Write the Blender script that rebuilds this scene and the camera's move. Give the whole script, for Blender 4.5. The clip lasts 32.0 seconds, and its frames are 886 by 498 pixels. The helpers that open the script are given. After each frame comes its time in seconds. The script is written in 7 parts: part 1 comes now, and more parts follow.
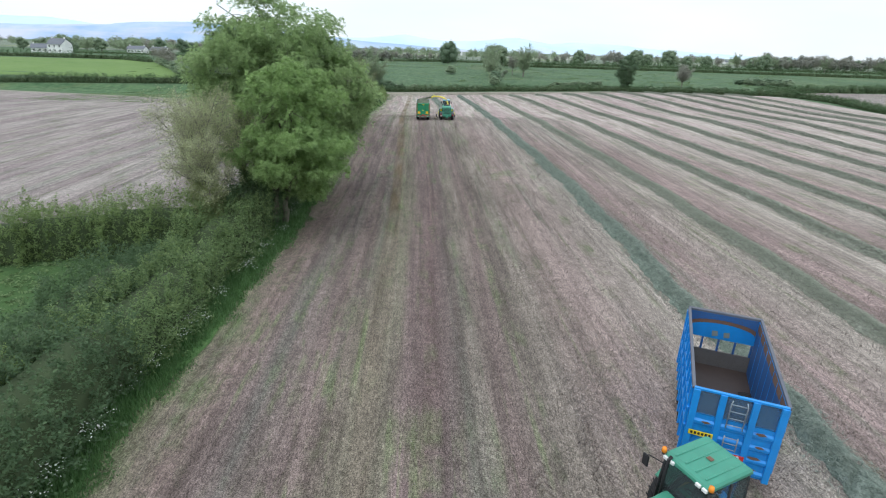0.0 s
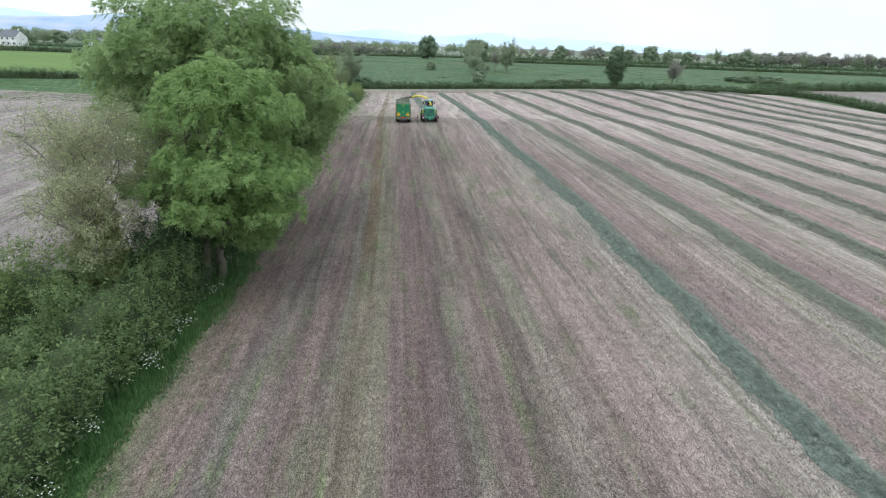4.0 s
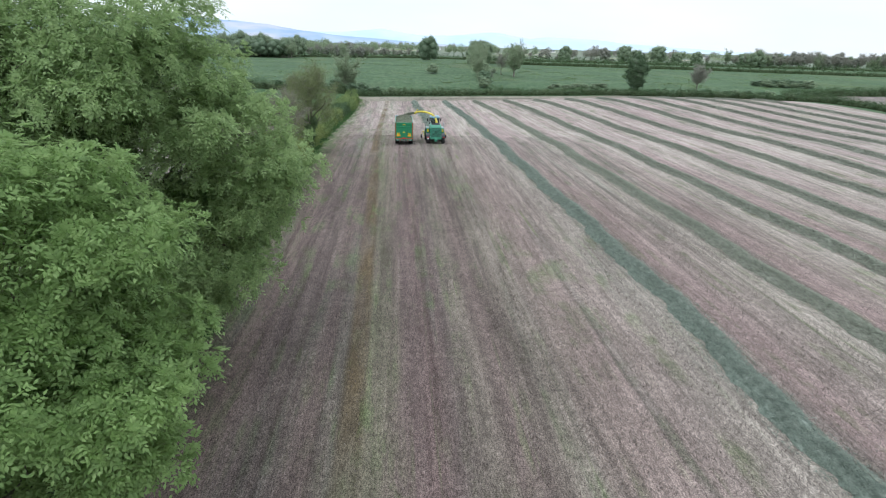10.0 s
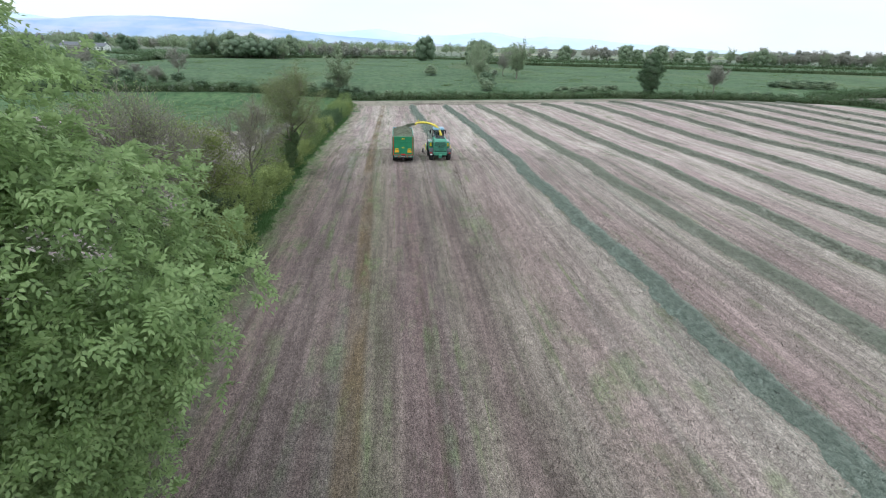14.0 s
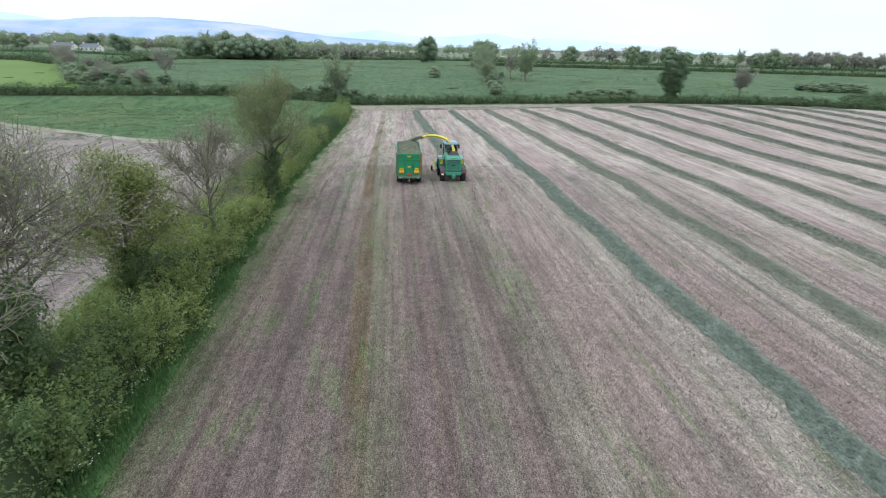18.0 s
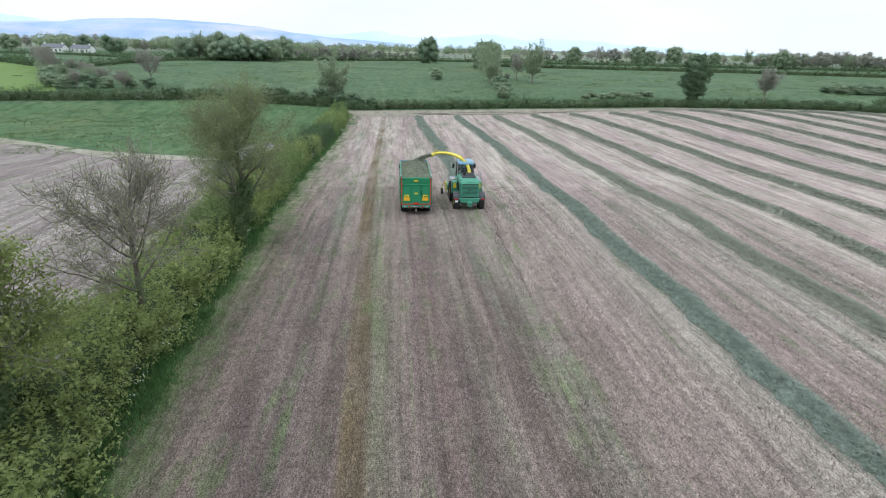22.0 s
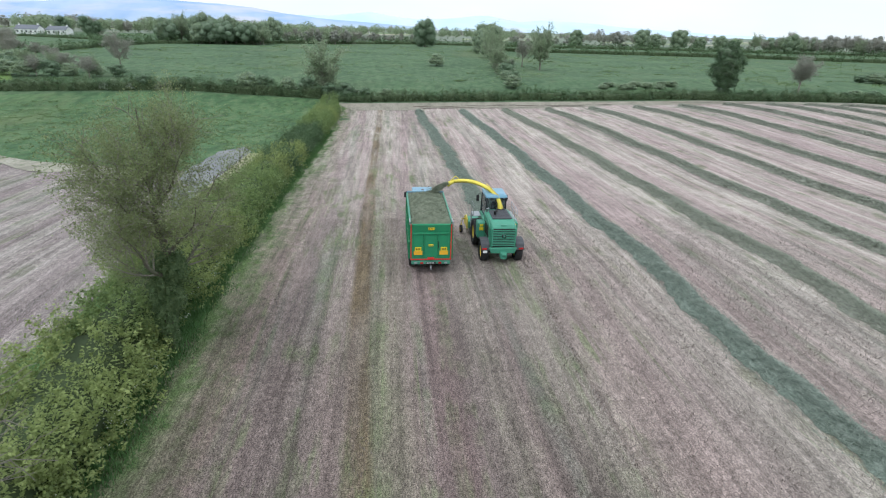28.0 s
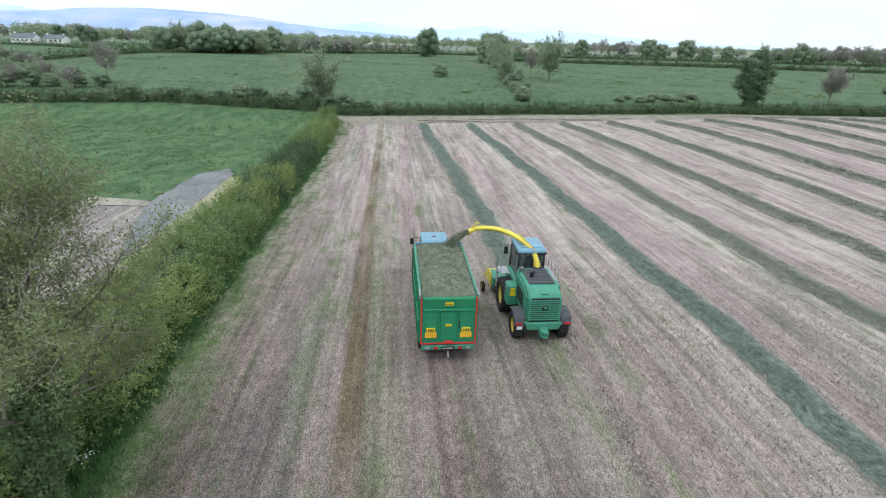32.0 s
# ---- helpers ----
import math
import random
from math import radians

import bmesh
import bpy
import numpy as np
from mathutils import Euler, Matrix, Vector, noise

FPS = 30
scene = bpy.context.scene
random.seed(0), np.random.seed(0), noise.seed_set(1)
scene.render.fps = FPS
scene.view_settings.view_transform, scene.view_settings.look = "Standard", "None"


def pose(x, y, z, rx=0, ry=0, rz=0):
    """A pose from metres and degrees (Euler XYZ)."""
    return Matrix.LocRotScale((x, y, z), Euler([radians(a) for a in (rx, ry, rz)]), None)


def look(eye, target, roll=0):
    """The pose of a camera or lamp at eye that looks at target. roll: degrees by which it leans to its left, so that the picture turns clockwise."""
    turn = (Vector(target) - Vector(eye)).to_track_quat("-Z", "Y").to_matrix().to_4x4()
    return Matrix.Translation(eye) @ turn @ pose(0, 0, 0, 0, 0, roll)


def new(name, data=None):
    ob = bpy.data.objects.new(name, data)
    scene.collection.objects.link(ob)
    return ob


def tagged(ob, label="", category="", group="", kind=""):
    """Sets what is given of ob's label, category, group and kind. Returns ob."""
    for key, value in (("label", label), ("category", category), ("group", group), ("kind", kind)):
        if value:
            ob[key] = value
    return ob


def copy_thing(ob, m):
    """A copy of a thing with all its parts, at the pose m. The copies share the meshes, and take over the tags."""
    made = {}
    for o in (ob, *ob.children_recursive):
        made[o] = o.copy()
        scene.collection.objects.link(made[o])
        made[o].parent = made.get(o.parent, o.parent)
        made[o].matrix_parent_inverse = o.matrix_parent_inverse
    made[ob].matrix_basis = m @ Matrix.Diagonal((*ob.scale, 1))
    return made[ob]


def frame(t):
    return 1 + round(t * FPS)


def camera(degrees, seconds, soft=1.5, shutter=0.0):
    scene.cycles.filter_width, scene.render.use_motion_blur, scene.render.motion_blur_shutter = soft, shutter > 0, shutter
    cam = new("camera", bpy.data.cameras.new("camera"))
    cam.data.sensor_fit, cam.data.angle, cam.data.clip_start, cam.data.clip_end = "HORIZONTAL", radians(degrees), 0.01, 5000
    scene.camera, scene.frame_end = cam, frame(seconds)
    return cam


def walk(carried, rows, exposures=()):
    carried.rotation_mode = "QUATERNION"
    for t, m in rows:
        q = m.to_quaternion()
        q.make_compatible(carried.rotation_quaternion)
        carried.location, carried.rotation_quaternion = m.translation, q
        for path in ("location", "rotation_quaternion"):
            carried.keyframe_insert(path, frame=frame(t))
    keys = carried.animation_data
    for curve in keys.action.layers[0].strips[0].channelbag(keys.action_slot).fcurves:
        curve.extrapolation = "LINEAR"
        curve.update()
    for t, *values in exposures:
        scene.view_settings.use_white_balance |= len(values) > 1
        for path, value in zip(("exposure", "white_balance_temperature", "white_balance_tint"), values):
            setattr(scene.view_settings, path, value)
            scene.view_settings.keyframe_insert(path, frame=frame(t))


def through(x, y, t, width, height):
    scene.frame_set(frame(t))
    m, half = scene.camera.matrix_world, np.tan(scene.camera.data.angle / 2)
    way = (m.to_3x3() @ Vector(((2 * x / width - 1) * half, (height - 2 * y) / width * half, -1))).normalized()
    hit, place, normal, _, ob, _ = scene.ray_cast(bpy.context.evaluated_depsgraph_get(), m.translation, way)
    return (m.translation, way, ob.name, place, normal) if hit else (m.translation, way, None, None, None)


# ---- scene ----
cam = camera(80.0, 32.0, soft=1.1)
PATH = [
    (0, (1.172, -18.006, 13.767), (1.259, -16.14, 13.052), 1.7),
    (0.5, (0.998, -16.511, 13.814), (1.106, -14.646, 13.101), 1.7),
    (1, (0.893, -15.08, 13.774), (1.022, -13.216, 13.062), 1.8),
    (1.5, (0.828, -13.637, 13.754), (0.968, -11.773, 13.041), 2.0),
    (2, (0.887, -12.266, 13.785), (1.026, -10.403, 13.072), 1.9),
    (2.5, (0.89, -10.841, 13.695), (1.036, -8.983, 12.969), 1.9),
    (3, (0.914, -9.412, 13.647), (1.068, -7.556, 12.917), 1.9),
    (3.5, (0.912, -8.05, 13.638), (1.075, -6.195, 12.909), 2.0),
    (5.5, (0.909, -2.937, 13.709), (1.07, -1.082, 12.98), 2.0),
    (6, (0.924, -1.571, 13.762), (1.09, 0.284, 13.033), 2.0),
    (6.5, (0.897, -0.169, 13.775), (1.062, 1.685, 13.045), 2.2),
    (7, (0.904, 1.231, 13.818), (1.07, 3.086, 13.089), 2.1),
    (7.5, (0.87, 2.687, 13.891), (1.035, 4.542, 13.161), 2.0),
    (8, (0.891, 4.105, 13.97), (1.056, 5.961, 13.242), 1.9),
    (8.5, (0.889, 5.626, 14.072), (1.049, 7.481, 13.342), 1.9),
    (9, (0.808, 7.254, 14.166), (0.973, 9.109, 13.437), 1.9),
    (9.5, (0.834, 8.831, 14.329), (0.998, 10.686, 13.6), 1.8),
    (10, (0.794, 10.522, 14.408), (0.957, 12.377, 13.678), 1.8),
    (10.5, (0.73, 12.177, 14.397), (0.894, 14.032, 13.666), 1.8),
    (11, (0.609, 13.688, 14.425), (0.775, 15.542, 13.694), 1.8),
    (11.5, (0.579, 15.286, 14.26), (0.747, 17.14, 13.53), 1.9),
    (12, (0.482, 16.813, 14.269), (0.656, 18.667, 13.539), 2.0),
    (12.5, (0.435, 18.323, 14.299), (0.61, 20.176, 13.567), 2.1),
    (13, (0.365, 19.872, 14.267), (0.541, 21.725, 13.536), 2.0),
    (13.5, (0.372, 21.301, 14.332), (0.55, 23.154, 13.6), 2.0),
    (14, (0.528, 22.786, 14.345), (0.703, 24.64, 13.615), 1.6),
    (14.5, (0.612, 24.158, 14.429), (0.787, 26.012, 13.698), 1.6),
    (16.5, (0.297, 30.29, 13.986), (0.469, 32.146, 13.26), 1.6),
    (17, (0.246, 31.81, 13.997), (0.417, 33.666, 13.27), 1.6),
    (17.5, (0.181, 33.345, 13.955), (0.352, 35.201, 13.23), 1.6),
    (18, (0.128, 34.761, 13.962), (0.301, 36.617, 13.236), 1.6),
    (18.5, (0.109, 36.302, 13.943), (0.282, 38.157, 13.218), 1.6),
    (19, (0.109, 37.787, 13.932), (0.283, 39.642, 13.206), 1.6),
    (19.5, (0.087, 39.256, 13.891), (0.262, 41.112, 13.166), 1.6),
    (20, (0.051, 40.687, 13.878), (0.225, 42.542, 13.152), 1.6),
    (20.5, (-0.025, 42.044, 13.893), (0.15, 43.899, 13.167), 1.6),
    (21, (-0.107, 43.274, 13.898), (0.067, 45.13, 13.173), 1.5),
    (21.5, (-0.184, 44.533, 13.813), (-0.01, 46.389, 13.089), 1.5),
    (22, (-0.251, 45.68, 13.742), (-0.076, 47.536, 13.019), 1.5),
    (22.5, (-0.295, 46.895, 13.684), (-0.118, 48.751, 12.96), 1.6),
    (23, (-0.355, 48.124, 13.633), (-0.174, 49.981, 12.912), 1.6),
    (23.5, (-0.403, 49.355, 13.662), (-0.218, 51.211, 12.94), 1.6),
    (24, (-0.454, 50.604, 13.7), (-0.268, 52.46, 12.978), 1.7),
    (24.5, (-0.494, 51.852, 13.787), (-0.306, 53.704, 13.056), 1.7),
    (25, (-0.532, 53.096, 13.84), (-0.343, 54.943, 13.097), 1.7),
    (25.5, (-0.589, 54.302, 13.886), (-0.398, 56.149, 13.142), 1.7),
    (27.5, (-0.959, 58.394, 14.244), (-0.765, 60.226, 13.466), 1.7),
    (28, (-0.969, 59.528, 14.154), (-0.774, 61.36, 13.376), 1.7),
    (28.5, (-0.991, 60.634, 13.984), (-0.794, 62.466, 13.207), 1.7),
    (29, (-1.0, 61.736, 13.821), (-0.803, 63.569, 13.044), 1.7),
    (29.5, (-1.01, 62.872, 13.716), (-0.812, 64.704, 12.939), 1.8),
    (30, (-1.013, 64.021, 13.64), (-0.814, 65.858, 12.876), 1.8),
    (30.5, (-1.0, 65.091, 13.634), (-0.8, 66.936, 12.888), 1.7),
    (31, (-0.987, 66.273, 13.663), (-0.787, 68.118, 12.915), 1.7),
    (31.5, (-1.033, 67.458, 13.705), (-0.83, 69.303, 12.959), 1.8),
    (32, (-1.022, 68.657, 13.763), (-0.831, 70.502, 13.015), 1.8),
]
walk(cam, [(t, look(eye, target, roll)) for t, eye, target, roll in PATH], [(0, 0.07, 5930, 8), (32, 0.07, 5930, 8)])

# ---- light ----
world = bpy.data.worlds.new("world")
scene.world = world
world.use_nodes = True
wt = world.node_tree
wt.nodes.clear()
w_out = wt.nodes.new("ShaderNodeOutputWorld")
w_bg = wt.nodes.new("ShaderNodeBackground")
w_sky = wt.nodes.new("ShaderNodeTexSky")
w_sky.sky_type = "NISHITA"
w_sky.sun_disc = False
w_sky.sun_elevation = radians(63)
w_sky.sun_rotation = radians(225)
w_gain = wt.nodes.new("ShaderNodeMix")
w_gain.data_type = "RGBA"
w_gain.blend_type = "MULTIPLY"
w_gain.inputs[0].default_value = 1.0
w_gain.inputs[7].default_value = (0.12, 0.12, 0.12, 1)
w_tc = wt.nodes.new("ShaderNodeTexCoord")
w_map = wt.nodes.new("ShaderNodeMapping")
w_map.inputs["Scale"].default_value = (1.2, 1.2, 5.0)
w_noise = wt.nodes.new("ShaderNodeTexNoise")
w_noise.inputs["Scale"].default_value = 2.2
w_noise.inputs["Detail"].default_value = 6
w_ramp = wt.nodes.new("ShaderNodeValToRGB")
w_ramp.color_ramp.elements[0].position = 0.30
w_ramp.color_ramp.elements[0].color = (0.74, 0.74, 0.74, 1)
w_ramp.color_ramp.elements[1].position = 0.62
w_ramp.color_ramp.elements[1].color = (0.95, 0.95, 0.95, 1)
w_mix = wt.nodes.new("ShaderNodeMix")
w_mix.data_type = "RGBA"
w_mix.inputs[7].default_value = (0.95, 0.975, 0.985, 1)
wt.links.new(w_tc.outputs["Generated"], w_map.inputs["Vector"])
wt.links.new(w_map.outputs["Vector"], w_noise.inputs["Vector"])
wt.links.new(w_noise.outputs["Fac"], w_ramp.inputs["Fac"])
wt.links.new(w_ramp.outputs["Color"], w_mix.inputs[0])
wt.links.new(w_sky.outputs["Color"], w_gain.inputs[6])
wt.links.new(w_gain.outputs[2], w_mix.inputs[6])
# an overcast sky is brighter overhead than at the horizon
w_sep = wt.nodes.new("ShaderNodeSeparateXYZ")
w_up = wt.nodes.new("ShaderNodeMapRange")
w_up.inputs["From Min"].default_value = 0.0
w_up.inputs["From Max"].default_value = 1.0
w_up.inputs["To Min"].default_value = 0.95
w_up.inputs["To Max"].default_value = 1.30
w_dome = wt.nodes.new("ShaderNodeMix")
w_dome.data_type = "RGBA"
w_dome.blend_type = "MULTIPLY"
w_dome.inputs[0].default_value = 1.0
wt.links.new(w_tc.outputs["Generated"], w_sep.inputs[0])
wt.links.new(w_sep.outputs[2], w_up.inputs["Value"])
wt.links.new(w_mix.outputs[2], w_dome.inputs[6])
wt.links.new(w_up.outputs["Result"], w_dome.inputs[7])
wt.links.new(w_dome.outputs[2], w_bg.inputs["Color"])
w_bg.inputs["Strength"].default_value = 1.13
wt.links.new(w_bg.outputs["Background"], w_out.inputs["Surface"])

sun = new("sun", bpy.data.lights.new("sun", "SUN"))
sun.data.energy = 1.0
sun.data.angle = radians(30)
sun.data.color = (1.0, 0.98, 0.95)
sun.matrix_world = look((-28, -28, 80), (0, 0, 0))

# ---- node helpers ----


class Nodes:
    """Short hand for building a material's node tree."""

    def __init__(self, name, rough=0.8, metal=0.0, spec=0.3):
        self.m = bpy.data.materials.new(name)
        self.m.use_nodes = True
        self.t = self.m.node_tree
        self.b = self.t.nodes["Principled BSDF"]
        self.b.inputs["Roughness"].default_value = rough
        self.b.inputs["Metallic"].default_value = metal
        self.b.inputs["Specular IOR Level"].default_value = spec

    def put(self, value, socket):
        if isinstance(value, bpy.types.NodeSocket):
            self.t.links.new(value, socket)
        elif isinstance(value, (tuple, list)):
            socket.default_value = (*value, 1.0) if len(value) == 3 and len(socket.default_value) == 4 else tuple(value)
        else:
            socket.default_value = value

    def coords(self, scale=(1, 1, 1), kind="Object", turn=0.0):
        tc = self.t.nodes.new("ShaderNodeTexCoord")
        mp = self.t.nodes.new("ShaderNodeMapping")
        mp.inputs["Scale"].default_value = scale
        mp.inputs["Rotation"].default_value = (0, 0, radians(turn))
        self.t.links.new(tc.outputs[kind], mp.inputs["Vector"])
        return mp.outputs["Vector"]

    def noise(self, vec, scale=1.0, detail=3.0, rough=0.55, warp=0.0):
        n = self.t.nodes.new("ShaderNodeTexNoise")
        n.inputs["Scale"].default_value = scale
        n.inputs["Detail"].default_value = detail
        n.inputs["Roughness"].default_value = rough
        n.inputs["Distortion"].default_value = warp
        self.t.links.new(vec, n.inputs["Vector"])
        return n.outputs["Fac"]

    def ramp(self, fac, stops):
        r = self.t.nodes.new("ShaderNodeValToRGB")
        e = r.color_ramp.elements
        while len(e) < len(stops):
            e.new(0.5)
        for el, (p, c) in zip(e, stops):
            el.position = p
            el.color = (*c, 1) if isinstance(c, tuple) else (c, c, c, 1)
        self.put(fac, r.inputs["Fac"])
        return r.outputs["Color"]

    def mix(self, fac, a, b, blend="MIX"):
        n = self.t.nodes.new("ShaderNodeMix")
        n.data_type = "RGBA"
        n.blend_type = blend
        self.put(fac, n.inputs[0])
        self.put(a, n.inputs[6])
        self.put(b, n.inputs[7])
        return n.outputs[2]

    def maths(self, op, a, b=0.0):
        n = self.t.nodes.new("ShaderNodeMath")
        n.operation = op
        self.put(a, n.inputs[0])
        self.put(b, n.inputs[1])
        return n.outputs[0]

    def axis(self, vec, which):
        n = self.t.nodes.new("ShaderNodeSeparateXYZ")
        self.t.links.new(vec, n.inputs[0])
        return n.outputs[which]

    def bump(self, height, strength=0.3, distance=0.02):
        n = self.t.nodes.new("ShaderNodeBump")
        n.inputs["Strength"].default_value = strength
        n.inputs["Distance"].default_value = distance
        self.put(height, n.inputs["Height"])
        self.t.links.new(n.outputs["Normal"], self.b.inputs["Normal"])

    def island(self):
        return self.t.nodes.new("ShaderNodeNewGeometry").outputs["Random Per Island"]

    def obrandom(self):
        return self.t.nodes.new("ShaderNodeObjectInfo").outputs["Random"]

    def done(self, colour):
        self.put(colour, self.b.inputs["Base Color"])
        return self.m


def plain(name, colour, rough=0.5, metal=0.0, wear=0.25, dirt=(0.16, 0.13, 0.1), scale=3.0, spec=0.4, bump=0.05):
    """Paint, rubber or metal with soft mottling and some dust."""
    n = Nodes(name, rough, metal, spec)
    v = n.coords()
    big = n.noise(v, scale * 0.6, 4)
    fine = n.noise(v, scale * 14, 3)
    c = n.mix(n.ramp(big, [(0.3, 0.0), (0.75, 1.0)]), tuple(k * 0.86 for k in colour), tuple(min(1, k * 1.08) for k in colour))
    c = n.mix(n.maths("MULTIPLY", n.ramp(fine, [(0.5, 0.0), (0.75, 1.0)]), wear), c, dirt)
    if bump:
        n.bump(fine, bump, 0.004)
    return n.done(c)


def foliage(name, dark, mid, light, patch=0.35, through=0.38, rough=0.55):
    """Leaves: colour differs from leaf to leaf and from clump to clump."""
    n = Nodes(name, rough, 0, 0.25)
    v = n.coords()
    sprig = n.ramp(n.noise(v, 2.3, 3, 0.6), [(0.34, 0.0), (0.66, 1.0)])
    c = n.ramp(n.maths("ADD", n.maths("MULTIPLY", n.island(), 0.45), n.maths("MULTIPLY", sprig, 0.55)), [(0.08, dark), (0.48, mid), (0.95, light)])
    big = n.noise(v, patch, 3)
    c = n.mix(n.ramp(big, [(0.3, 0.0), (0.7, 1.0)]), n.mix(0.35, c, dark), c)
    n.done(c)
    tr = n.t.nodes.new("ShaderNodeBsdfTranslucent")
    n.put(n.mix(0.5, c, light), tr.inputs["Color"])
    mx = n.t.nodes.new("ShaderNodeMixShader")
    mx.inputs[0].default_value = through
    out = n.t.nodes["Material Output"]
    n.t.links.new(n.b.outputs[0], mx.inputs[1])
    n.t.links.new(tr.outputs[0], mx.inputs[2])
    n.t.links.new(mx.outputs[0], out.inputs["Surface"])
    return n.m


# ---- materials of the land ----
def stubble_material(name, turn=0.0, tan=(0.27, 0.235, 0.205), mauve=(0.20, 0.16, 0.15), brown=(0.12, 0.09, 0.078), green=(0.13, 0.165, 0.075), worked=True):
    """Mown stubble: bands left by the mower, tyre prints, flecks of straw, regrowth."""
    n = Nodes(name, 0.95, 0, 0.1)
    mul = lambda p, q: n.maths("MULTIPLY", p, q)
    v = n.coords((1, 1, 1), "Object", turn)
    st = n.coords((1, 0.04, 1), "Object", turn)
    st3 = n.coords((1, 0.012, 1), "Object", turn)
    c = n.mix(n.ramp(n.noise(st, 0.5, 3, 0.55), [(0.40, 0.0), (0.60, 1.0)]), mauve, tan)
    x, y = n.axis(v, 0), n.axis(v, 1)
    far = 0.0
    if worked:
        wob = mul(n.maths("SUBTRACT", n.noise(n.coords((0.25, 0.06, 1)), 1.0, 3), 0.5), 1.6)
        # the rows bow on their way up the field
        bow = n.ramp(n.maths("DIVIDE", n.maths("ADD", y, 10.0), 200.0), [(0.0, 0.5), (0.22, 1.0), (0.37, 0.65), (0.45, 0.42), (0.6, 0.3), (0.75, 0.0)])
        xb = n.maths("ADD", x, n.maths("SUBTRACT", 0.4, mul(bow, 1.6)))
        xs = n.maths("ADD", xb, mul(wob, 0.7))
        lane = n.maths("FRACT", n.maths("DIVIDE", n.maths("SUBTRACT", xs, 7.2), 9.05))
        c = n.mix(0.85, c, n.ramp(lane, [(0.04, (0.301, 0.243, 0.211)), (0.16, (0.256, 0.192, 0.173)), (0.30, (0.301, 0.224, 0.205)), (0.42, (0.275, 0.218, 0.192)), (0.54, (0.314, 0.256, 0.224)),
                                         (0.66, (0.301, 0.256, 0.218)), (0.76, (0.330, 0.286, 0.243)), (0.885, (0.390, 0.347, 0.292)), (0.96, (0.330, 0.292, 0.248))]))
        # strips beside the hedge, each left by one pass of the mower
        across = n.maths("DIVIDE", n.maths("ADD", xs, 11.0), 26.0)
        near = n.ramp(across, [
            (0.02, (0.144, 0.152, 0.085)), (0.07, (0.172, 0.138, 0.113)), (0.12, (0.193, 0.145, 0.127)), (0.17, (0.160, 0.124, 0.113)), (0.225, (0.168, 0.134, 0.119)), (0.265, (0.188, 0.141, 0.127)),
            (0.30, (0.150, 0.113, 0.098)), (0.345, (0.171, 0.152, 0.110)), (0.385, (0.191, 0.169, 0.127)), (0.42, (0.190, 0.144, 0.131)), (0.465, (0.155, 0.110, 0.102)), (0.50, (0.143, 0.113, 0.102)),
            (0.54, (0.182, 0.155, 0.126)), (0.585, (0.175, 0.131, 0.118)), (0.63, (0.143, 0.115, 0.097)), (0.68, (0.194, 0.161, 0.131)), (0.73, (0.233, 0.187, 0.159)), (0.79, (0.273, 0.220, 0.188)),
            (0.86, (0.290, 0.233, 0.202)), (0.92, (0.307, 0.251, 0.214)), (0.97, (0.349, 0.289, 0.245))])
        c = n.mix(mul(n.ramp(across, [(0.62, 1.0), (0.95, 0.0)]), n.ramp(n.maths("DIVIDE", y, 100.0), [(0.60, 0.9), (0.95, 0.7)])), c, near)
        # a darker, mauver stretch towards the hedge
        mauve_band = mul(n.ramp(n.maths("DIVIDE", n.maths("ADD", y, mul(wob, 9.0)), 100.0), [(0.28, 0.0), (0.42, 1.0), (0.60, 1.0), (0.76, 0.0)]), n.ramp(across, [(0.36, 1.0), (0.50, 0.0)]))
        c = n.mix(mul(mauve_band, 0.4), c, (0.132, 0.100, 0.093))
        # grazing-view paleness of the far stubble painted into the colour
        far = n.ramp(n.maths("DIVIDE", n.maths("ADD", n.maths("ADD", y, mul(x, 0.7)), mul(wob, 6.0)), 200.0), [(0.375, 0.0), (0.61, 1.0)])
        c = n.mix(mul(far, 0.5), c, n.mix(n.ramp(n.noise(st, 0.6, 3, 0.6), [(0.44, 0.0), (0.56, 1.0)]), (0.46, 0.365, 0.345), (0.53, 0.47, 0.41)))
    # regrowth
    c = n.mix(mul(n.ramp(n.noise(st, 0.9, 3, 0.6), [(0.50, 0.0), (0.62, 1.0)]), n.ramp(n.noise(v, 0.30, 5, 0.6), [(0.46, 0.0), (0.62, 0.6)])), c, green)
    c = n.mix(mul(n.ramp(n.noise(st, 0.45, 3, 0.6), [(0.55, 0.0), (0.68, 1.0)]), 0.35), c, (0.155, 0.175, 0.14))
    c = n.mix(mul(n.ramp(n.noise(st3, 1.5, 3, 0.6), [(0.56, 0.0), (0.64, 1.0)]), n.ramp(n.noise(n.coords((1, 0.2, 1), "Object", turn), 0.6, 4, 0.6), [(0.48, 0.0), (0.62, 0.6)])), c, (0.135, 0.175, 0.075))
    patch = n.noise(v, 1.4, 4, 0.6)
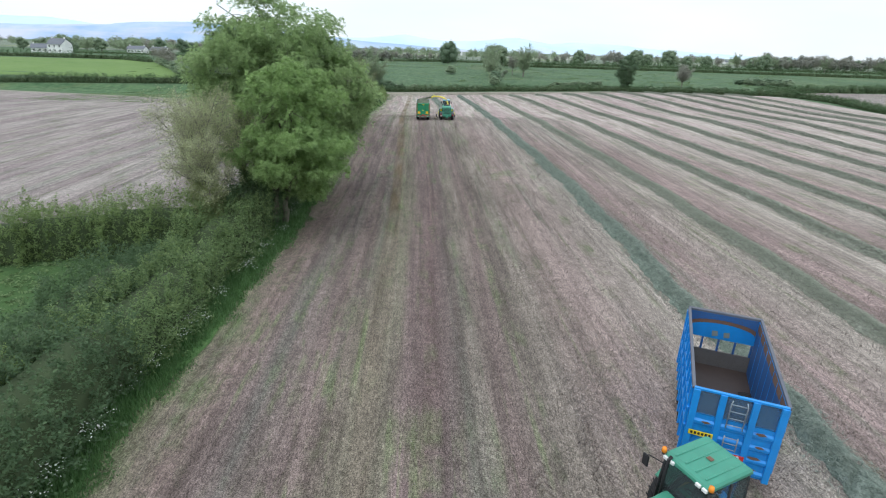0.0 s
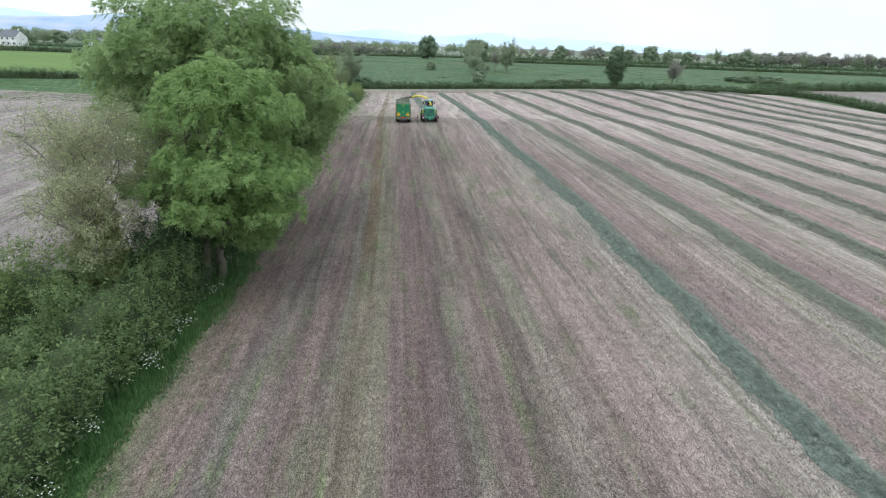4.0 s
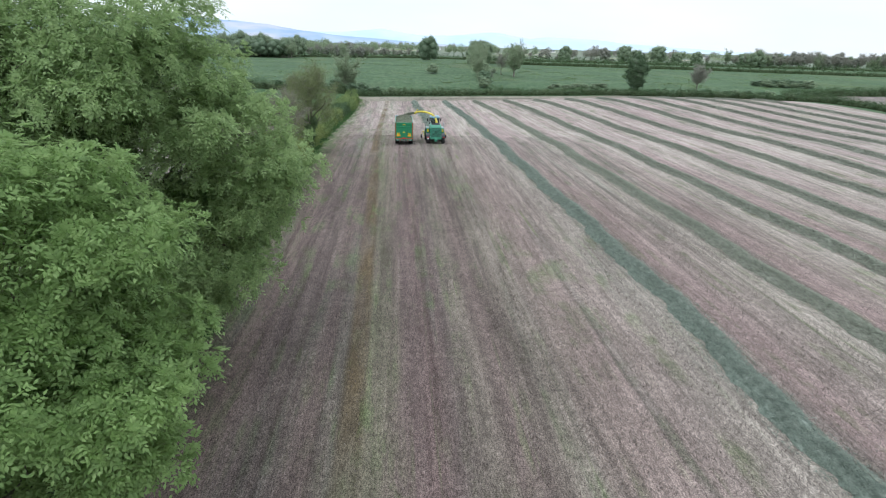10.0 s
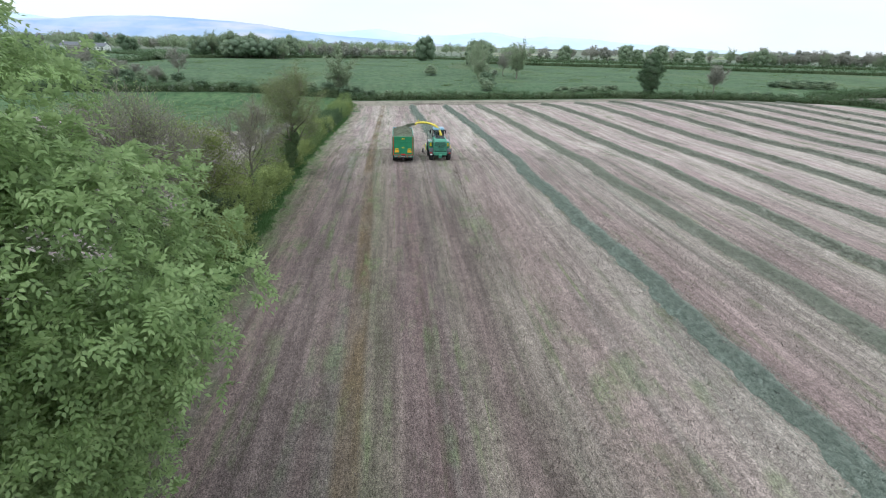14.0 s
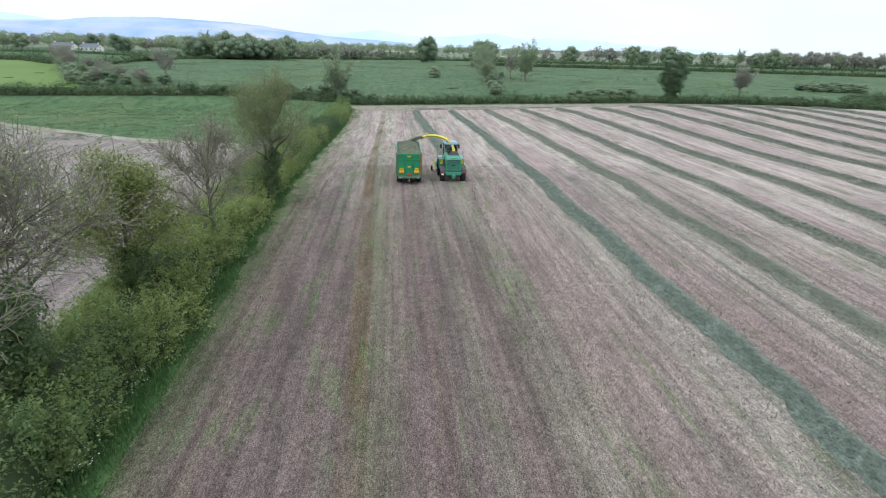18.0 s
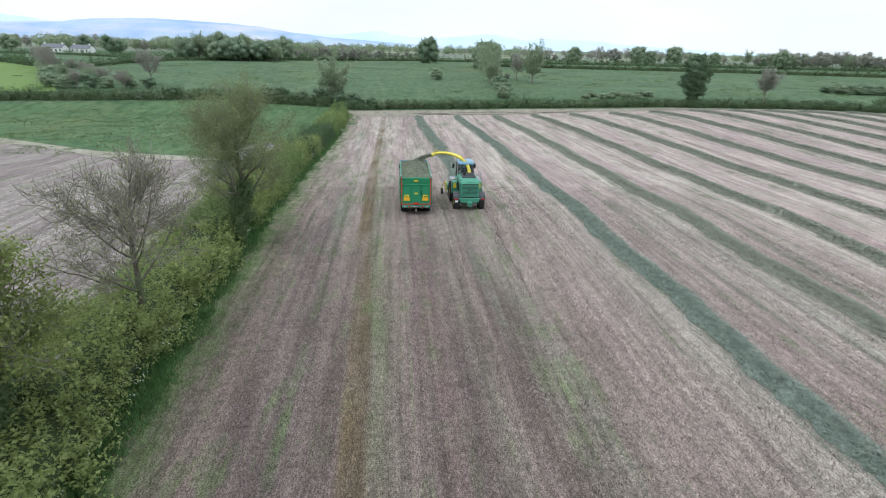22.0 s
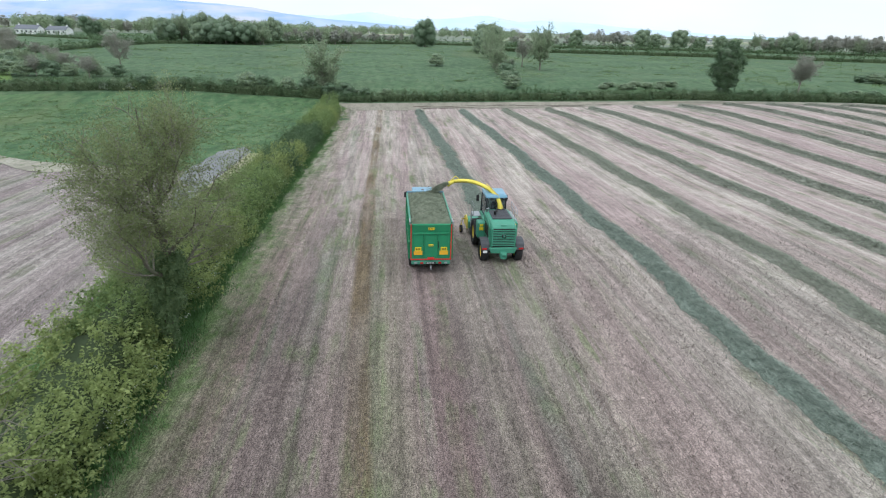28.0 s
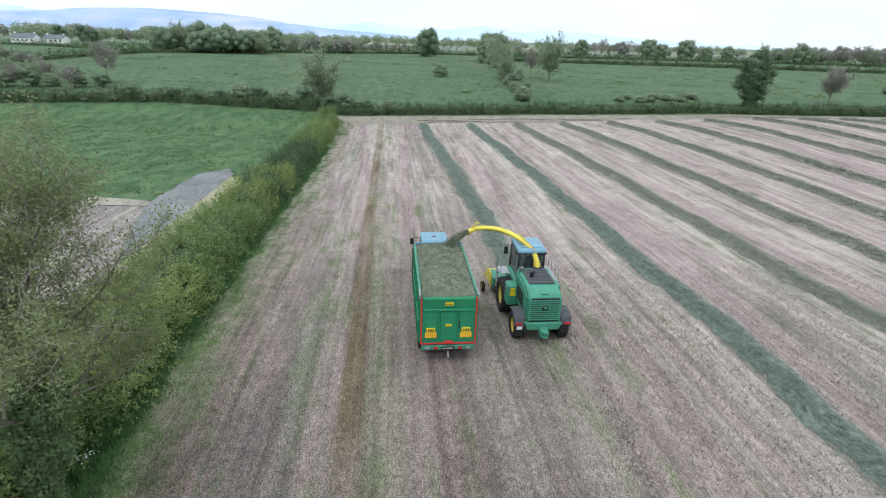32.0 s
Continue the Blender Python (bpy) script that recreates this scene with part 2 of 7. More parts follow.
    if worked:
        # brown bed of a lifted windrow, green regrowth beside it, grass creeping in from the verge
        bend = n.ramp(n.maths("DIVIDE", y, 120.0), [(0.05, 0.29), (0.21, 0.345), (0.31, 0.43), (0.55, 0.62), (0.69, 0.82), (0.92, 0.92)])
        from_bed = n.maths("ADD", n.maths("ADD", x, mul(bend, 3.2)), mul(wob, 0.3))
        bed = n.maths("ABSOLUTE", from_bed)
        c = n.mix(mul(n.ramp(bed, [(0.36, 1.0), (0.66, 0.0)]), n.ramp(n.noise(n.coords((0.5, 0.09, 1)), 1.0, 4), [(0.36, 0.2), (0.58, 0.85)])), c, n.mix(n.ramp(n.maths("DIVIDE", n.maths("ADD", y, mul(wob, 14.0)), 100.0), [(0.16, 0.0), (0.30, 1.0)]), (0.168, 0.138, 0.105), (0.145, 0.108, 0.062)))
        # scattered regrowth on the side towards the hedge
        tuft = mul(n.ramp(n.noise(n.coords((1, 0.24, 1)), 1.0, 5, 0.66), [(0.53, 0.0), (0.64, 0.6)]), n.ramp(n.noise(n.coords((1, 0.5, 1)), 0.13, 3), [(0.42, 0.1), (0.58, 1.0)]))
        c = n.mix(mul(tuft, n.ramp(across, [(0.30, 1.0), (0.62, 0.35), (0.85, 0.0)])), c, (0.125, 0.165, 0.07))
        bed2 = n.maths("ABSOLUTE", n.maths("SUBTRACT", from_bed, 0.9))
        c = n.mix(mul(n.ramp(bed2, [(0.15, 1.0), (0.55, 0.0)]), n.ramp(n.noise(n.coords((0.5, 0.06, 1)), 1.7, 4), [(0.42, 0.0), (0.62, 0.34)])), c, (0.155, 0.182, 0.095))
        edge = n.maths("DIVIDE", n.maths("ADD", n.maths("ADD", x, 13.0), mul(n.maths("SUBTRACT", patch, 0.5), 5.0)), 10.0)
        c = n.mix(mul(n.ramp(edge, [(0.28, 1.0), (0.37, 0.5), (0.60, 0.0)]), n.ramp(n.noise(n.coords((1, 0.3, 1)), 0.9, 4, 0.6), [(0.42, 0.35), (0.56, 1.0)])), c, (0.105, 0.152, 0.06))
        # tread lugs in the wheel tracks
        worn = n.ramp(n.noise(n.coords((1, 0.5, 1)), 0.7, 4, 0.65), [(0.44, 0.0), (0.60, 0.8)])
        for mid, half, deep in ((-6.7, 0.28, 0.35), (-4.75, 0.28, 0.35), (0.45, 0.3, 0.5), (2.35, 0.3, 0.5), (5.0, 0.36, 0.9), (7.35, 0.36, 0.9), (10.1, 0.34, 0.6), (12.3, 0.34, 0.55), (20.3, 0.34, 0.6), (22.4, 0.34, 0.6), (29.6, 0.34, 0.5), (31.8, 0.34, 0.5)):
            off = n.maths("ABSOLUTE", n.maths("ADD", n.maths("SUBTRACT", xb, mid), mul(wob, 0.25)))
            lug = n.maths("SINE", mul(n.maths("ADD", y, mul(off, 1.1)), 19.0))
            rut = mul(n.ramp(off, [(half * 0.8, 1.0), (half, 0.0)]), mul(worn, deep))
            c = n.mix(mul(rut, n.ramp(lug, [(0.2, 0.15), (0.8, 0.7)])), c, tuple(k * 0.8 for k in brown))
            c = n.mix(mul(rut, n.ramp(lug, [(0.2, 0.35), (0.45, 0.0)])), c, (0.27, 0.235, 0.205))
    # lighter and darker along the mower's way, then clump by clump and straw by straw
    for tex, low, high, stops in (
            (n.noise(n.coords((1, 0.16, 1), "Object", turn), 0.8, 5, 0.65, 0.6), 0.87, 1.09, (0.36, 0.66)),
            (n.noise(n.coords((1, 0.4, 1), "Object", turn), 0.28, 5, 0.62, 0.8), 0.90, 1.06, (0.38, 0.62)),
            (n.noise(st, 2.3, 4, 0.6), 0.84, 1.13, (0.35, 0.67)),
            (n.noise(st3, 3.2, 3, 0.6), 0.87, 1.10, (0.37, 0.63)),
            (patch, 0.88, 1.10, (0.34, 0.68))):
        c = n.mix(1.0, c, n.ramp(tex, [(stops[0], low), (0.5, 1.0), (stops[1], high)]), "MULTIPLY")
    fleck = n.noise(n.coords((1, 0.30, 1), "Object", turn), 17, 3, 0.7)
    grain = n.noise(v, 19, 3, 0.75)
    clump = n.noise(n.coords((1, 0.5, 1), "Object", turn), 5.5, 5, 0.75)
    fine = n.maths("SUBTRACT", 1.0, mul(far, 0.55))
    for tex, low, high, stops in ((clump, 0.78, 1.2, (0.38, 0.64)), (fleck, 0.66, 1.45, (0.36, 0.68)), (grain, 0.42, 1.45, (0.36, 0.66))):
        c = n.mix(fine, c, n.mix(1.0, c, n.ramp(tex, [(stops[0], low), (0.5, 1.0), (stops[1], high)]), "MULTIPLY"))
    n.bump(n.mix(0.5, fleck, grain), 0.9, 0.06)
    return n.done(c)


def grass_material(name, a, b, c3, scale=0.12, turn=0.0, stretch=1.0, rough=0.0):
    """Grass; rough: how much of it is coarse and uneven."""
    n = Nodes(name, 0.9, 0, 0.15)
    v = n.coords((1, stretch, 1), "Object", turn)
    big = n.noise(v, scale, 5, 0.6)
    mid = n.noise(v, scale * 9, 4, 0.6)
    fine = n.noise(v, 7, 3, 0.7)
    c = n.mix(n.ramp(big, [(0.36, 0.0), (0.64, 1.0)]), a, b)
    c = n.mix(n.maths("MULTIPLY", n.ramp(mid, [(0.48, 0.0), (0.68, 1.0)]), 0.6), c, c3)
    if rough:
        tuft = n.noise(n.coords((1, 0.45, 1), "Object", turn), 0.55, 6, 0.7)
        c = n.mix(n.maths("MULTIPLY", n.ramp(tuft, [(0.40, 1.0), (0.50, 0.0)]), rough), c, tuple(k * 0.5 for k in a))
        c = n.mix(n.maths("MULTIPLY", n.ramp(tuft, [(0.54, 0.0), (0.66, 1.0)]), rough * 0.8), c, tuple(k * 1.25 for k in c3))
        dry = n.noise(n.coords((1, 0.3, 1), "Object", turn), 0.035, 4, 0.6, 0.5)
        c = n.mix(n.maths("MULTIPLY", n.ramp(dry, [(0.54, 0.0), (0.68, 1.0)]), rough * 0.7), c, (c3[0] * 1.15, c3[1] * 1.0, c3[2] * 0.85))
    c = n.mix(n.maths("MULTIPLY", n.ramp(fine, [(0.3, 1.0), (0.55, 0.0)]), 0.5), c, tuple(k * 0.5 for k in a))
    n.bump(fine, 0.6, 0.08)
    return n.done(c)


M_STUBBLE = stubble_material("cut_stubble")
M_STUBBLE_L = stubble_material("cut_stubble_left", turn=-62, tan=(0.33, 0.29, 0.26), mauve=(0.25, 0.205, 0.195), brown=(0.12, 0.095, 0.09), worked=False)
M_PASTURE = grass_material("pasture_grass", (0.0705, 0.124, 0.0626), (0.105, 0.17, 0.081), (0.148, 0.186, 0.106), 0.05, rough=0.5)
M_MEADOW = grass_material("meadow_grass", (0.0645, 0.128, 0.0546), (0.0963, 0.171, 0.0714), (0.159, 0.195, 0.0998), 0.07, rough=0.6)
M_BRIGHT = grass_material("bright_grass", (0.133, 0.21, 0.06), (0.163, 0.245, 0.072), (0.178, 0.245, 0.096), 0.03)
M_SLAB = grass_material("grey_hardcore", (0.19, 0.195, 0.197), (0.30, 0.30, 0.298), (0.15, 0.16, 0.13), 0.25, rough=0.4)
M_DRY = grass_material("dry_verge", (0.30, 0.29, 0.17), (0.40, 0.36, 0.24), (0.2, 0.24, 0.1), 0.3)
M_DRYMARGIN = grass_material("pale_dry_margin", (0.30, 0.28, 0.215), (0.40, 0.365, 0.30), (0.19, 0.215, 0.125), 0.3, 0, 0.3, rough=0.5)
M_HEAD = grass_material("trodden_headland", (0.27, 0.25, 0.195), (0.34, 0.31, 0.25), (0.19, 0.165, 0.13), 0.2, 0, 0.35, rough=0.4)
M_VERGE = grass_material("verge_grass", (0.0651, 0.128, 0.0404), (0.0954, 0.174, 0.0565), (0.138, 0.2, 0.0808), 0.5)
M_PADDOCK = grass_material("paddock_grass", (0.055, 0.105, 0.035), (0.08, 0.145, 0.045), (0.115, 0.165, 0.06), 0.25)
M_SOIL = plain("dark_soil", (0.09, 0.065, 0.05), 0.95, wear=0.4)

# ---- the lie of the land ----
HY = np.array([-400, 90, 165, 172, 200, 260, 330, 600, 1200, 4300.0])
HZ = np.array([0, 0, -3.2, -3.0, 0.5, 2.5, 3.0, 1.0, -4.0, -14.0])


def smooth(a, b, x):
    k = np.clip((np.asarray(x, float) - a) / (b - a), 0, 1)
    return k * k * (3 - 2 * k)


def land(x, y):
    """Height of the ground."""
    x = np.asarray(x, float)
    y = np.asarray(y, float)
    rise = 1.25 * smooth(48, 100, y) * (1 - smooth(150, 185, y)) * np.clip((x - 22) / 55, 0, 1)
    return np.interp(y, HY, HZ) + rise + smooth(90, 165, y) * (1 - smooth(175, 240, y)) * np.clip((x + 10) / 75 * 3.4, 0, 3.4)


def hgt(x, y):
    return float(land(x, y))


def verge_x(y):
    """The field's edge along the hedge."""
    return np.interp(y, [-63, -1, 9, 22, 46, 65, 80, 100, 140, 178], [-10.5, -9.6, -8.9, -8.3, -9.6, -9.9, -10.4, -10.7, -10.4, -11.1])


def row_x(k, y):
    """The line of windrow k."""
    bow = np.interp(y, [-10, 5, 20, 35, 50, 65, 80, 95, 110, 125, 140, 155, 170], [0.4, 0.75, 1.1, 1.3, 1.1, 0.6, 0.0, -0.1, -0.3, -0.6, -1.1, -1.7, -2.2])
    return 7.0 + 9.05 * k + bow + max(k - 2, -0.5) * np.interp(y, [20, 50, 95, 140, 185], [0.15, 0.05, -0.2, -0.35, -0.4])


# ---- mesh helpers ----
def mesh_from(name, verts, faces, smooth_faces=False):
    """A mesh from numpy arrays; faces: (n, 3) or (n, 4)."""
    verts = np.asarray(verts, np.float32)
    faces = np.asarray(faces, np.int32)
    me = bpy.data.meshes.new(name)
    k = faces.shape[1]
    me.vertices.add(len(verts))
    me.vertices.foreach_set("co", verts.ravel())
    me.loops.add(faces.size)
    me.loops.foreach_set("vertex_index", faces.ravel())
    me.polygons.add(len(faces))
    me.polygons.foreach_set("loop_start", np.arange(0, faces.size, k, dtype=np.int32))
    me.polygons.foreach_set("loop_total", np.full(len(faces), k, np.int32))
    me.update(calc_edges=True)
    if smooth_faces:
        me.polygons.foreach_set("use_smooth", np.ones(len(faces), bool))
    return me


def part(name, bm, material, parent=None, label=""):
    """Links a bmesh or a mesh as one object under its thing."""
    if isinstance(bm, bpy.types.Mesh):
        me = bm
    else:
        me = bpy.data.meshes.new(name)
        bm.to_mesh(me)
        bm.free()
    if material is not None and not me.materials:
        me.materials.append(material)
    ob = new(name, me)
    if parent is not None:
        ob.parent = parent
    if label:
        ob["label"] = label
    return ob


def thing(name, place, label, category, group="", turn=0.0, kind=""):
    e = new(name)
    e.empty_display_size = 0.3
    e.matrix_world = pose(*place, 0, 0, turn)
    return tagged(e, label, category, group, kind)


def sheet(name, xs, ys, xy, material, lift, label, category):
    """A sheet that lies on the land; xy(u, v) gives places for grids of u and v in 0..1."""
    u, v = np.meshgrid(np.linspace(0, 1, xs), np.linspace(0, 1, ys))
    x, y = xy(u, v)
    z = land(x, y) + lift
    co = np.stack([x, y, z], -1).reshape(-1, 3)
    i = np.arange(xs * ys).reshape(ys, xs)
    f = np.stack([i[:-1, :-1], i[:-1, 1:], i[1:, 1:], i[1:, :-1]], -1).reshape(-1, 4)
    ob = part(name, mesh_from(name, co, f, True), material)
    return tagged(ob, label, category, kind="structure")


def tubes(paths, sides=6):
    """Round limbs: paths is a list of (points, radii)."""
    vs, fs, base = [], [], 0
    ang = np.linspace(0, 2 * np.pi, sides, endpoint=False)
    for pts, rad in paths:
        pts = np.asarray(pts, float)
        tan = np.gradient(pts, axis=0)
        tan /= np.linalg.norm(tan, axis=1)[:, None] + 1e-9
        ref = np.where(np.abs(tan[:, 2:3]) > 0.9, np.array([[1.0, 0, 0]]), np.array([[0, 0, 1.0]]))
        a = np.cross(tan, ref)
        a /= np.linalg.norm(a, axis=1)[:, None] + 1e-9
        b = np.cross(tan, a)
        r = np.asarray(rad, float)[:, None, None]
        ring = pts[:, None] + r * (np.cos(ang)[None, :, None] * a[:, None] + np.sin(ang)[None, :, None] * b[:, None])
        n = len(pts)
        vs.append(ring.reshape(-1, 3))
        i = base + np.arange(n * sides).reshape(n, sides)
        j = np.roll(i, -1, axis=1)
        fs.append(np.stack([i[:-1], j[:-1], j[1:], i[1:]], -1).reshape(-1, 4))
        base += n * sides
    return np.concatenate(vs), np.concatenate(fs)


def leaf_quads(co, nrm, size, rng, slim=0.5):
    """One pointed, slightly folded leaf at each place, facing about nrm."""
    n = len(co)
    r = rng.normal(size=(n, 3))
    t = np.cross(nrm, r)
    t /= np.linalg.norm(t, axis=1)[:, None] + 1e-9
    s = np.cross(nrm, t)
    L = (size * rng.uniform(0.6, 1.25, n))[:, None]
    w = L * slim
    tip = co + t * L - nrm * L * 0.15
    v = np.stack([co - t * L * 0.2, co + s * w * 0.5 + t * L * 0.4 + nrm * L * 0.08, tip, co - s * w * 0.5 + t * L * 0.4 + nrm * L * 0.08], 1)
    return v.reshape(-1, 3), np.arange(n * 4).reshape(n, 4)


def crown_points(blobs, n, rng, shell=0.55, lump=0.22):
    """Places and outward directions in a crown made of ellipsoids (cx, cy, cz, rx, ry, rz)."""
    b = np.asarray(blobs, float)
    wgt = b[:, 3] * b[:, 4] + b[:, 5] * b[:, 4]
    pick = rng.choice(len(b), n, p=wgt / wgt.sum())
    d = rng.normal(size=(n, 3))
    d /= np.linalg.norm(d, axis=1)[:, None]
    rad = 1 - shell * rng.random(n) ** 1.6
    bump = lump * np.sin(d[:, 0] * 5 + pick * 1.7) * np.cos(d[:, 1] * 5.3 + pick) + lump * 0.8 * np.sin(d[:, 2] * 7 + d[:, 0] * 6 + pick)
    co = b[pick, :3] + d * b[pick, 3:] * (rad * (1 + bump))[:, None]
    out = d / b[pick, 3:]
    out /= np.linalg.norm(out, axis=1)[:, None]
    return co, out


def sprays(blobs, clumps, n, rng, size):
    """Twig tips and their directions, gathered in layered, outward leaning boughs over a crown."""
    cc, oc = crown_points(blobs, clumps, rng, 0.42, 0.12)
    rad = size * rng.uniform(0.55, 1.35, clumps)
    pick = rng.choice(clumps, n, p=rad ** 2 / (rad ** 2).sum())
    d = rng.normal(size=(n, 3)) * [1, 1, 0.75]
    d /= np.linalg.norm(d, axis=1)[:, None]
    r = rng.random(n) ** 0.45
    reach = d * r[:, None] * [1.0, 1.0, 0.55] + oc[pick] * 0.12
    reach[:, 2] -= 0.18 * np.linalg.norm(reach[:, :2], axis=1)
    way = d * [1, 1, 0.5] + oc[pick] * 0.8 + [0, 0, 0.1] + rng.normal(size=(n, 3)) * 0.25
    way /= np.linalg.norm(way, axis=1)[:, None]
    return cc[pick] + reach * rad[pick][:, None], way


def compound_leaves(tips, way, rng, reach=0.34, leaf=0.125, per_tip=6, pairs=4):
    """At each twig tip a rosette of arching leaves, each a row of paired leaflets."""
    n = len(tips)
    m = n * per_tip
    P = np.repeat(tips, per_tip, 0)
    W = np.repeat(way, per_tip, 0)
    side = rng.normal(size=(m, 3))
    side -= W * (side * W).sum(1)[:, None]
    side /= np.linalg.norm(side, axis=1)[:, None] + 1e-9
    ax = W * rng.uniform(0.1, 0.9, m)[:, None] + side + [0, 0, 0.12]
    ax /= np.linalg.norm(ax, axis=1)[:, None]
    L = reach * rng.uniform(0.65, 1.25, m)
    up = np.array([0, 0, 1.0]) + W * 0.45 + rng.normal(size=(m, 3)) * 0.22
    up -= ax * (up * ax).sum(1)[:, None]
    up /= np.linalg.norm(up, axis=1)[:, None] + 1e-9
    sd = np.cross(ax, up)
    vs = []
    for q in range(pairs):
        g = 0.28 + 0.72 * q / (pairs - 1)
        c = P + ax * (L * g)[:, None] - np.array([0, 0, 1.0]) * (L * 0.38 * g * g)[:, None]
        for k in ((-1, 1) if q < pairs - 1 else (0,)):
            d = ax * (0.55 if k else 1.0) + sd * k * 0.85 - [0, 0, 0.18] + rng.normal(size=(m, 3)) * 0.10
            d /= np.linalg.norm(d, axis=1)[:, None]
            w = np.cross(d, up) * (leaf * 0.24)
            l = d * (leaf * rng.uniform(0.8, 1.2, m))[:, None]
            vs.append(np.stack([c, c + l * 0.45 + w + up * leaf * 0.06, c + l - up * leaf * 0.12, c + l * 0.45 - w + up * leaf * 0.06], 1))
    v = np.stack(vs, 1).reshape(-1, 3)
    return v, np.arange(len(v)).reshape(-1, 4)

# ---- ground and fields ----
def spread(near, step, far, growth):
    v = [0.0]
    while v[-1] < far:
        v.append(v[-1] + (step if v[-1] < near else step + (v[-1] - near) * growth))
    return np.array(v)


gx = spread(160, 4.0, 4200, 0.22)
gx = np.concatenate([-gx[:0:-1], gx])
gy = np.concatenate([-spread(60, 6.0, 400, 0.3)[:0:-1], spread(330, 4.0, 4200, 0.2)])
GX, GY = np.meshgrid(gx, gy)
gi = np.arange(GX.size).reshape(GX.shape)
ground = part("ground", mesh_from("ground", np.stack([GX, GY, land(GX, GY)], -1).reshape(-1, 3),
              np.stack([gi[:-1, :-1], gi[:-1, 1:], gi[1:, 1:], gi[1:, :-1]], -1).reshape(-1, 4), True), M_PASTURE)
tagged(ground, "green pasture land reaching to the hills", "ground", kind="structure")


def far_edge(x):
    return np.interp(x, [-14, 30, 73, 103, 112], [179.0, 175.0, 169.5, 169.5, 160.0])


def field_xy(u, v):
    y = -70 + (far_edge(-13 + 125 * u) + 70) * v
    xl = verge_x(y) - 1.2
    xr = np.interp(y, [-70, 60, 110, 145, 165], [112, 113, 116, 116, 110])
    return xl + (xr - xl) * u, y


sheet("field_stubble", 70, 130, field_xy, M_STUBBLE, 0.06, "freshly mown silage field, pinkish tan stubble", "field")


def left_xy(u, v):
    near = -150 + 137.5 * u
    yfar = np.interp(near, [-150, -75, -42, -20, -12], [168, 143, 122.5, 116, 113])
    ynear = np.interp(near, [-150, -25, -16, -12], [7, 16, 20, 21])
    return near, ynear + (yfar - ynear) * v


sheet("field_left", 50, 50, left_xy, M_STUBBLE_L, 0.06, "mown field beyond the hedge, pale streaked stubble", "field")
sheet("field_meadow", 40, 25, lambda u, v: (-150 + 136.5 * u, np.interp(-150 + 136.5 * u, [-150, -75, -42, -20, -12], [168, 143, 122.5, 116, 113]) + 0.4
      + (np.interp(-150 + 136.5 * u, [-150, -90, -50, -13], [178, 181, 187, 182]) - np.interp(-150 + 136.5 * u, [-150, -75, -42, -20, -12], [168, 143, 122.5, 116, 113])) * v),
      M_MEADOW, 0.05, "lush green meadow beside the hedge", "meadow")
sheet("dry_margin", 60, 4, lambda u, v: (-150 + 131 * u, np.interp(-150 + 131 * u, [-150, -75, -42, -20, -12], [168, 143, 122.5, 116, 113]) - 2.6 - 0.9 * np.sin(u * 31) - 0.5 * np.sin(u * 83) + (3.2 + 0.9 * np.sin(u * 31) + 0.5 * np.sin(u * 83)) * v), M_DRYMARGIN, 0.11, "pale dry grass margin between stubble and meadow", "verge")
sheet("field_bright", 20, 20, lambda u, v: (-300 + (213 - 58 * v) * u, 189 + (6 * u) + (90 - 0 * u) * v), M_BRIGHT, 0.08, "bright green reseeded field behind a low hedge", "field")
sheet("paddock", 20, 20, lambda u, v: (-90 + 74 * u, -63 + 76 * v + 3 * u), M_PADDOCK, 0.05, "lush dark green paddock behind the hedge", "paddock")
PY = [101, 110, 117, 129, 132.5]


def patch_xy(u, v):
    y = 101 + 31.5 * v
    xl = np.interp(y, PY, [-18.4, -21.4, -22.9, -22.8, -20.6]) + 0.12 * np.sin(y * 1.3)
    xr = np.interp(y, PY, [-17.9, -18.4, -18.5, -18.8, -20.2]) + 0.08 * np.sin(y * 2.1)
    return xl + (xr - xl) * u, y


sheet("hardcore_patch", 14, 30, patch_xy, M_SLAB, 0.22, "grey stony hardcore patch in the meadow", "hardcore")
sheet("dry_strip", 6, 30, lambda u, v: (-18.2 + 2.4 * u - 0.6 * v, 97 + 31 * v), M_DRY, 0.24, "dry yellowish grass strip along the hedge", "verge")
sheet("verge", 5, 120, lambda u, v: (verge_x(-60 + 240 * v) - 2.4 + (2.05 - 0.9 * smooth(90, 140, -60 + 240 * v)) * u + 0.3 * np.sin(31 * v) * u + 0.25 * np.sin(97 * v) * u + 0.2 * np.sin(171 * v) * u, -60 + 240 * v), M_VERGE, 0.10, "strip of lush green grass along the hedge foot", "verge")
sheet("verge_west", 5, 60, lambda u, v: (-16.9 + 0.4 * np.sin(40 * v) * (1 - u) + 2.6 * u - 0.5 * v, 24 + 92 * v), M_VERGE, 0.10, "grassy strip on the far side of the hedge", "verge")
sheet("headland", 90, 5, lambda u, v: (-13 + 121 * u, far_edge(-13 + 121 * u) + 1.0 - (5.4 + 0.7 * np.sin(u * 23) + 0.5 * np.sin(u * 61)) * (1 - v) * smooth(0, 0.06, u + 0.01)), M_HEAD, 0.09, "bare trodden headland along the field's end", "headland")

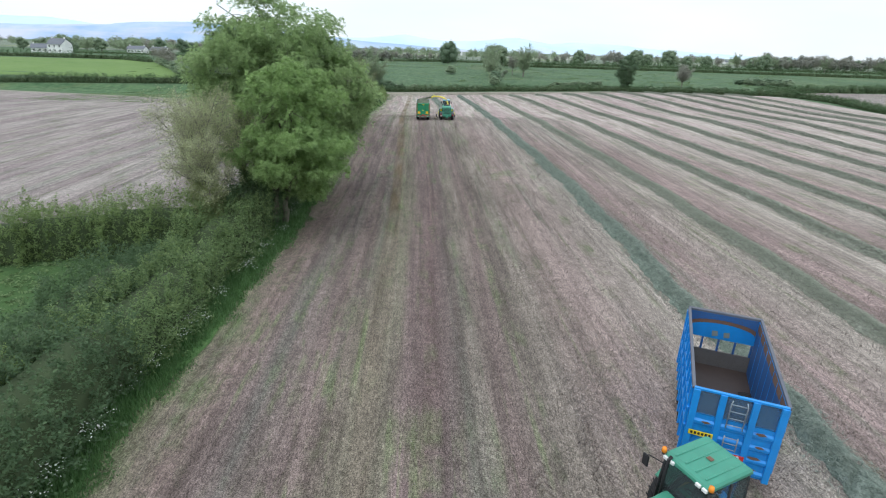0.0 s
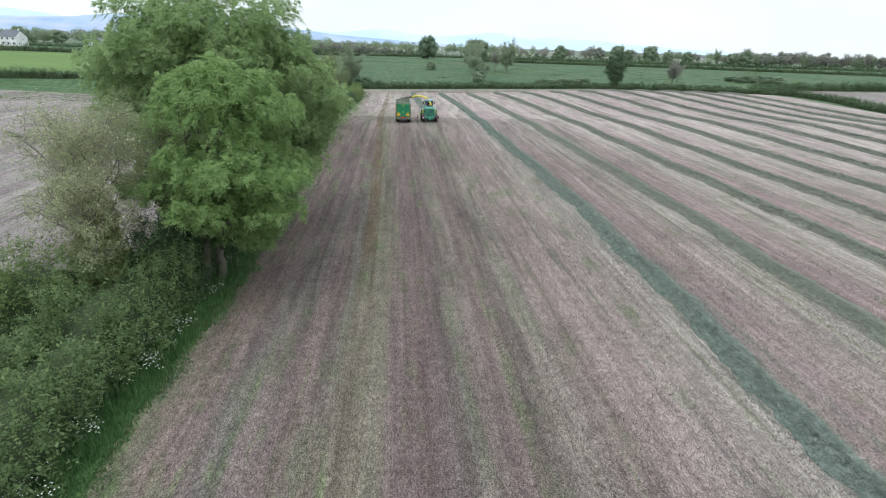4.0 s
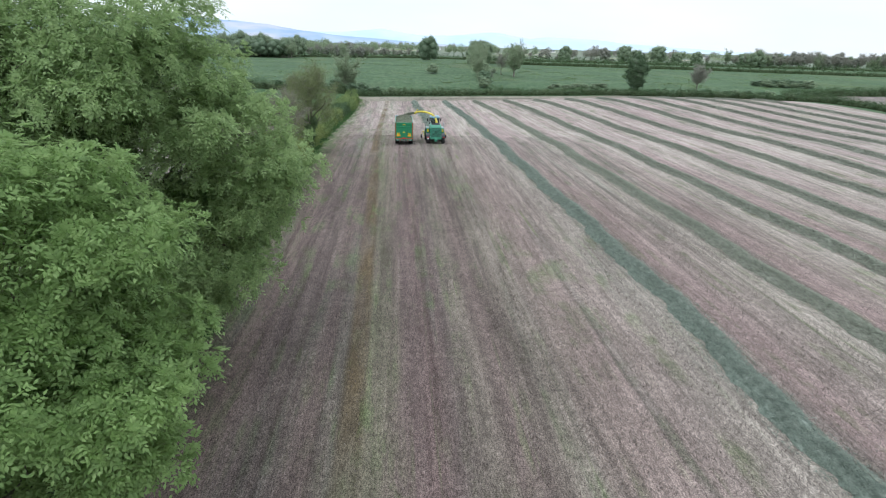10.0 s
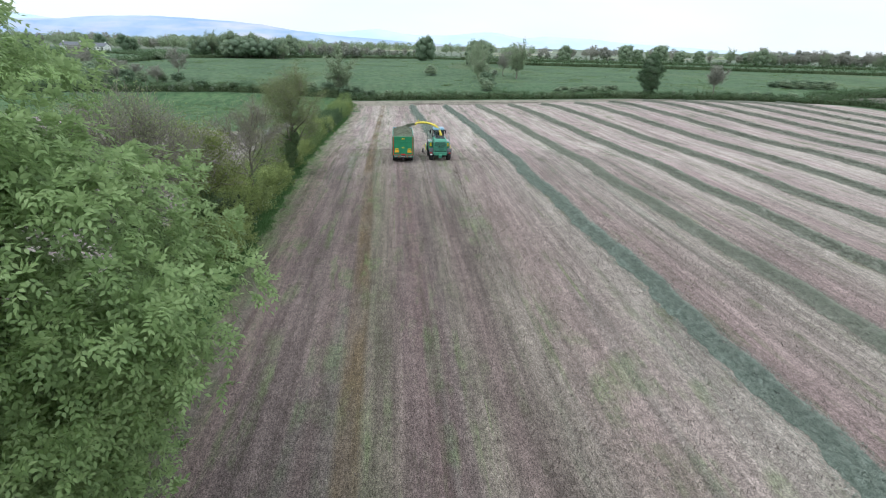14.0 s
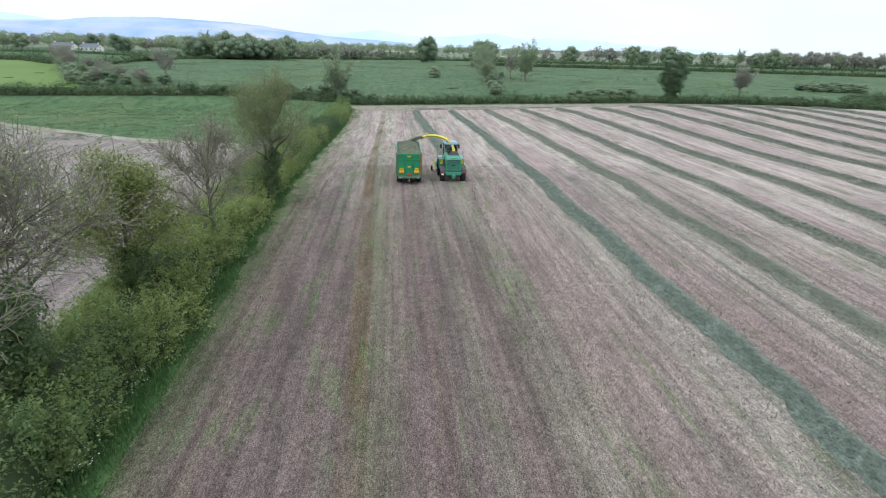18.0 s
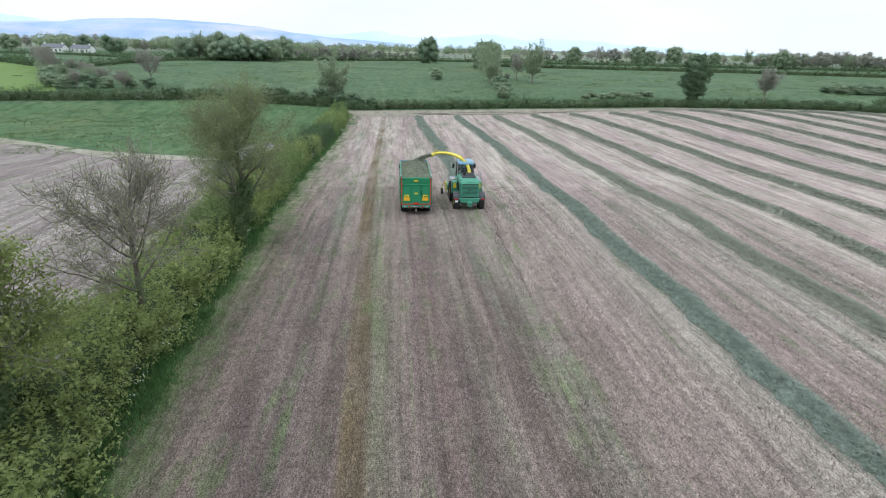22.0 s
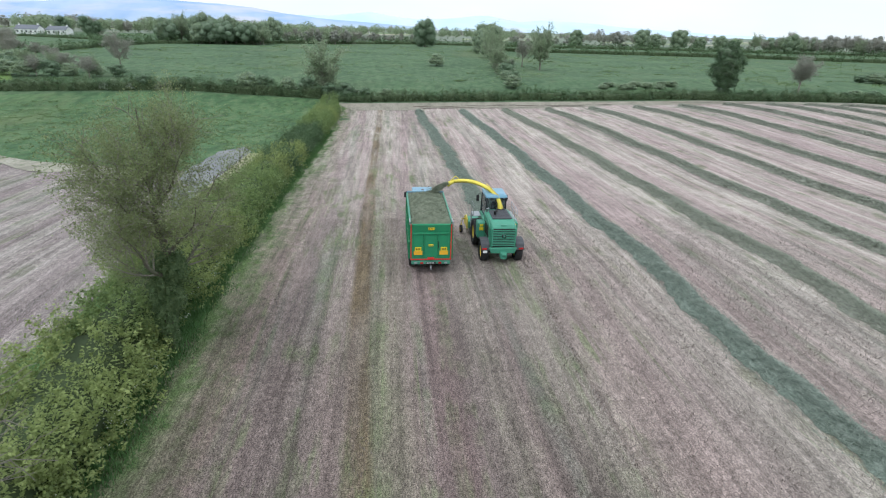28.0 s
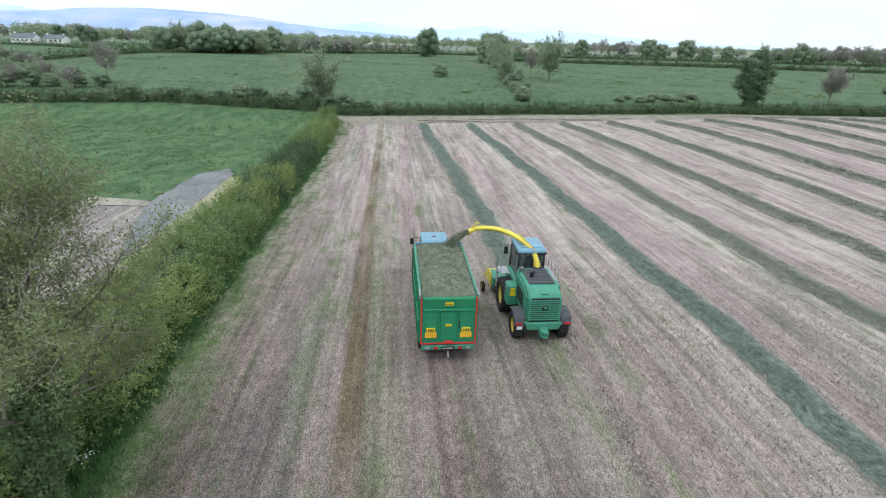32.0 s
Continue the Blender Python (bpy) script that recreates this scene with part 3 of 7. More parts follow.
for k, (x0, x1, back) in enumerate(((4, 46, 2.3), (6, 40, 3.9), (58, 84, 2.8))):
    sheet("wheel_track", 60, 2, lambda u, v, x0=x0, x1=x1, back=back: (x0 + (x1 - x0) * u, far_edge(x0 + (x1 - x0) * u) - back + 0.35 * np.sin(u * 9 + x0) + 0.16 * np.sin(u * 31) + (0.34 + 0.12 * np.sin(u * 47)) * v), M_SOIL, 0.13, "dark wheel track pressed into the headland", "wheel track")
sheet("field_right", 30, 20, lambda u, v: (126 + 130 * u, 118 + 62 * v + 6 * u), M_STUBBLE_L, 0.06, "pale mown field beyond the corner hedge", "field")

# ---- windrows ----
def row_material(name, low, mid, top):
    n = Nodes(name, 0.9, 0, 0.15)
    v = n.coords()
    k = n.noise(n.coords((1, 0.5, 1)), 5.5, 4, 0.65)
    f = n.noise(v, 17, 3, 0.7)
    c = n.ramp(k, [(0.30, low), (0.5, mid), (0.72, top)])
    c = n.mix(n.maths("MULTIPLY", n.ramp(f, [(0.35, 1.0), (0.5, 0.0)]), 0.6), c, (0.06, 0.08, 0.06))
    n.bump(n.mix(0.5, k, f), 1.0, 0.12)
    return n.done(c)


M_MOUND = row_material("wilted_grass_mound", (0.115, 0.14, 0.112), (0.20, 0.24, 0.195), (0.30, 0.335, 0.285))
# paler, greyer pair for the rows from the third on
M_MOUNDGREY = row_material("greyish_grass_mound", (0.15, 0.155, 0.125), (0.235, 0.24, 0.19), (0.33, 0.335, 0.275))
M_ROWGREY = foliage("greyish_grass", (0.17, 0.185, 0.14), (0.25, 0.27, 0.205), (0.36, 0.375, 0.30), 1.6, 0.15, 0.8)
M_ROW = foliage("wilted_grass", (0.09, 0.112, 0.09), (0.21, 0.25, 0.20), (0.39, 0.425, 0.36), 1.6, 0.15, 0.8)


def windrow(k, y0, y1, near):
    rng = np.random.default_rng(40 + k)
    step = 0.22 if near else 0.6
    ys = np.arange(y0, y1, step)
    nx = 13 if near else 7
    us = np.linspace(-1, 1, nx)
    Y, U = np.meshgrid(ys, us, indexing="ij")
    half = 0.76 + 0.09 * np.sin(Y * 0.9 + k) + 0.08 * np.sin(Y * 2.7 + 2 * k) + 0.05 * np.sin(Y * 6.1 + k)
    X = row_x(k, Y) + U * half + 0.16 * np.sin(Y * 0.35 + k) + 0.10 * np.sin(Y * 1.3 + 2 * k) + rng.normal(0, 0.04, Y.shape)
    Z = land(X, Y) + 0.07 + 0.36 * (1 - U * U) ** 0.8 * (1 + 0.25 * np.sin(Y * 1.9 + k) * np.cos(Y * 0.7)) + rng.normal(0, 0.06, Y.shape) * (1 - U * U) + 0.07 * np.sin(Y * 4.3 + 3 * U + k) * np.sin(U * 4 + Y * 1.7) * (1 - U * U)
    i = np.arange(Y.size).reshape(Y.shape)
    f = np.stack([i[:-1, :-1], i[:-1, 1:], i[1:, 1:], i[1:, :-1]], -1).reshape(-1, 4)
    row = thing("windrow", (float(row_x(k, y0)), y0, hgt(row_x(k, y0), y0)), "long raked windrow of cut grey-green grass on stubble" if k < 2 else "greyish windrow of cut grass on stubble", "windrow", "windrows on the field")
    off = np.array(row.matrix_world.translation)
    v0 = np.stack([X, Y, Z], -1).reshape(-1, 3) - off
    part("mound", mesh_from("mound", v0, f, True), M_MOUND if k < 2 else M_MOUNDGREY, row)
    # loose strands over the mound
    m = int((y1 - y0) * (420 if near else 110))
    sy = rng.uniform(y0, y1, m)
    su = np.clip(rng.normal(0, 0.66, m), -1.5, 1.5)
    sx = row_x(k, sy) + su * 0.78 + 0.16 * np.sin(sy * 0.35 + k) + 0.10 * np.sin(sy * 1.3 + 2 * k)
    sz = land(sx, sy) + 0.10 + rng.uniform(0, 0.08, m) + 0.40 * np.clip(1 - su * su, 0, 1) ** 0.8
    d = rng.normal(size=(m, 3)) * np.array([1, 1, 0.35])
    d /= np.linalg.norm(d, axis=1)[:, None]
    sd = np.cross(d, np.array([0, 0, 1.0])) * (0.014 if near else 0.045)
    L = rng.uniform(0.12, 0.36, m)[:, None] * (1 if near else 1.6)
    c = np.stack([sx, sy, sz], -1) - off
    v = np.stack([c - d * L / 2, c + sd, c + d * L / 2 + [0, 0, 0.02], c - sd], 1).reshape(-1, 3)
    strands = part("loose_grass", mesh_from("loose_grass", v, np.arange(len(v)).reshape(-1, 4)), M_ROW if k < 2 else M_ROWGREY, row)
    strands["kind"] = "stuff"


windrow(0, 97.0, 172, True)
for k in range(1, 12):
    windrow(k, -30 if k < 4 else 10, float(far_edge(7 + 9.05 * k)) - 6, k < 3)

# ---- plants ----
M_ASH = foliage("ash_leaves", (0.156, 0.24, 0.0837), (0.267, 0.393, 0.133), (0.416, 0.551, 0.228), 0.5, 0.45)
M_ASH2 = foliage("dark_ash_leaves", (0.183, 0.264, 0.106), (0.304, 0.418, 0.17), (0.466, 0.586, 0.281), 0.5, 0.45)
M_HEDGE = foliage("hawthorn_leaves", (0.0854, 0.134, 0.0486), (0.186, 0.262, 0.0896), (0.341, 0.43, 0.162), 0.6)
M_HEDGE2 = foliage("light_hedge_leaves", (0.128, 0.172, 0.0595), (0.261, 0.32, 0.108), (0.436, 0.5, 0.19), 0.6)
M_IVY = foliage("ivy_leaves", (0.065, 0.11, 0.045), (0.13, 0.195, 0.08), (0.235, 0.31, 0.145), 0.9)
M_BUD = foliage("young_leaves", (0.176, 0.196, 0.095), (0.257, 0.284, 0.135), (0.378, 0.392, 0.203), 0.6)
M_YOUNG = foliage("fresh_leaves", (0.14, 0.18, 0.05), (0.22, 0.27, 0.08), (0.33, 0.37, 0.14), 0.6)
# far foliage, paler and greyer with distance haze mixed into the colour
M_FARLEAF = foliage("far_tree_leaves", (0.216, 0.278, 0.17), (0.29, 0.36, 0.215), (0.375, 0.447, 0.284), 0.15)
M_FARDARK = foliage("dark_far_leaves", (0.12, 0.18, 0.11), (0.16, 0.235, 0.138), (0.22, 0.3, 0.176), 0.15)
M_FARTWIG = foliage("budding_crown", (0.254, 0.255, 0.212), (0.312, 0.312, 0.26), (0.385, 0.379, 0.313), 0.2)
M_HEDGE3 = foliage("dark_clipped_leaves", (0.06, 0.105, 0.05), (0.095, 0.155, 0.07), (0.15, 0.215, 0.1), 0.3)
# hawthorn leaves again, with shade put into the colour
M_DARKHEDGE = foliage("shaded_hawthorn_leaves", (0.0784, 0.129, 0.0504), (0.157, 0.23, 0.0896), (0.28, 0.364, 0.146), 0.6)
M_FARHEDGE = foliage("far_hedge_leaves", (0.075, 0.115, 0.055), (0.115, 0.165, 0.078), (0.17, 0.215, 0.11), 0.3)
M_IVY2 = foliage("dense_ivy_leaves", (0.05, 0.09, 0.045), (0.085, 0.14, 0.065), (0.14, 0.20, 0.10), 0.9, 0.2)
M_OLIVE = foliage("olive_ivy_leaves", (0.15, 0.18, 0.075), (0.25, 0.285, 0.125), (0.41, 0.43, 0.21), 0.6)
M_BUDG = foliage("spring_green_leaves", (0.179, 0.232, 0.0902), (0.291, 0.36, 0.142), (0.417, 0.489, 0.218), 0.6)
M_PALEBUD = foliage("pale_bursting_buds", (0.30, 0.33, 0.17), (0.42, 0.45, 0.25), (0.55, 0.57, 0.34), 0.6)
M_BUDDARK = foliage("olive_young_leaves", (0.13, 0.16, 0.07), (0.215, 0.255, 0.112), (0.33, 0.375, 0.18), 0.6)
M_BLADE = foliage("grass_blades", (0.0616, 0.128, 0.0456), (0.11, 0.214, 0.0712), (0.185, 0.301, 0.119), 0.7, 0.35)
M_FLOWER = plain("white_umbels", (0.72, 0.74, 0.66), 0.8, wear=0.1)
M_CORE = plain("hedge_inner_shade", (0.06, 0.085, 0.035), 0.95, wear=0.5, dirt=(0.02, 0.03, 0.012), scale=3, bump=0.6)


def bark_material(name, a, b):
    n = Nodes(name, 0.9, 0, 0.2)
    v = n.coords((6, 6, 1.2))
    k = n.noise(v, 3, 5, 0.65)
    n.bump(k, 0.7, 0.03)
    return n.done(n.mix(n.ramp(n.noise(n.coords(), 2.5, 3), [(0.4, 0.0), (0.6, 1.0)]), n.ramp(k, [(0.3, tuple(x * 0.45 for x in a)), (0.7, a)]), b))


M_BARK = bark_material("ash_bark", (0.20, 0.175, 0.14), (0.15, 0.155, 0.105))
M_TWIG = bark_material("grey_twigs", (0.35, 0.315, 0.265), (0.27, 0.25, 0.20))


def branch(p0, p1, rng, bend=0.12, n=6):
    p0 = np.asarray(p0, float)
    p1 = np.asarray(p1, float)
    t = np.linspace(0, 1, n)[:, None]
    L = np.linalg.norm(p1 - p0)
    wig = rng.normal(size=(n, 3)) * L * bend * (t * (1 - t)) * 2
    return p0 + (p1 - p0) * t + wig + np.array([0, 0, 1.0]) * L * 0.10 * np.sin(np.pi * t)


def skeleton_paths(fork, targets, rng, r0, twigs=4, spread_=0.35):
    """Limbs from the fork to the targets, each with side branches."""
    limbs, small = [], []
    for tg in targets:
        p = branch(fork, tg, rng)
        rr = np.linspace(r0, r0 * 0.22, len(p))
        limbs.append((p, rr))
        L = np.linalg.norm(np.asarray(tg) - np.asarray(fork))
        for _ in range(twigs):
            k = rng.integers(2, len(p))
            q = p[k] + (p[k] - np.asarray(fork)) / (np.linalg.norm(p[k] - fork) + 1e-6) * L * 0.12 + rng.normal(size=3) * L * spread_
            small.append((branch(p[k], q, rng, 0.15, 5), np.linspace(rr[k] * 0.5, 0.012, 5)))
    return limbs, small


def leafy_tree(place, label, blobs, n, leaf, fork_h, r0, seed, length=0.42, trunks=1, limbs=7, clumps=60, size=1.2):
    """A tree with trunk, limbs and a crown of many tufts; blobs are relative to its foot."""
    rng = np.random.default_rng(seed)
    t = thing("tree", place, label, "tree")
    b = np.asarray(blobs, float)
    cen = b[:, :3].mean(0)
    for k in range(trunks):
        o = np.array([0.55 * k, 0.5 * k, -0.15])
        fork = np.array([cen[0] * 0.35 + 0.9 * (k - 0.4 * (trunks - 1)), cen[1] * 0.35, fork_h])
        tp = branch(o, fork, rng, 0.05, 8)
        v, f = tubes([(tp, np.linspace(r0 * 1.25, r0 * 0.75, 8))], 12)
        part("trunk", mesh_from("trunk", v, f, True), M_BARK, t)
        targets = [bb[:3] + rng.normal(size=3) * bb[3:] * 0.35 for bb in b[rng.integers(0, len(b), limbs)]]
        big, small = skeleton_paths(fork, targets, rng, r0 * 0.55, 6, 0.2)
        for p in big:
            v, f = tubes([p], 7)
            part("limb", mesh_from("limb", v, f, True), M_BARK, t)
        v, f = tubes(small, 5)
        part("branchwork", mesh_from("branchwork", v, f, True), M_BARK, t)
    co, out = sprays(b, clumps, n, rng, size)
    fill, fo = crown_points(b, n // 5, rng, 0.8, 0.1)
    v, f = compound_leaves(np.concatenate([co, fill]), np.concatenate([out, fo]), rng, length * 2.6, length)
    crown = part("crown", mesh_from("crown", v, f), leaf, t)
    crown["kind"] = "stuff"
    return t


def shoot(p, d, length, n, rng, wander, lift):
    """A branch that grows from p along d, wandering a little and turning up or down."""
    pts = [np.asarray(p, float)]
    d = np.asarray(d, float) / np.linalg.norm(d)
    for _ in range(n):
        d = d + rng.normal(size=3) * wander + np.array([0, 0, lift])
        d /= np.linalg.norm(d)
        pts.append(pts[-1] + d * length / n)
    return np.array(pts)


def side_way(d, spread_, rng):
    """A direction that leaves d at an angle."""
    r = rng.normal(size=3)
    r -= d * (r @ d)
    r /= np.linalg.norm(r) + 1e-9
    a = spread_ * rng.uniform(0.7, 1.3)
    return d * math.cos(a) + r * math.sin(a)


def bare_tree(place, label, height, seed, width=3.0, fork_h=2.6, r0=0.2, leaf=None, nleaf=0, ivy=0, lean=(0, 0), limbs=11, leafsize=0.12, tuft=0.12, ivy_r=0.8, thick=0.42, side=9, finer=7, ivymat=None):
    """A tree hardly in leaf: trunk, limbs, side branches, fine twigs; young leaves at their tips, ivy round the trunk."""
    rng = np.random.default_rng(seed)
    t = thing("tree", place, label, "tree")
    fork = np.array([lean[0], lean[1], fork_h])
    tp = branch((0, 0, -0.15), fork, rng, 0.04, 8)
    v, f = tubes([(tp, np.linspace(r0 * 1.2, r0 * 0.75, 8))], 10)
    part("trunk", mesh_from("trunk", v, f, True), M_BARK, t)
    H = height - fork_h
    subs, fine, tips = [], [], []
    lead = shoot(fork, (lean[0] * 0.1, lean[1] * 0.1, 1), H * 0.97, 12, rng, 0.07, 0.03)
    for k in range(limbs):
        if k == 0:
            p = lead[:11]
            rr = np.linspace(r0 * 0.7, 0.02, 11)
        else:
            g = (k - 1) / max(1, limbs - 2)
            s0 = lead[int(g * 6)] if g > 0.2 else fork - np.array([0, 0, rng.uniform(0.0, 0.22) * fork_h])
            a = 2.4 * k + rng.uniform(-0.4, 0.4)
            d = np.array([np.cos(a), np.sin(a), 0.35 + 0.9 * g])
            L = width * (1.12 - 0.45 * g) * rng.uniform(0.85, 1.12)
            p = shoot(s0, d, L, 10, rng, 0.10, 0.05)
            rr = np.linspace(r0 * thick * (1 - 0.35 * g), 0.014, 11)
        v, f = tubes([(p, rr)], 6)
        part("limb", mesh_from("limb", v, f, True), M_BARK, t)
        for j in range(side):
            i = 2 + int(8.4 * (j + rng.random()) / side)
            i = min(i, 10)
            dd = p[i] - p[i - 1]
            dd /= np.linalg.norm(dd)
            s1 = shoot(p[i], side_way(dd, 0.85, rng), width * rng.uniform(0.28, 0.52) * (1.15 - 0.05 * i), 6, rng, 0.14, 0.06)
            subs.append((s1, np.linspace(max(0.016, rr[i] * 0.55), 0.012, 7)))
            for q in range(finer):
                i2 = 1 + int(rng.integers(0, 6))
                d2 = s1[i2] - s1[i2 - 1]
                d2 /= np.linalg.norm(d2)
                s2 = shoot(s1[i2], side_way(d2, 0.75, rng), width * rng.uniform(0.12, 0.3), 4, rng, 0.18, 0.07)
                fine.append((s2, np.linspace(0.013, 0.008, 5)))
                tips.append(s2[2:])
    v, f = tubes(subs, 4)
    o = part("branchwork", mesh_from("branchwork", v, f, True), M_TWIG, t)
    o["kind"] = "stuff"
    v, f = tubes(fine, 3)
    o = part("twig_growth", mesh_from("twig_growth", v, f), M_TWIG, t)
    o["kind"] = "stuff"
    if nleaf:
        pts = np.concatenate(tips)
        c = pts[rng.integers(0, len(pts), nleaf)] + rng.normal(size=(nleaf, 3)) * tuft
        nr = rng.normal(size=(nleaf, 3)) + [0, 0, 0.9]
        nr /= np.linalg.norm(nr, axis=1)[:, None]
        v, f = leaf_quads(c, nr, np.full(nleaf, leafsize), rng, 0.6)
        o = part("foliage", mesh_from("foliage", v, f), leaf, t)
        o["kind"] = "stuff"
    if ivy:
        k = rng.random(ivy) ** 0.8
        i = np.minimum((k * 7).astype(int), 6)
        base = tp[i] + (tp[i + 1] - tp[i]) * (k * 7 - i)[:, None]
        d = rng.normal(size=(ivy, 3)) * [1, 1, 0.5]
        d /= np.linalg.norm(d, axis=1)[:, None]
        lump = 0.7 + 0.3 * np.sin(k * 17 + np.arctan2(d[:, 1], d[:, 0]) * 2)
        c = base + d * (r0 + rng.random(ivy) ** 0.6 * ivy_r * (0.45 + 0.55 * k) * lump)[:, None] + [0, 0, 0.5]
        nr = d * 0.8 + [0, 0, 0.4] + rng.normal(size=(ivy, 3)) * 0.3
        nr /= np.linalg.norm(nr, axis=1)[:, None]
        v, f = leaf_quads(c, nr, np.full(ivy, 0.11), rng, 0.8)
        o = part("ivy", mesh_from("ivy", v, f), ivymat or M_IVY, t, "ivy growing round the trunk")
        o["kind"] = "stuff"
    return t


def hedge_line(name, pts, label, mats, height, half, per_m, leaf, seed, core=True, wild=0.35):
    """A hedge along a line of (x, y): shrub after shrub, each with its leaves over a dark shell."""
    rng = np.random.default_rng(seed)
    pts = np.asarray(pts, float)
    seg = np.linalg.norm(np.diff(pts, axis=0), axis=1)
    cum = np.concatenate([[0], np.cumsum(seg)])
    h = thing(name, (pts[0, 0], pts[0, 1], hgt(*pts[0])), label, "hedge")
    off = np.array(h.matrix_world.translation)
    step = 4.0 * max(1.0, half / 1.4)
    s = 0.0
    k = 0
    while s < cum[-1]:
        s1 = min(s + step * rng.uniform(0.7, 1.3), cum[-1])
        L = s1 - s
        top = height * rng.uniform(1 - wild * 0.6, 1 + wild)
        wd = half * rng.uniform(0.85, 1.15)
        nl = int(per_m * L / 11)
        u = rng.uniform(s - 0.35, s1 + 0.35, nl)
        u = np.clip(u, 0, cum[-1])
        ang = rng.uniform(-0.04, np.pi + 0.04, nl)
        lump = 1 + 0.20 * np.sin(u * 1.7 + seed) * np.cos(ang * 3 + u) + 0.13 * np.sin(u * 3.3 + ang * 5) * np.cos(u * 1.1 + 2 * ang) + 0.19 * np.sin(u * 6.1 + ang * 8 + seed) * np.sin(u * 2.3 - ang * 5)
        rad = (1 - 0.22 * rng.random(nl) ** 1.5) * lump
        ca, sa = np.cos(ang), np.abs(np.sin(ang))
        off_s = np.sign(ca) * np.abs(ca) ** 0.6 * wd * rad
        zz = sa ** 0.7 * top * rad
        low = rng.random(nl) < 0.25
        zz[low] *= rng.random(int(low.sum()))
        x = np.interp(u, cum, pts[:, 0])
        y = np.interp(u, cum, pts[:, 1])
        i = np.clip(np.searchsorted(cum, u, side="right") - 1, 0, len(seg) - 1)
        dx = (pts[i + 1] - pts[i]) / seg[i][:, None]
        nx, ny = -dx[:, 1], dx[:, 0]
        px, py = x + nx * off_s, y + ny * off_s
        c = np.stack([px, py, land(px, py) + 0.05 + zz], -1) - off
        way = np.stack([nx * ca, ny * ca, sa + 0.45], -1) + rng.normal(size=(nl, 3)) * 0.45
        way /= np.linalg.norm(way, axis=1)[:, None]
        reach = leaf * rng.uniform(2.0, 4.6, nl) * np.where(rng.random(nl) < 0.03, 1.9, 1.0)
        g = np.tile(np.linspace(-0.35, 1.0, 11), nl)
        W = np.repeat(way, 11, 0)
        c = np.repeat(c, 11, 0) + W * (np.repeat(reach, 11) * g)[:, None] + rng.normal(size=(nl * 11, 3)) * leaf * 0.45
        nr = rng.normal(size=(nl * 11, 3)) * 0.55 + W * 0.35 + [0, 0, 0.6]
        nr /= np.linalg.norm(nr, axis=1)[:, None]
        v, f = leaf_quads(c, nr, np.full(nl * 11, leaf), rng, 0.62)
        sh = part("shrub", mesh_from("shrub", v, f), mats[int(rng.integers(0, len(mats)))], h)
        sh["kind"] = "stuff"
        # closed shell in a dark colour, standing for the shade inside the shrub
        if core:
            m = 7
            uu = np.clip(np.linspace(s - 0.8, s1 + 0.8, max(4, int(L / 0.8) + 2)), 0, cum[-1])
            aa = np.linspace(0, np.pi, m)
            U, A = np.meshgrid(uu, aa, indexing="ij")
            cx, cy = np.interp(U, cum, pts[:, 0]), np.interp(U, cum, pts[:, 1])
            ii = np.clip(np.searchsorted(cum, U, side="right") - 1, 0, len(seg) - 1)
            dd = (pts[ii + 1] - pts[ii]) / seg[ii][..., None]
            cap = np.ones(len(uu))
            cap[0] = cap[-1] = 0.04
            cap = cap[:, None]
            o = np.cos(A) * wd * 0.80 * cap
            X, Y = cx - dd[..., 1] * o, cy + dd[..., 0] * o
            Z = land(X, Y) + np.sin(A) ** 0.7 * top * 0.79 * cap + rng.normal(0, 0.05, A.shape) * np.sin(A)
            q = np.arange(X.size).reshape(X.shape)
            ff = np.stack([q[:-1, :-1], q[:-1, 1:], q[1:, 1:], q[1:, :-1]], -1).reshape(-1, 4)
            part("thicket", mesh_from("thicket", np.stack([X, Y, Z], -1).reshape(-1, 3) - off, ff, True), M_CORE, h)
        s = s1
        k += 1
    return h


hx = [(-33, -12.6), (-3, -12.65), (9, -12.3), (18, -12.15), (26, -12.1), (36, -12.2), (49, -12.5), (66, -12.9), (80, -13.3), (100, -13.3), (130, -13.0), (150, -12.9), (176, -13.5)]
hedge_pts = [(x, y) for y, x in hx]
hedge_line("field_hedge", hedge_pts[:5], "thick dark hawthorn hedge beside the paddock", [M_HEDGE3, M_DARKHEDGE, M_DARKHEDGE], 2.65, 2.15, 2600, 0.12, 3)
hedge_line("field_hedge", hedge_pts[4:7], "dense hawthorn hedge shaded dark green under the ash trees", [M_HEDGE, M_DARKHEDGE, M_HEDGE3], 2.65, 2.15, 2300, 0.13, 3)
hedge_line("field_hedge", hedge_pts[6:10], "thick overgrown hawthorn hedge along the mown field", [M_HEDGE2, M_HEDGE, M_HEDGE2, M_HEDGE], 2.65, 2.15, 2300, 0.135, 16)
hedge_line("bramble_thicket", [(-15.3, -33), (-15.4, -8), (-15.6, 5), (-15.2, 14)], "broad tangle of brambles and young shrubs behind the hedge", [M_HEDGE3, M_HEDGE3, M_HEDGE], 2.0, 1.7, 2600, 0.105, 14)
hedge_line("field_hedge", hedge_pts[9:], "trimmed green hawthorn hedge along the mown field", [M_HEDGE, M_HEDGE, M_HEDGE3, M_HEDGE2], 2.35, 1.85, 2200, 0.125, 4, wild=0.18)
hedge_line("cross_hedge", [(-14.5, 18.0), (-18, 17.5), (-25, 15.5), (-45, 12)], "bushy hedge branching off beside a grassy paddock", [M_HEDGE, M_HEDGE3], 2.7, 1.7, 3400, 0.11, 5, wild=0.45)
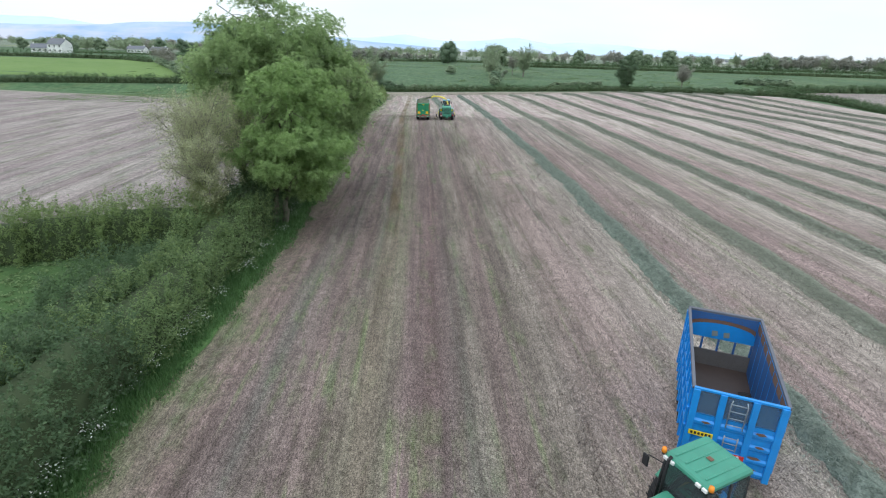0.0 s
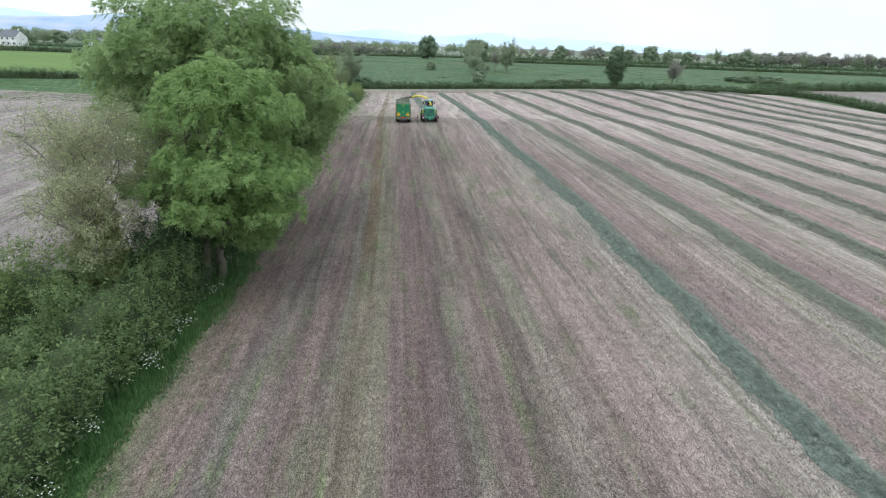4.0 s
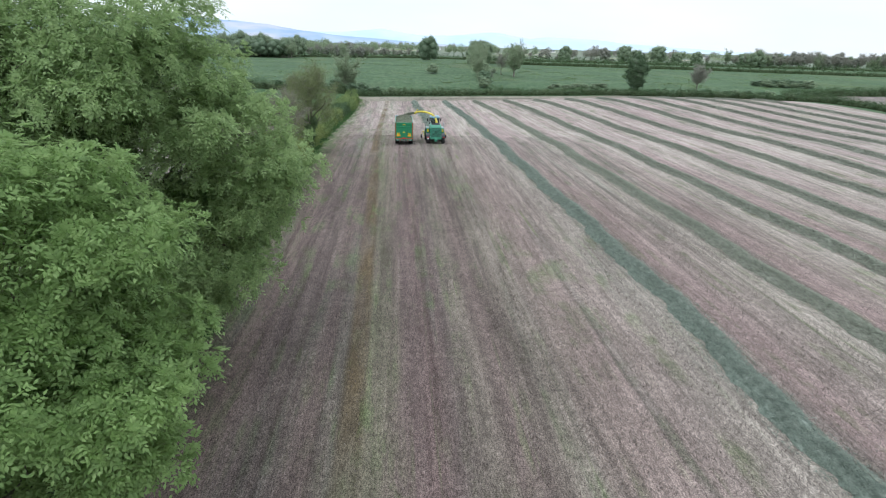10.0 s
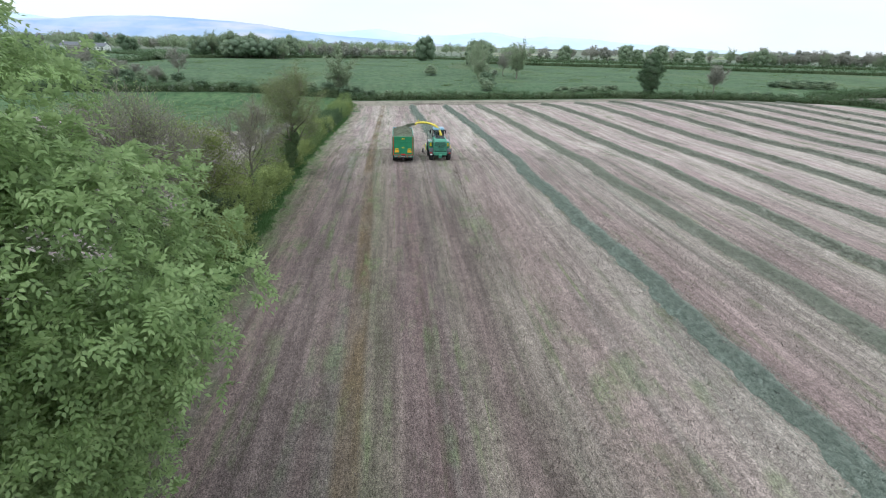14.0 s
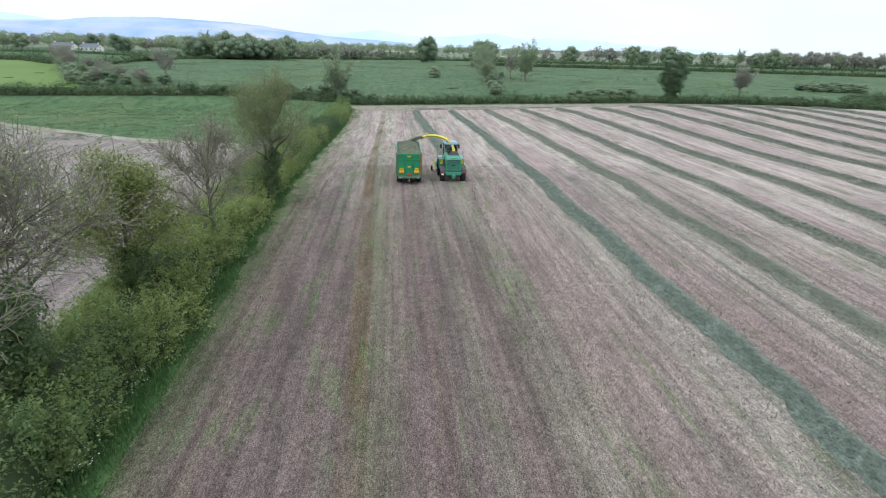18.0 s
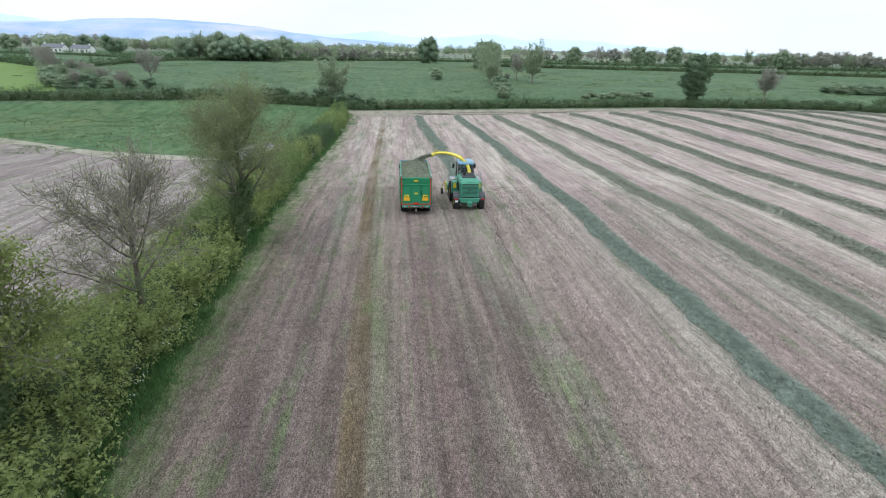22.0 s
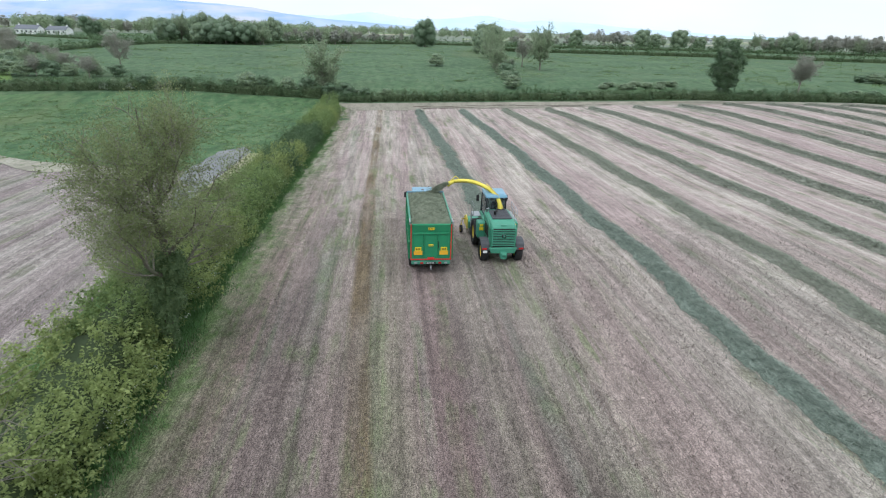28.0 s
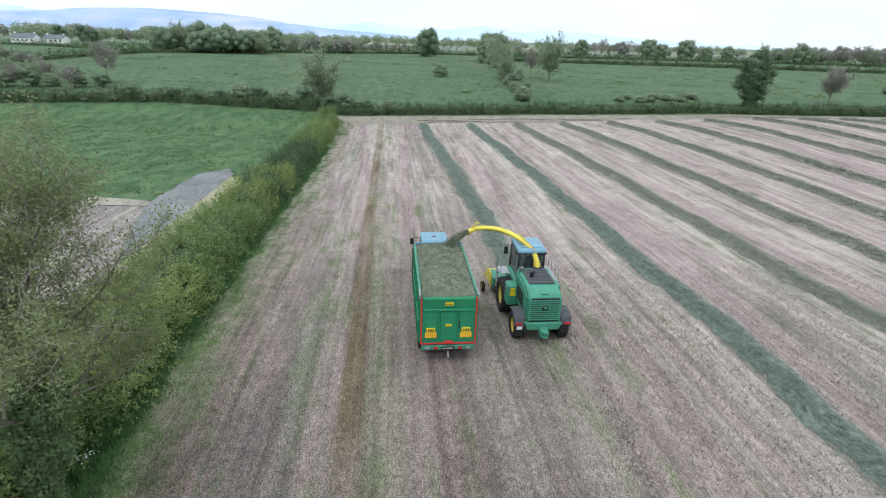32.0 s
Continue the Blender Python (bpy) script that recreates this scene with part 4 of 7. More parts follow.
hedge_line("end_hedge", [(-14, 182.5), (30, 178.8), (73, 173.5), (104, 173.5), (118, 164), (122, 140), (118, 110), (118, 40)], "low dark hedge closing the field's end", [M_HEDGE3, M_HEDGE3, M_FARHEDGE], 1.35, 1.5, 480, 0.2, 6, wild=0.3)
hedge_line("corner_hedge", [(119, 171), (140, 181), (190, 188), (260, 192)], "dark hedge behind the neighbouring mown field", [M_HEDGE3], 1.9, 1.6, 300, 0.26, 15, wild=0.35)
hedge_line("meadow_hedge", [(-16, 184.5), (-48, 190), (-95, 186), (-160, 180), (-260, 176)], "low clipped hedge behind the meadow", [M_HEDGE3, M_FARHEDGE], 1.9, 1.4, 320, 0.25, 7, wild=0.35)

# big trees on the hedge line
leafy_tree((-10.3, 22.2, 0), "leafy ash tree with pale twin trunks, fresh green crown",
           [(2.0, 0.3, 8.4, 3.3, 3.6, 3.8), (2.7, -0.4, 6.0, 2.9, 3.0, 2.6), (0.3, 0.4, 6.0, 2.6, 3.0, 2.8), (2.0, 0.8, 10.2, 2.6, 2.8, 2.2)], 3600, M_ASH, 2.6, 0.22, 11, 0.14, 2, clumps=85, size=1.25)
leafy_tree((-12.0, 32.0, 0), "tall broad ash tree, dense dark green crown over the hedge",
           [(1.6, -2.2, 5.4, 3.4, 2.8, 2.7), (-0.2, 0.3, 10.2, 6.2, 4.8, 5.8), (4.3, 0.7, 9.6, 4.1, 3.9, 4.2), (3.1, 1.0, 6.2, 3.8, 3.5, 2.9), (-3.2, 0.2, 9.8, 4.0, 4.2, 4.6), (-0.6, 0.0, 14.2, 4.8, 4.0, 3.6), (2.0, -0.8, 13.2, 4.2, 3.6, 3.6)], 9500, M_ASH2, 3.6, 0.42, 12, 0.145, 2, limbs=9, clumps=230, size=1.35)
bare_tree((-14.9, 21.0, 0), "half-bare ash with olive ivy on its trunk", 10.0, 13, 4.2, 4.6, 0.22, M_PALEBUD, 24000, 11000, limbs=14, finer=5, leafsize=0.09, tuft=0.18, ivy_r=1.3, thick=0.3, side=10, ivymat=M_OLIVE)
bare_tree((-13.6, 18.0, 0), "ivy-smothered low tree in the hedge corner", 7.4, 19, 2.8, 4.0, 0.2, M_PALEBUD, 16000, 14000, finer=5, limbs=12, leafsize=0.08, ivy_r=1.4, thick=0.28, ivymat=M_OLIVE)
bare_tree((-13.6, 26.0, 0), "slender half-bare tree beside the ash", 9.8, 18, 3.2, 3.6, 0.14, M_BUDG, 15000, 2500, leafsize=0.10, thick=0.3)
bare_tree((-13.9, 52.0, 0), "ivy-clad tree with a dense dome of bare grey twigs", 10.6, 14, 4.8, 5.2, 0.30, M_BUDG, 9000, 26000, limbs=28, leafsize=0.10, tuft=0.16, ivy_r=2.0, thick=0.26, side=12, finer=11)
bare_tree((-13.3, 60.5, 0), "small tree with fresh yellowish leaves and ivy", 9.6, 15, 3.0, 3.4, 0.16, M_YOUNG, 20000, 9000, limbs=15, leafsize=0.13, tuft=0.2, ivy_r=1.3, thick=0.3)
bare_tree((-11.9, 68.0, 0), "bare grey tree standing in the hedge", 10.0, 16, 3.6, 3.7, 0.16, M_BUD, 6000, 300, lean=(0.25, 0), limbs=17, leafsize=0.08, thick=0.36, side=11, finer=10)
bare_tree((-11.2, 81.2, 0), "budding tree with ivy-covered trunk rising from the hedge", 12.6, 23, 4.1, 4.2, 0.26, M_BUDDARK, 64000, 14000, lean=(0.7, 0), limbs=17, leafsize=0.075, tuft=0.2, ivy_r=0.8, thick=0.42, side=9, finer=5)

# grass and flowers of the verge
rng = np.random.default_rng(21)
nb = 110000
by = -19 + 169 * rng.random(nb) ** 1.25
bx = verge_x(by) + 0.25 - 2.5 * rng.random(nb) ** 0.85 + 0.5 * rng.random(nb) * (np.sin(by * 1.1) + np.sin(by * 2.9) * 0.6)
bh = rng.uniform(0.18, 0.6, nb) * np.clip((verge_x(by) - bx) / 1.0 + 0.45, 0.22, 1.15)
bz = land(bx, by) + 0.06
ba = rng.uniform(0, 2 * np.pi, nb)
bw = np.stack([np.cos(ba), np.sin(ba), 0 * ba], -1) * 0.028
bl = rng.normal(size=(nb, 3)) * 0.2 * [1, 1, 0]
p0 = np.stack([bx, by, bz], -1)
v = np.stack([p0 - bw, p0 + bw, p0 + bl * bh[:, None] + np.stack([0 * bh, 0 * bh, bh], -1)], 1).reshape(-1, 3)
tagged(part("verge_grass", mesh_from("verge_grass", v, np.arange(nb * 3).reshape(-1, 3)), M_BLADE), "tall green grass at the foot of the hedge", "grass", kind="stuff")
nf = 1000
fy = -19 + 153 * rng.random(nf)
fy += 1.0 * np.sin(fy * 0.6) + 0.8 * np.sin(fy * 2.3)
fx = verge_x(fy) - 0.45 - 1.2 * rng.random(nf) ** 0.8
fz = land(fx, fy) + rng.uniform(0.45, 0.95, nf)
m = 6
c = np.repeat(np.stack([fx, fy, fz], -1), m, 0) + rng.normal(size=(nf * m, 3)) * [0.12, 0.12, 0.06]
v, f = leaf_quads(c, np.tile([0, 0, 1.0], (nf * m, 1)) + rng.normal(size=(nf * m, 3)) * 0.2, np.full(nf * m, 0.055), rng, 0.9)
tagged(part("cow_parsley", mesh_from("cow_parsley", v, f), M_FLOWER), "white cow parsley flowering along the hedge foot", "wildflowers", kind="stuff")

# straw stubs and litter standing on the stubble
M_STRAW_NEAR = foliage("stubble_straw", (0.06, 0.048, 0.04), (0.15, 0.122, 0.105), (0.32, 0.275, 0.24), 0.25, 0.15, 0.9)
M_STRAW = foliage("pale_stubble_straw", (0.12, 0.095, 0.085), (0.24, 0.205, 0.18), (0.42, 0.37, 0.33), 0.25, 0.25, 0.9)


def stubble(name, n, x0, x1, y0, y1, size, seed, straw):
    rng = np.random.default_rng(seed)
    y = rng.uniform(y0, y1, n)
    lo = np.maximum(verge_x(y) + 0.1, x0)
    x = lo + (x1 - lo) * rng.random(n)
    k = np.sin(x * 2.1 + 1.3 * np.sin(y * 0.05)) + 0.7 * np.sin(x * 5.3 + 0.6 * np.sin(y * 0.11)) + 0.8 * np.sin(y * 0.21 + x * 0.13)
    keep = rng.random(n) < 0.6 + 0.25 * k
    keep &= rng.random(n) < np.clip((x - verge_x(y)) / 3.5, 0.15, 1) * np.where(x < 7 + np.sin(y * 0.3), 0.45, 1.0)
    keep &= y < far_edge(x) - 5
    x, y = x[keep], y[keep]
    m = len(x)
    a = rng.uniform(0, 2 * np.pi, m)
    L = size * rng.uniform(0.5, 1.3, m)
    d = np.stack([np.cos(a) * 0.7, np.sin(a) * 0.7, rng.uniform(0.3, 1.1, m)], -1) * L[:, None]
    w = np.stack([-np.sin(a), np.cos(a), 0 * a], -1) * (L * 0.2)[:, None]
    p = np.stack([x, y, land(x, y) + 0.055], -1)
    v = np.stack([p - w, p + w, p + d], 1).reshape(-1, 3)
    tagged(part(name, mesh_from(name, v, np.arange(len(v)).reshape(-1, 3)), straw), "short pale straw stubs on the mown field", "stubble", kind="stuff")


stubble("stubble_near", 260000, -10, 8, -7, 100, 0.095, 91, M_STRAW_NEAR)
stubble("stubble_lane", 220000, 7.5, 30, -7, 100, 0.11, 94, M_STRAW)

# coarse tufts and docks in the meadow and the pasture
M_TUFT = foliage("coarse_grass", (0.13, 0.195, 0.085), (0.165, 0.24, 0.10), (0.22, 0.28, 0.13), 0.1, 0.3, 0.8)


def tufts(name, n, x0, x1, y0, y1, size, seed, label):
    rng = np.random.default_rng(seed)
    q = n // 26
    cx, cy, cs = rng.uniform(x0, x1, q), rng.uniform(y0, y1, q), rng.uniform(0.4, 3.2, q)
    pick = rng.integers(0, q, n // 2)
    x = np.clip(cx[pick] + rng.normal(size=n // 2) * cs[pick] * 1.6, x0, x1)
    y = np.clip(cy[pick] + rng.normal(size=n // 2) * cs[pick], y0, y1)
    m = 5
    c = np.repeat(np.stack([x, y, land(x, y) + 0.06 + size * 0.25], -1), m, 0)
    c = c + rng.normal(size=c.shape) * size * [0.6, 0.6, 0.15]
    nr = rng.normal(size=c.shape) * 0.35 + [0, 0, 1]
    nr /= np.linalg.norm(nr, axis=1)[:, None]
    v, f = leaf_quads(c, nr, np.full(len(c), size), rng, 0.5)
    tagged(part(name, mesh_from(name, v, f), M_TUFT), label, "grass tufts", kind="stuff")


tufts("meadow_tufts", 9000, -100, -17, 120, 178, 0.26, 95, "coarse grass tufts and docks in the meadow")
tufts("pasture_tufts", 9000, -120, 220, 192, 400, 0.42, 96, "rough grass tufts on the far pasture")
tufts("paddock_tufts", 9000, -60, -15, -17, 14, 0.22, 97, "rough grass tufts in the paddock")

# ---- the distance ----
def lumps(blobs, shrink, rng):
    """The dark inner mass of a crown: one uneven ball to each blob."""
    ico = bmesh.new()
    bmesh.ops.create_icosphere(ico, subdivisions=1, radius=1.0)
    ico.verts.ensure_lookup_table()
    base = np.array([v.co for v in ico.verts])
    tri = np.array([[v.index for v in f.verts] for f in ico.faces])
    ico.free()
    vs, fs = [], []
    for k, bb in enumerate(blobs):
        wob = 1 + 0.16 * np.sin(base[:, :1] * 4 + k) * np.cos(base[:, 1:2] * 5 + k) + rng.normal(0, 0.06, (len(base), 1))
        vs.append(np.array(bb[:3]) + base * wob * np.array(bb[3:]) * shrink)
        fs.append(tri + len(base) * k)
    return np.concatenate(vs), np.concatenate(fs)


def far_tree(name, label, leaf, blobs, n, size, seed, h, dense=0.5, core=0.66, trunk_r=0.03, category="tree", inner=None):
    """A tree or bush of the distance: trunk, limbs, dense inner crown, leaves all over it."""
    rng = np.random.default_rng(seed)
    t = thing(name, (0, 0, -50), label, category)
    v, f = tubes([(branch((0, 0, -0.4), (0, 0, h * 0.55), rng, 0.05, 5), np.linspace(h * trunk_r, h * trunk_r * 0.5, 5))]
                 + [(branch((0, 0, h * 0.25), bb[:3], rng, 0.08, 5), np.linspace(h * trunk_r * 0.5, h * 0.006, 5)) for bb in blobs[::2]], 4)
    part("trunk", mesh_from("trunk", v, f, True), M_BARK, t)
    if core:
        v, f = lumps(blobs, core, rng)
        part("inner_crown", mesh_from("inner_crown", v, f, True), inner or M_INNER, t)
    co, out = crown_points(blobs, n, rng, dense, 0.2)
    nr = out + rng.normal(size=out.shape) * 0.5 + [0, 0, 0.3]
    nr /= np.linalg.norm(nr, axis=1)[:, None]
    v, f = leaf_quads(co, nr, np.full(n, size), rng, 0.85)
    c = part("crown", mesh_from("crown", v, f), leaf, t)
    c["kind"] = "stuff"
    return t


def puffs(n, w, h, low, seed, r=(0.22, 0.34)):
    """Blobs for a crown w wide and h high that begins at low * h."""
    rng = np.random.default_rng(seed)
    out = []
    for k in range(n):
        g = (k + 0.5) / n
        a = 2.4 * k + rng.uniform(-0.5, 0.5)
        z = low + (0.86 - low) * g
        wide = math.sqrt(max(0.08, 1 - (2.0 * (z - low) / (1.05 - low) - 0.85) ** 2))
        q = w * 0.27 * wide * rng.uniform(0.5, 1.15)
        rr = w * rng.uniform(*r) * (0.55 + 0.45 * wide)
        out.append((math.cos(a) * q, math.sin(a) * q, h * z, rr, rr * rng.uniform(0.85, 1.15), min(h * 0.2, rr * 0.8)))
    return out


def dome(n, w, h, low, seed):
    """Blobs for a rounded crown w wide, from low * h up to h."""
    rng = np.random.default_rng(seed)
    mid = h * (low + (1 - low) * 0.42)
    out = [(0, 0, mid, w * 0.34, w * 0.34, h * (1 - low) * 0.36)]
    for k in range(n):
        z = 1 - 1.75 * (k + 0.5) / n
        q = math.sqrt(max(0.0, 1 - z * z))
        a = 2.4 * k + rng.uniform(-0.4, 0.4)
        rr = w * rng.uniform(0.15, 0.23)
        reach = rng.uniform(0.85, 1.08)
        out.append((math.cos(a) * q * (w / 2 - rr) * reach, math.sin(a) * q * (w / 2 - rr) * reach, mid + z * h * (1 - low) * 0.36 * reach, rr, rr, rr * 0.85))
    return out


def thin_tree(name, label, leaf, w, h, n, size, seed, fork=0.28):
    """A budding tree of the distance: limbs and a haze of twigs, with small leaves."""
    rng = np.random.default_rng(seed)
    t = thing(name, (0, 0, -50), label, "tree")
    fk = np.array([0, 0, h * fork])
    v, f = tubes([(branch((0, 0, -0.4), fk, rng, 0.05, 5), np.linspace(h * 0.022, h * 0.015, 5))], 7)
    part("trunk", mesh_from("trunk", v, f, True), M_TWIG, t)
    big, fine, tips = [], [], []
    for k in range(13):
        g = k / 12
        a = 2.4 * k
        d = np.array([np.cos(a), np.sin(a), 0.5 + 1.6 * g])
        p = shoot(fk + [0, 0, h * 0.22 * g], d, (0.48 * w + 0.12 * h * g) * rng.uniform(0.85, 1.1), 8, rng, 0.1, 0.06)
        big.append((p, np.linspace(h * 0.009, 0.03, 9)))
        for j in range(20):
            i = int(rng.integers(2, 9))
            dd = p[i] - p[i - 1]
            q = shoot(p[i], side_way(dd / np.linalg.norm(dd), 0.8, rng), w * rng.uniform(0.10, 0.24), 3, rng, 0.2, 0.06)
            fine.append((q, np.linspace(0.025, 0.012, 4)))
            tips.append(q[1:])
    v, f = tubes(big, 5)
    part("branchwork", mesh_from("branchwork", v, f, True), M_TWIG, t)
    v, f = tubes(fine, 3)
    o = part("twig_growth", mesh_from("twig_growth", v, f), M_TWIG, t)
    o["kind"] = "stuff"
    pts = np.concatenate(tips)
    c = pts[rng.integers(0, len(pts), n)] + rng.normal(size=(n, 3)) * w * 0.025
    nr = rng.normal(size=(n, 3)) + [0, 0, 0.6]
    nr /= np.linalg.norm(nr, axis=1)[:, None]
    v, f = leaf_quads(c, nr, np.full(n, size), rng, 0.7)
    o = part("crown", mesh_from("crown", v, f), leaf, t)
    o["kind"] = "stuff"
    return t


def place_tree(proto, x, y, s=1.0, sz=1.0, turn=0.0, label=""):
    m = Matrix.Translation((x, y, hgt(x, y))) @ Matrix.Rotation(radians(turn), 4, "Z") @ Matrix.Diagonal((s, s, s * sz, 1))
    t = copy_thing(proto, m)
    if label:
        t["label"] = label
    return t


M_INNERTWIG = foliage("inner_twigs", (0.187, 0.194, 0.164), (0.209, 0.217, 0.182), (0.231, 0.234, 0.199), 0.4, 0.0, 0.9)
M_MAY = foliage("hawthorn_blossom", (0.10, 0.145, 0.065), (0.20, 0.235, 0.13), (0.78, 0.79, 0.72), 0.6)
M_INNER = foliage("inner_leaves", (0.144, 0.19, 0.125), (0.161, 0.207, 0.138), (0.178, 0.224, 0.15), 0.4, 0.0, 0.9)
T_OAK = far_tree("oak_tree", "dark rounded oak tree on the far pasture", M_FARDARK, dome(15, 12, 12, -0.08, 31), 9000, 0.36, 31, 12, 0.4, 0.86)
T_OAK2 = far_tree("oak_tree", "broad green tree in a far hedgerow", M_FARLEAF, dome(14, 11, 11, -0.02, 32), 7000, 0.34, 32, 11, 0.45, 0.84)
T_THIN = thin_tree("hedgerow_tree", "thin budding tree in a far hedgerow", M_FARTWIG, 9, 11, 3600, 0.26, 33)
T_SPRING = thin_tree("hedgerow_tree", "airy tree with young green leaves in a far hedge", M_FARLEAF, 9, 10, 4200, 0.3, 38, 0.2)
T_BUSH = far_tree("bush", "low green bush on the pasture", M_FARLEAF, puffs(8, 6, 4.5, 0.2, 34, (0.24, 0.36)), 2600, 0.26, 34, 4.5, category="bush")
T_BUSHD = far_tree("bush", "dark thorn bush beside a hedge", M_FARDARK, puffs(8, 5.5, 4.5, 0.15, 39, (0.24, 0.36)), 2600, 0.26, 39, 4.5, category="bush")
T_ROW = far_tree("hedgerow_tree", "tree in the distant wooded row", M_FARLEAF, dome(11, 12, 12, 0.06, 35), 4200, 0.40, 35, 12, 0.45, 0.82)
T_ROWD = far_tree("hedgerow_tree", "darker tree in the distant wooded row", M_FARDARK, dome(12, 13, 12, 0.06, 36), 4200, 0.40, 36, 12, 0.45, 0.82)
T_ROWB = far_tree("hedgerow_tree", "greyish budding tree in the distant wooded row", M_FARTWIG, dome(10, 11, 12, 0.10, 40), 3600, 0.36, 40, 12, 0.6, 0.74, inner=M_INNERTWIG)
T_IVY = far_tree("ivy_tree", "dense dark ivy-covered tree behind the field's end", M_IVY2, [(0, 0, 1.6, 1.3, 1.3, 1.8), (0.3, 0, 3.8, 2.4, 2.3, 2.0), (-0.4, 0.2, 6.2, 3.0, 2.9, 2.3), (0.5, 0, 8.4, 3.1, 3.0, 2.2), (-0.2, 0, 10.4, 2.5, 2.4, 1.9), (0.2, 0, 12.0, 1.5, 1.5, 1.3)], 17000, 0.26, 37, 12, 0.35, 0.86)
place_tree(T_IVY, 73.2, 175.8, 1.0, 0.9)
place_tree(T_OAK, 20, 390, 1.33, 1.13)
# leaning line of young trees from the field's end up to the big oak
place_tree(T_OAK2, 47, 330, 1.6, 0.84, 40)
place_tree(T_OAK2, 42, 318, 1.1, 1.0, 200)
place_tree(T_SPRING, 36, 262, 1.15, 1.1, 15)
place_tree(T_SPRING, 33, 240, 1.05, 1.05, 140)
place_tree(T_SPRING, 31, 224, 0.9, 0.9, 80)
place_tree(T_BUSH, 39, 285, 1.4, 1.1, 10)
for k in range(24):
    y = 190 + 5.6 * k
    place_tree((T_BUSH, T_BUSHD, T_BUSH)[k % 3], 28.5 + 0.135 * (y - 190) + 1.2 * math.sin(k * 2.3), y, 0.62 + 0.14 * math.sin(k * 1.7) + 0.2 * (k % 4 == 0), 0.9, k * 71)
place_tree(T_SPRING, 47.5, 236, 1.2, 1.12, 120, "airy rounded tree standing alone on the pasture")
place_tree(T_SPRING, 47.7, 236.3, 1.05, 1.0, 255, "young green tree beside another on the pasture")
place_tree(T_THIN, 44, 246, 0.9, 0.9, 20)
place_tree(T_BUSH, 14.5, 243, 1.05, 0.85)
place_tree(T_THIN, 97.2, 183, 0.86, 0.92)
place_tree(T_THIN, 97.4, 183.4, 0.75, 0.86, 90)
# bushes where the hedges meet
for k, (x, y, s) in enumerate(((-19, 186.5, 0.9), (-14.5, 184.5, 0.75), (-24, 188, 0.8), (-29, 189, 0.85), (-10.5, 184, 0.8), (-33, 189.5, 0.95), (-37.5, 190, 0.6), (-6.5, 183.5, 0.55), (-1.5, 183, 0.5), (-47, 190.5, 0.6), (-56, 190, 0.7), (-62, 189, 0.5))):
    place_tree((T_BUSHD, T_BUSHD, T_BUSH)[k % 3], x, y, s, 1.0, x * 37)
place_tree(T_SPRING, -16, 187, 1.2, 1.0, 33)
place_tree(T_SPRING, -15.2, 186.4, 0.8, 0.85, 190)
for k in range(13):
    place_tree((T_BUSHD, T_BUSHD, T_BUSH)[k % 3], 129 + 1.6 * k, 201 - 0.2 * k + 1.5 * math.sin(k * 2.1), 0.7 + 0.12 * (k % 4), 0.62, k * 77)
for k in range(9):
    place_tree(T_BUSH, 50 + 2.2 * k, 187 + 2.2 * math.sin(k * 1.9), 0.5 + 0.08 * (k % 3), 0.45, k * 63)
for k in range(9):
    place_tree((T_BUSHD, T_BUSH)[k % 2], 104 + 2.4 * k, 176.5 - 0.75 * k + math.sin(k * 1.7), 0.45 + 0.1 * (k % 3), 0.8, k * 53)
# the ragged edge beside the bright field
for k, (x, y, s) in enumerate(((-128, 258, 0.75), (-121, 250, 0.8), (-114, 239, 0.85), (-108, 230, 0.7), (-70, 211, 0.98), (-84.5, 200, 0.5))):
    place_tree(T_THIN, x, y, s, 0.9, x * 5)
for k, (x, y, s) in enumerate(((-124, 255, 0.9), (-118, 244, 0.9), (-111, 234, 1.0), (-106, 226, 1.0), (-101, 217, 1.1), (-96, 208, 1.0), (-91.6, 201, 1.0), (-86.8, 200, 0.9), (-81.6, 201, 1.0), (-77.9, 202, 0.8), (-72, 202, 0.7), (-67, 202, 0.8), (-92, 214, 0.8), (-114, 305, 1.0))):
    place_tree((T_BUSH, T_BUSH, T_BUSHD)[k % 3], x, y, s, 0.85, x * 9)
for k in range(22):
    g = k / 21
    place_tree((T_BUSH, T_THIN, T_SPRING, T_BUSH)[k % 4], -124 + 54 * g ** 1.1 + 2.5 * math.sin(k * 2.9), 254 - 50 * g + 5 * math.sin(k * 1.7), 0.6 + 0.2 * math.sin(k * 3.1) ** 2, 0.62, k * 47)
# hawthorns in blossom
T_MAY = far_tree("hawthorn_bush", "hawthorn bush white with blossom beside a hedge", M_MAY, puffs(8, 4.5, 3.2, 0.1, 45, (0.24, 0.36)), 2600, 0.17, 45, 3.2, category="bush")
for k, (x, y, s) in enumerate(((82.7, 179.5, 0.42), (85.2, 179.6, 0.36), (-8.7, 185.5, 0.55), (-25, 187.6, 0.7), (-21.5, 187.4, 0.5), (-63.7, 188.2, 0.6), (-58.5, 188.6, 0.5), (-53, 188.8, 0.42), (41.5, 252, 0.7), (37, 231, 0.6))):
    place_tree(T_MAY, x, y, s, 0.95, k * 67)
rng = np.random.default_rng(50)


def wood(n, x0, x1, y0, y1, kinds, s0, s1, z0=0.8, z1=1.1):
    for i in range(n):
        g = (i + rng.random()) / n
        y = y0 + (y1 - y0) * rng.random()
        place_tree(kinds[int(rng.integers(0, len(kinds)))], x0 + (x1 - x0) * g, y, rng.uniform(s0, s1), rng.uniform(z0, z1), 360 * rng.random())


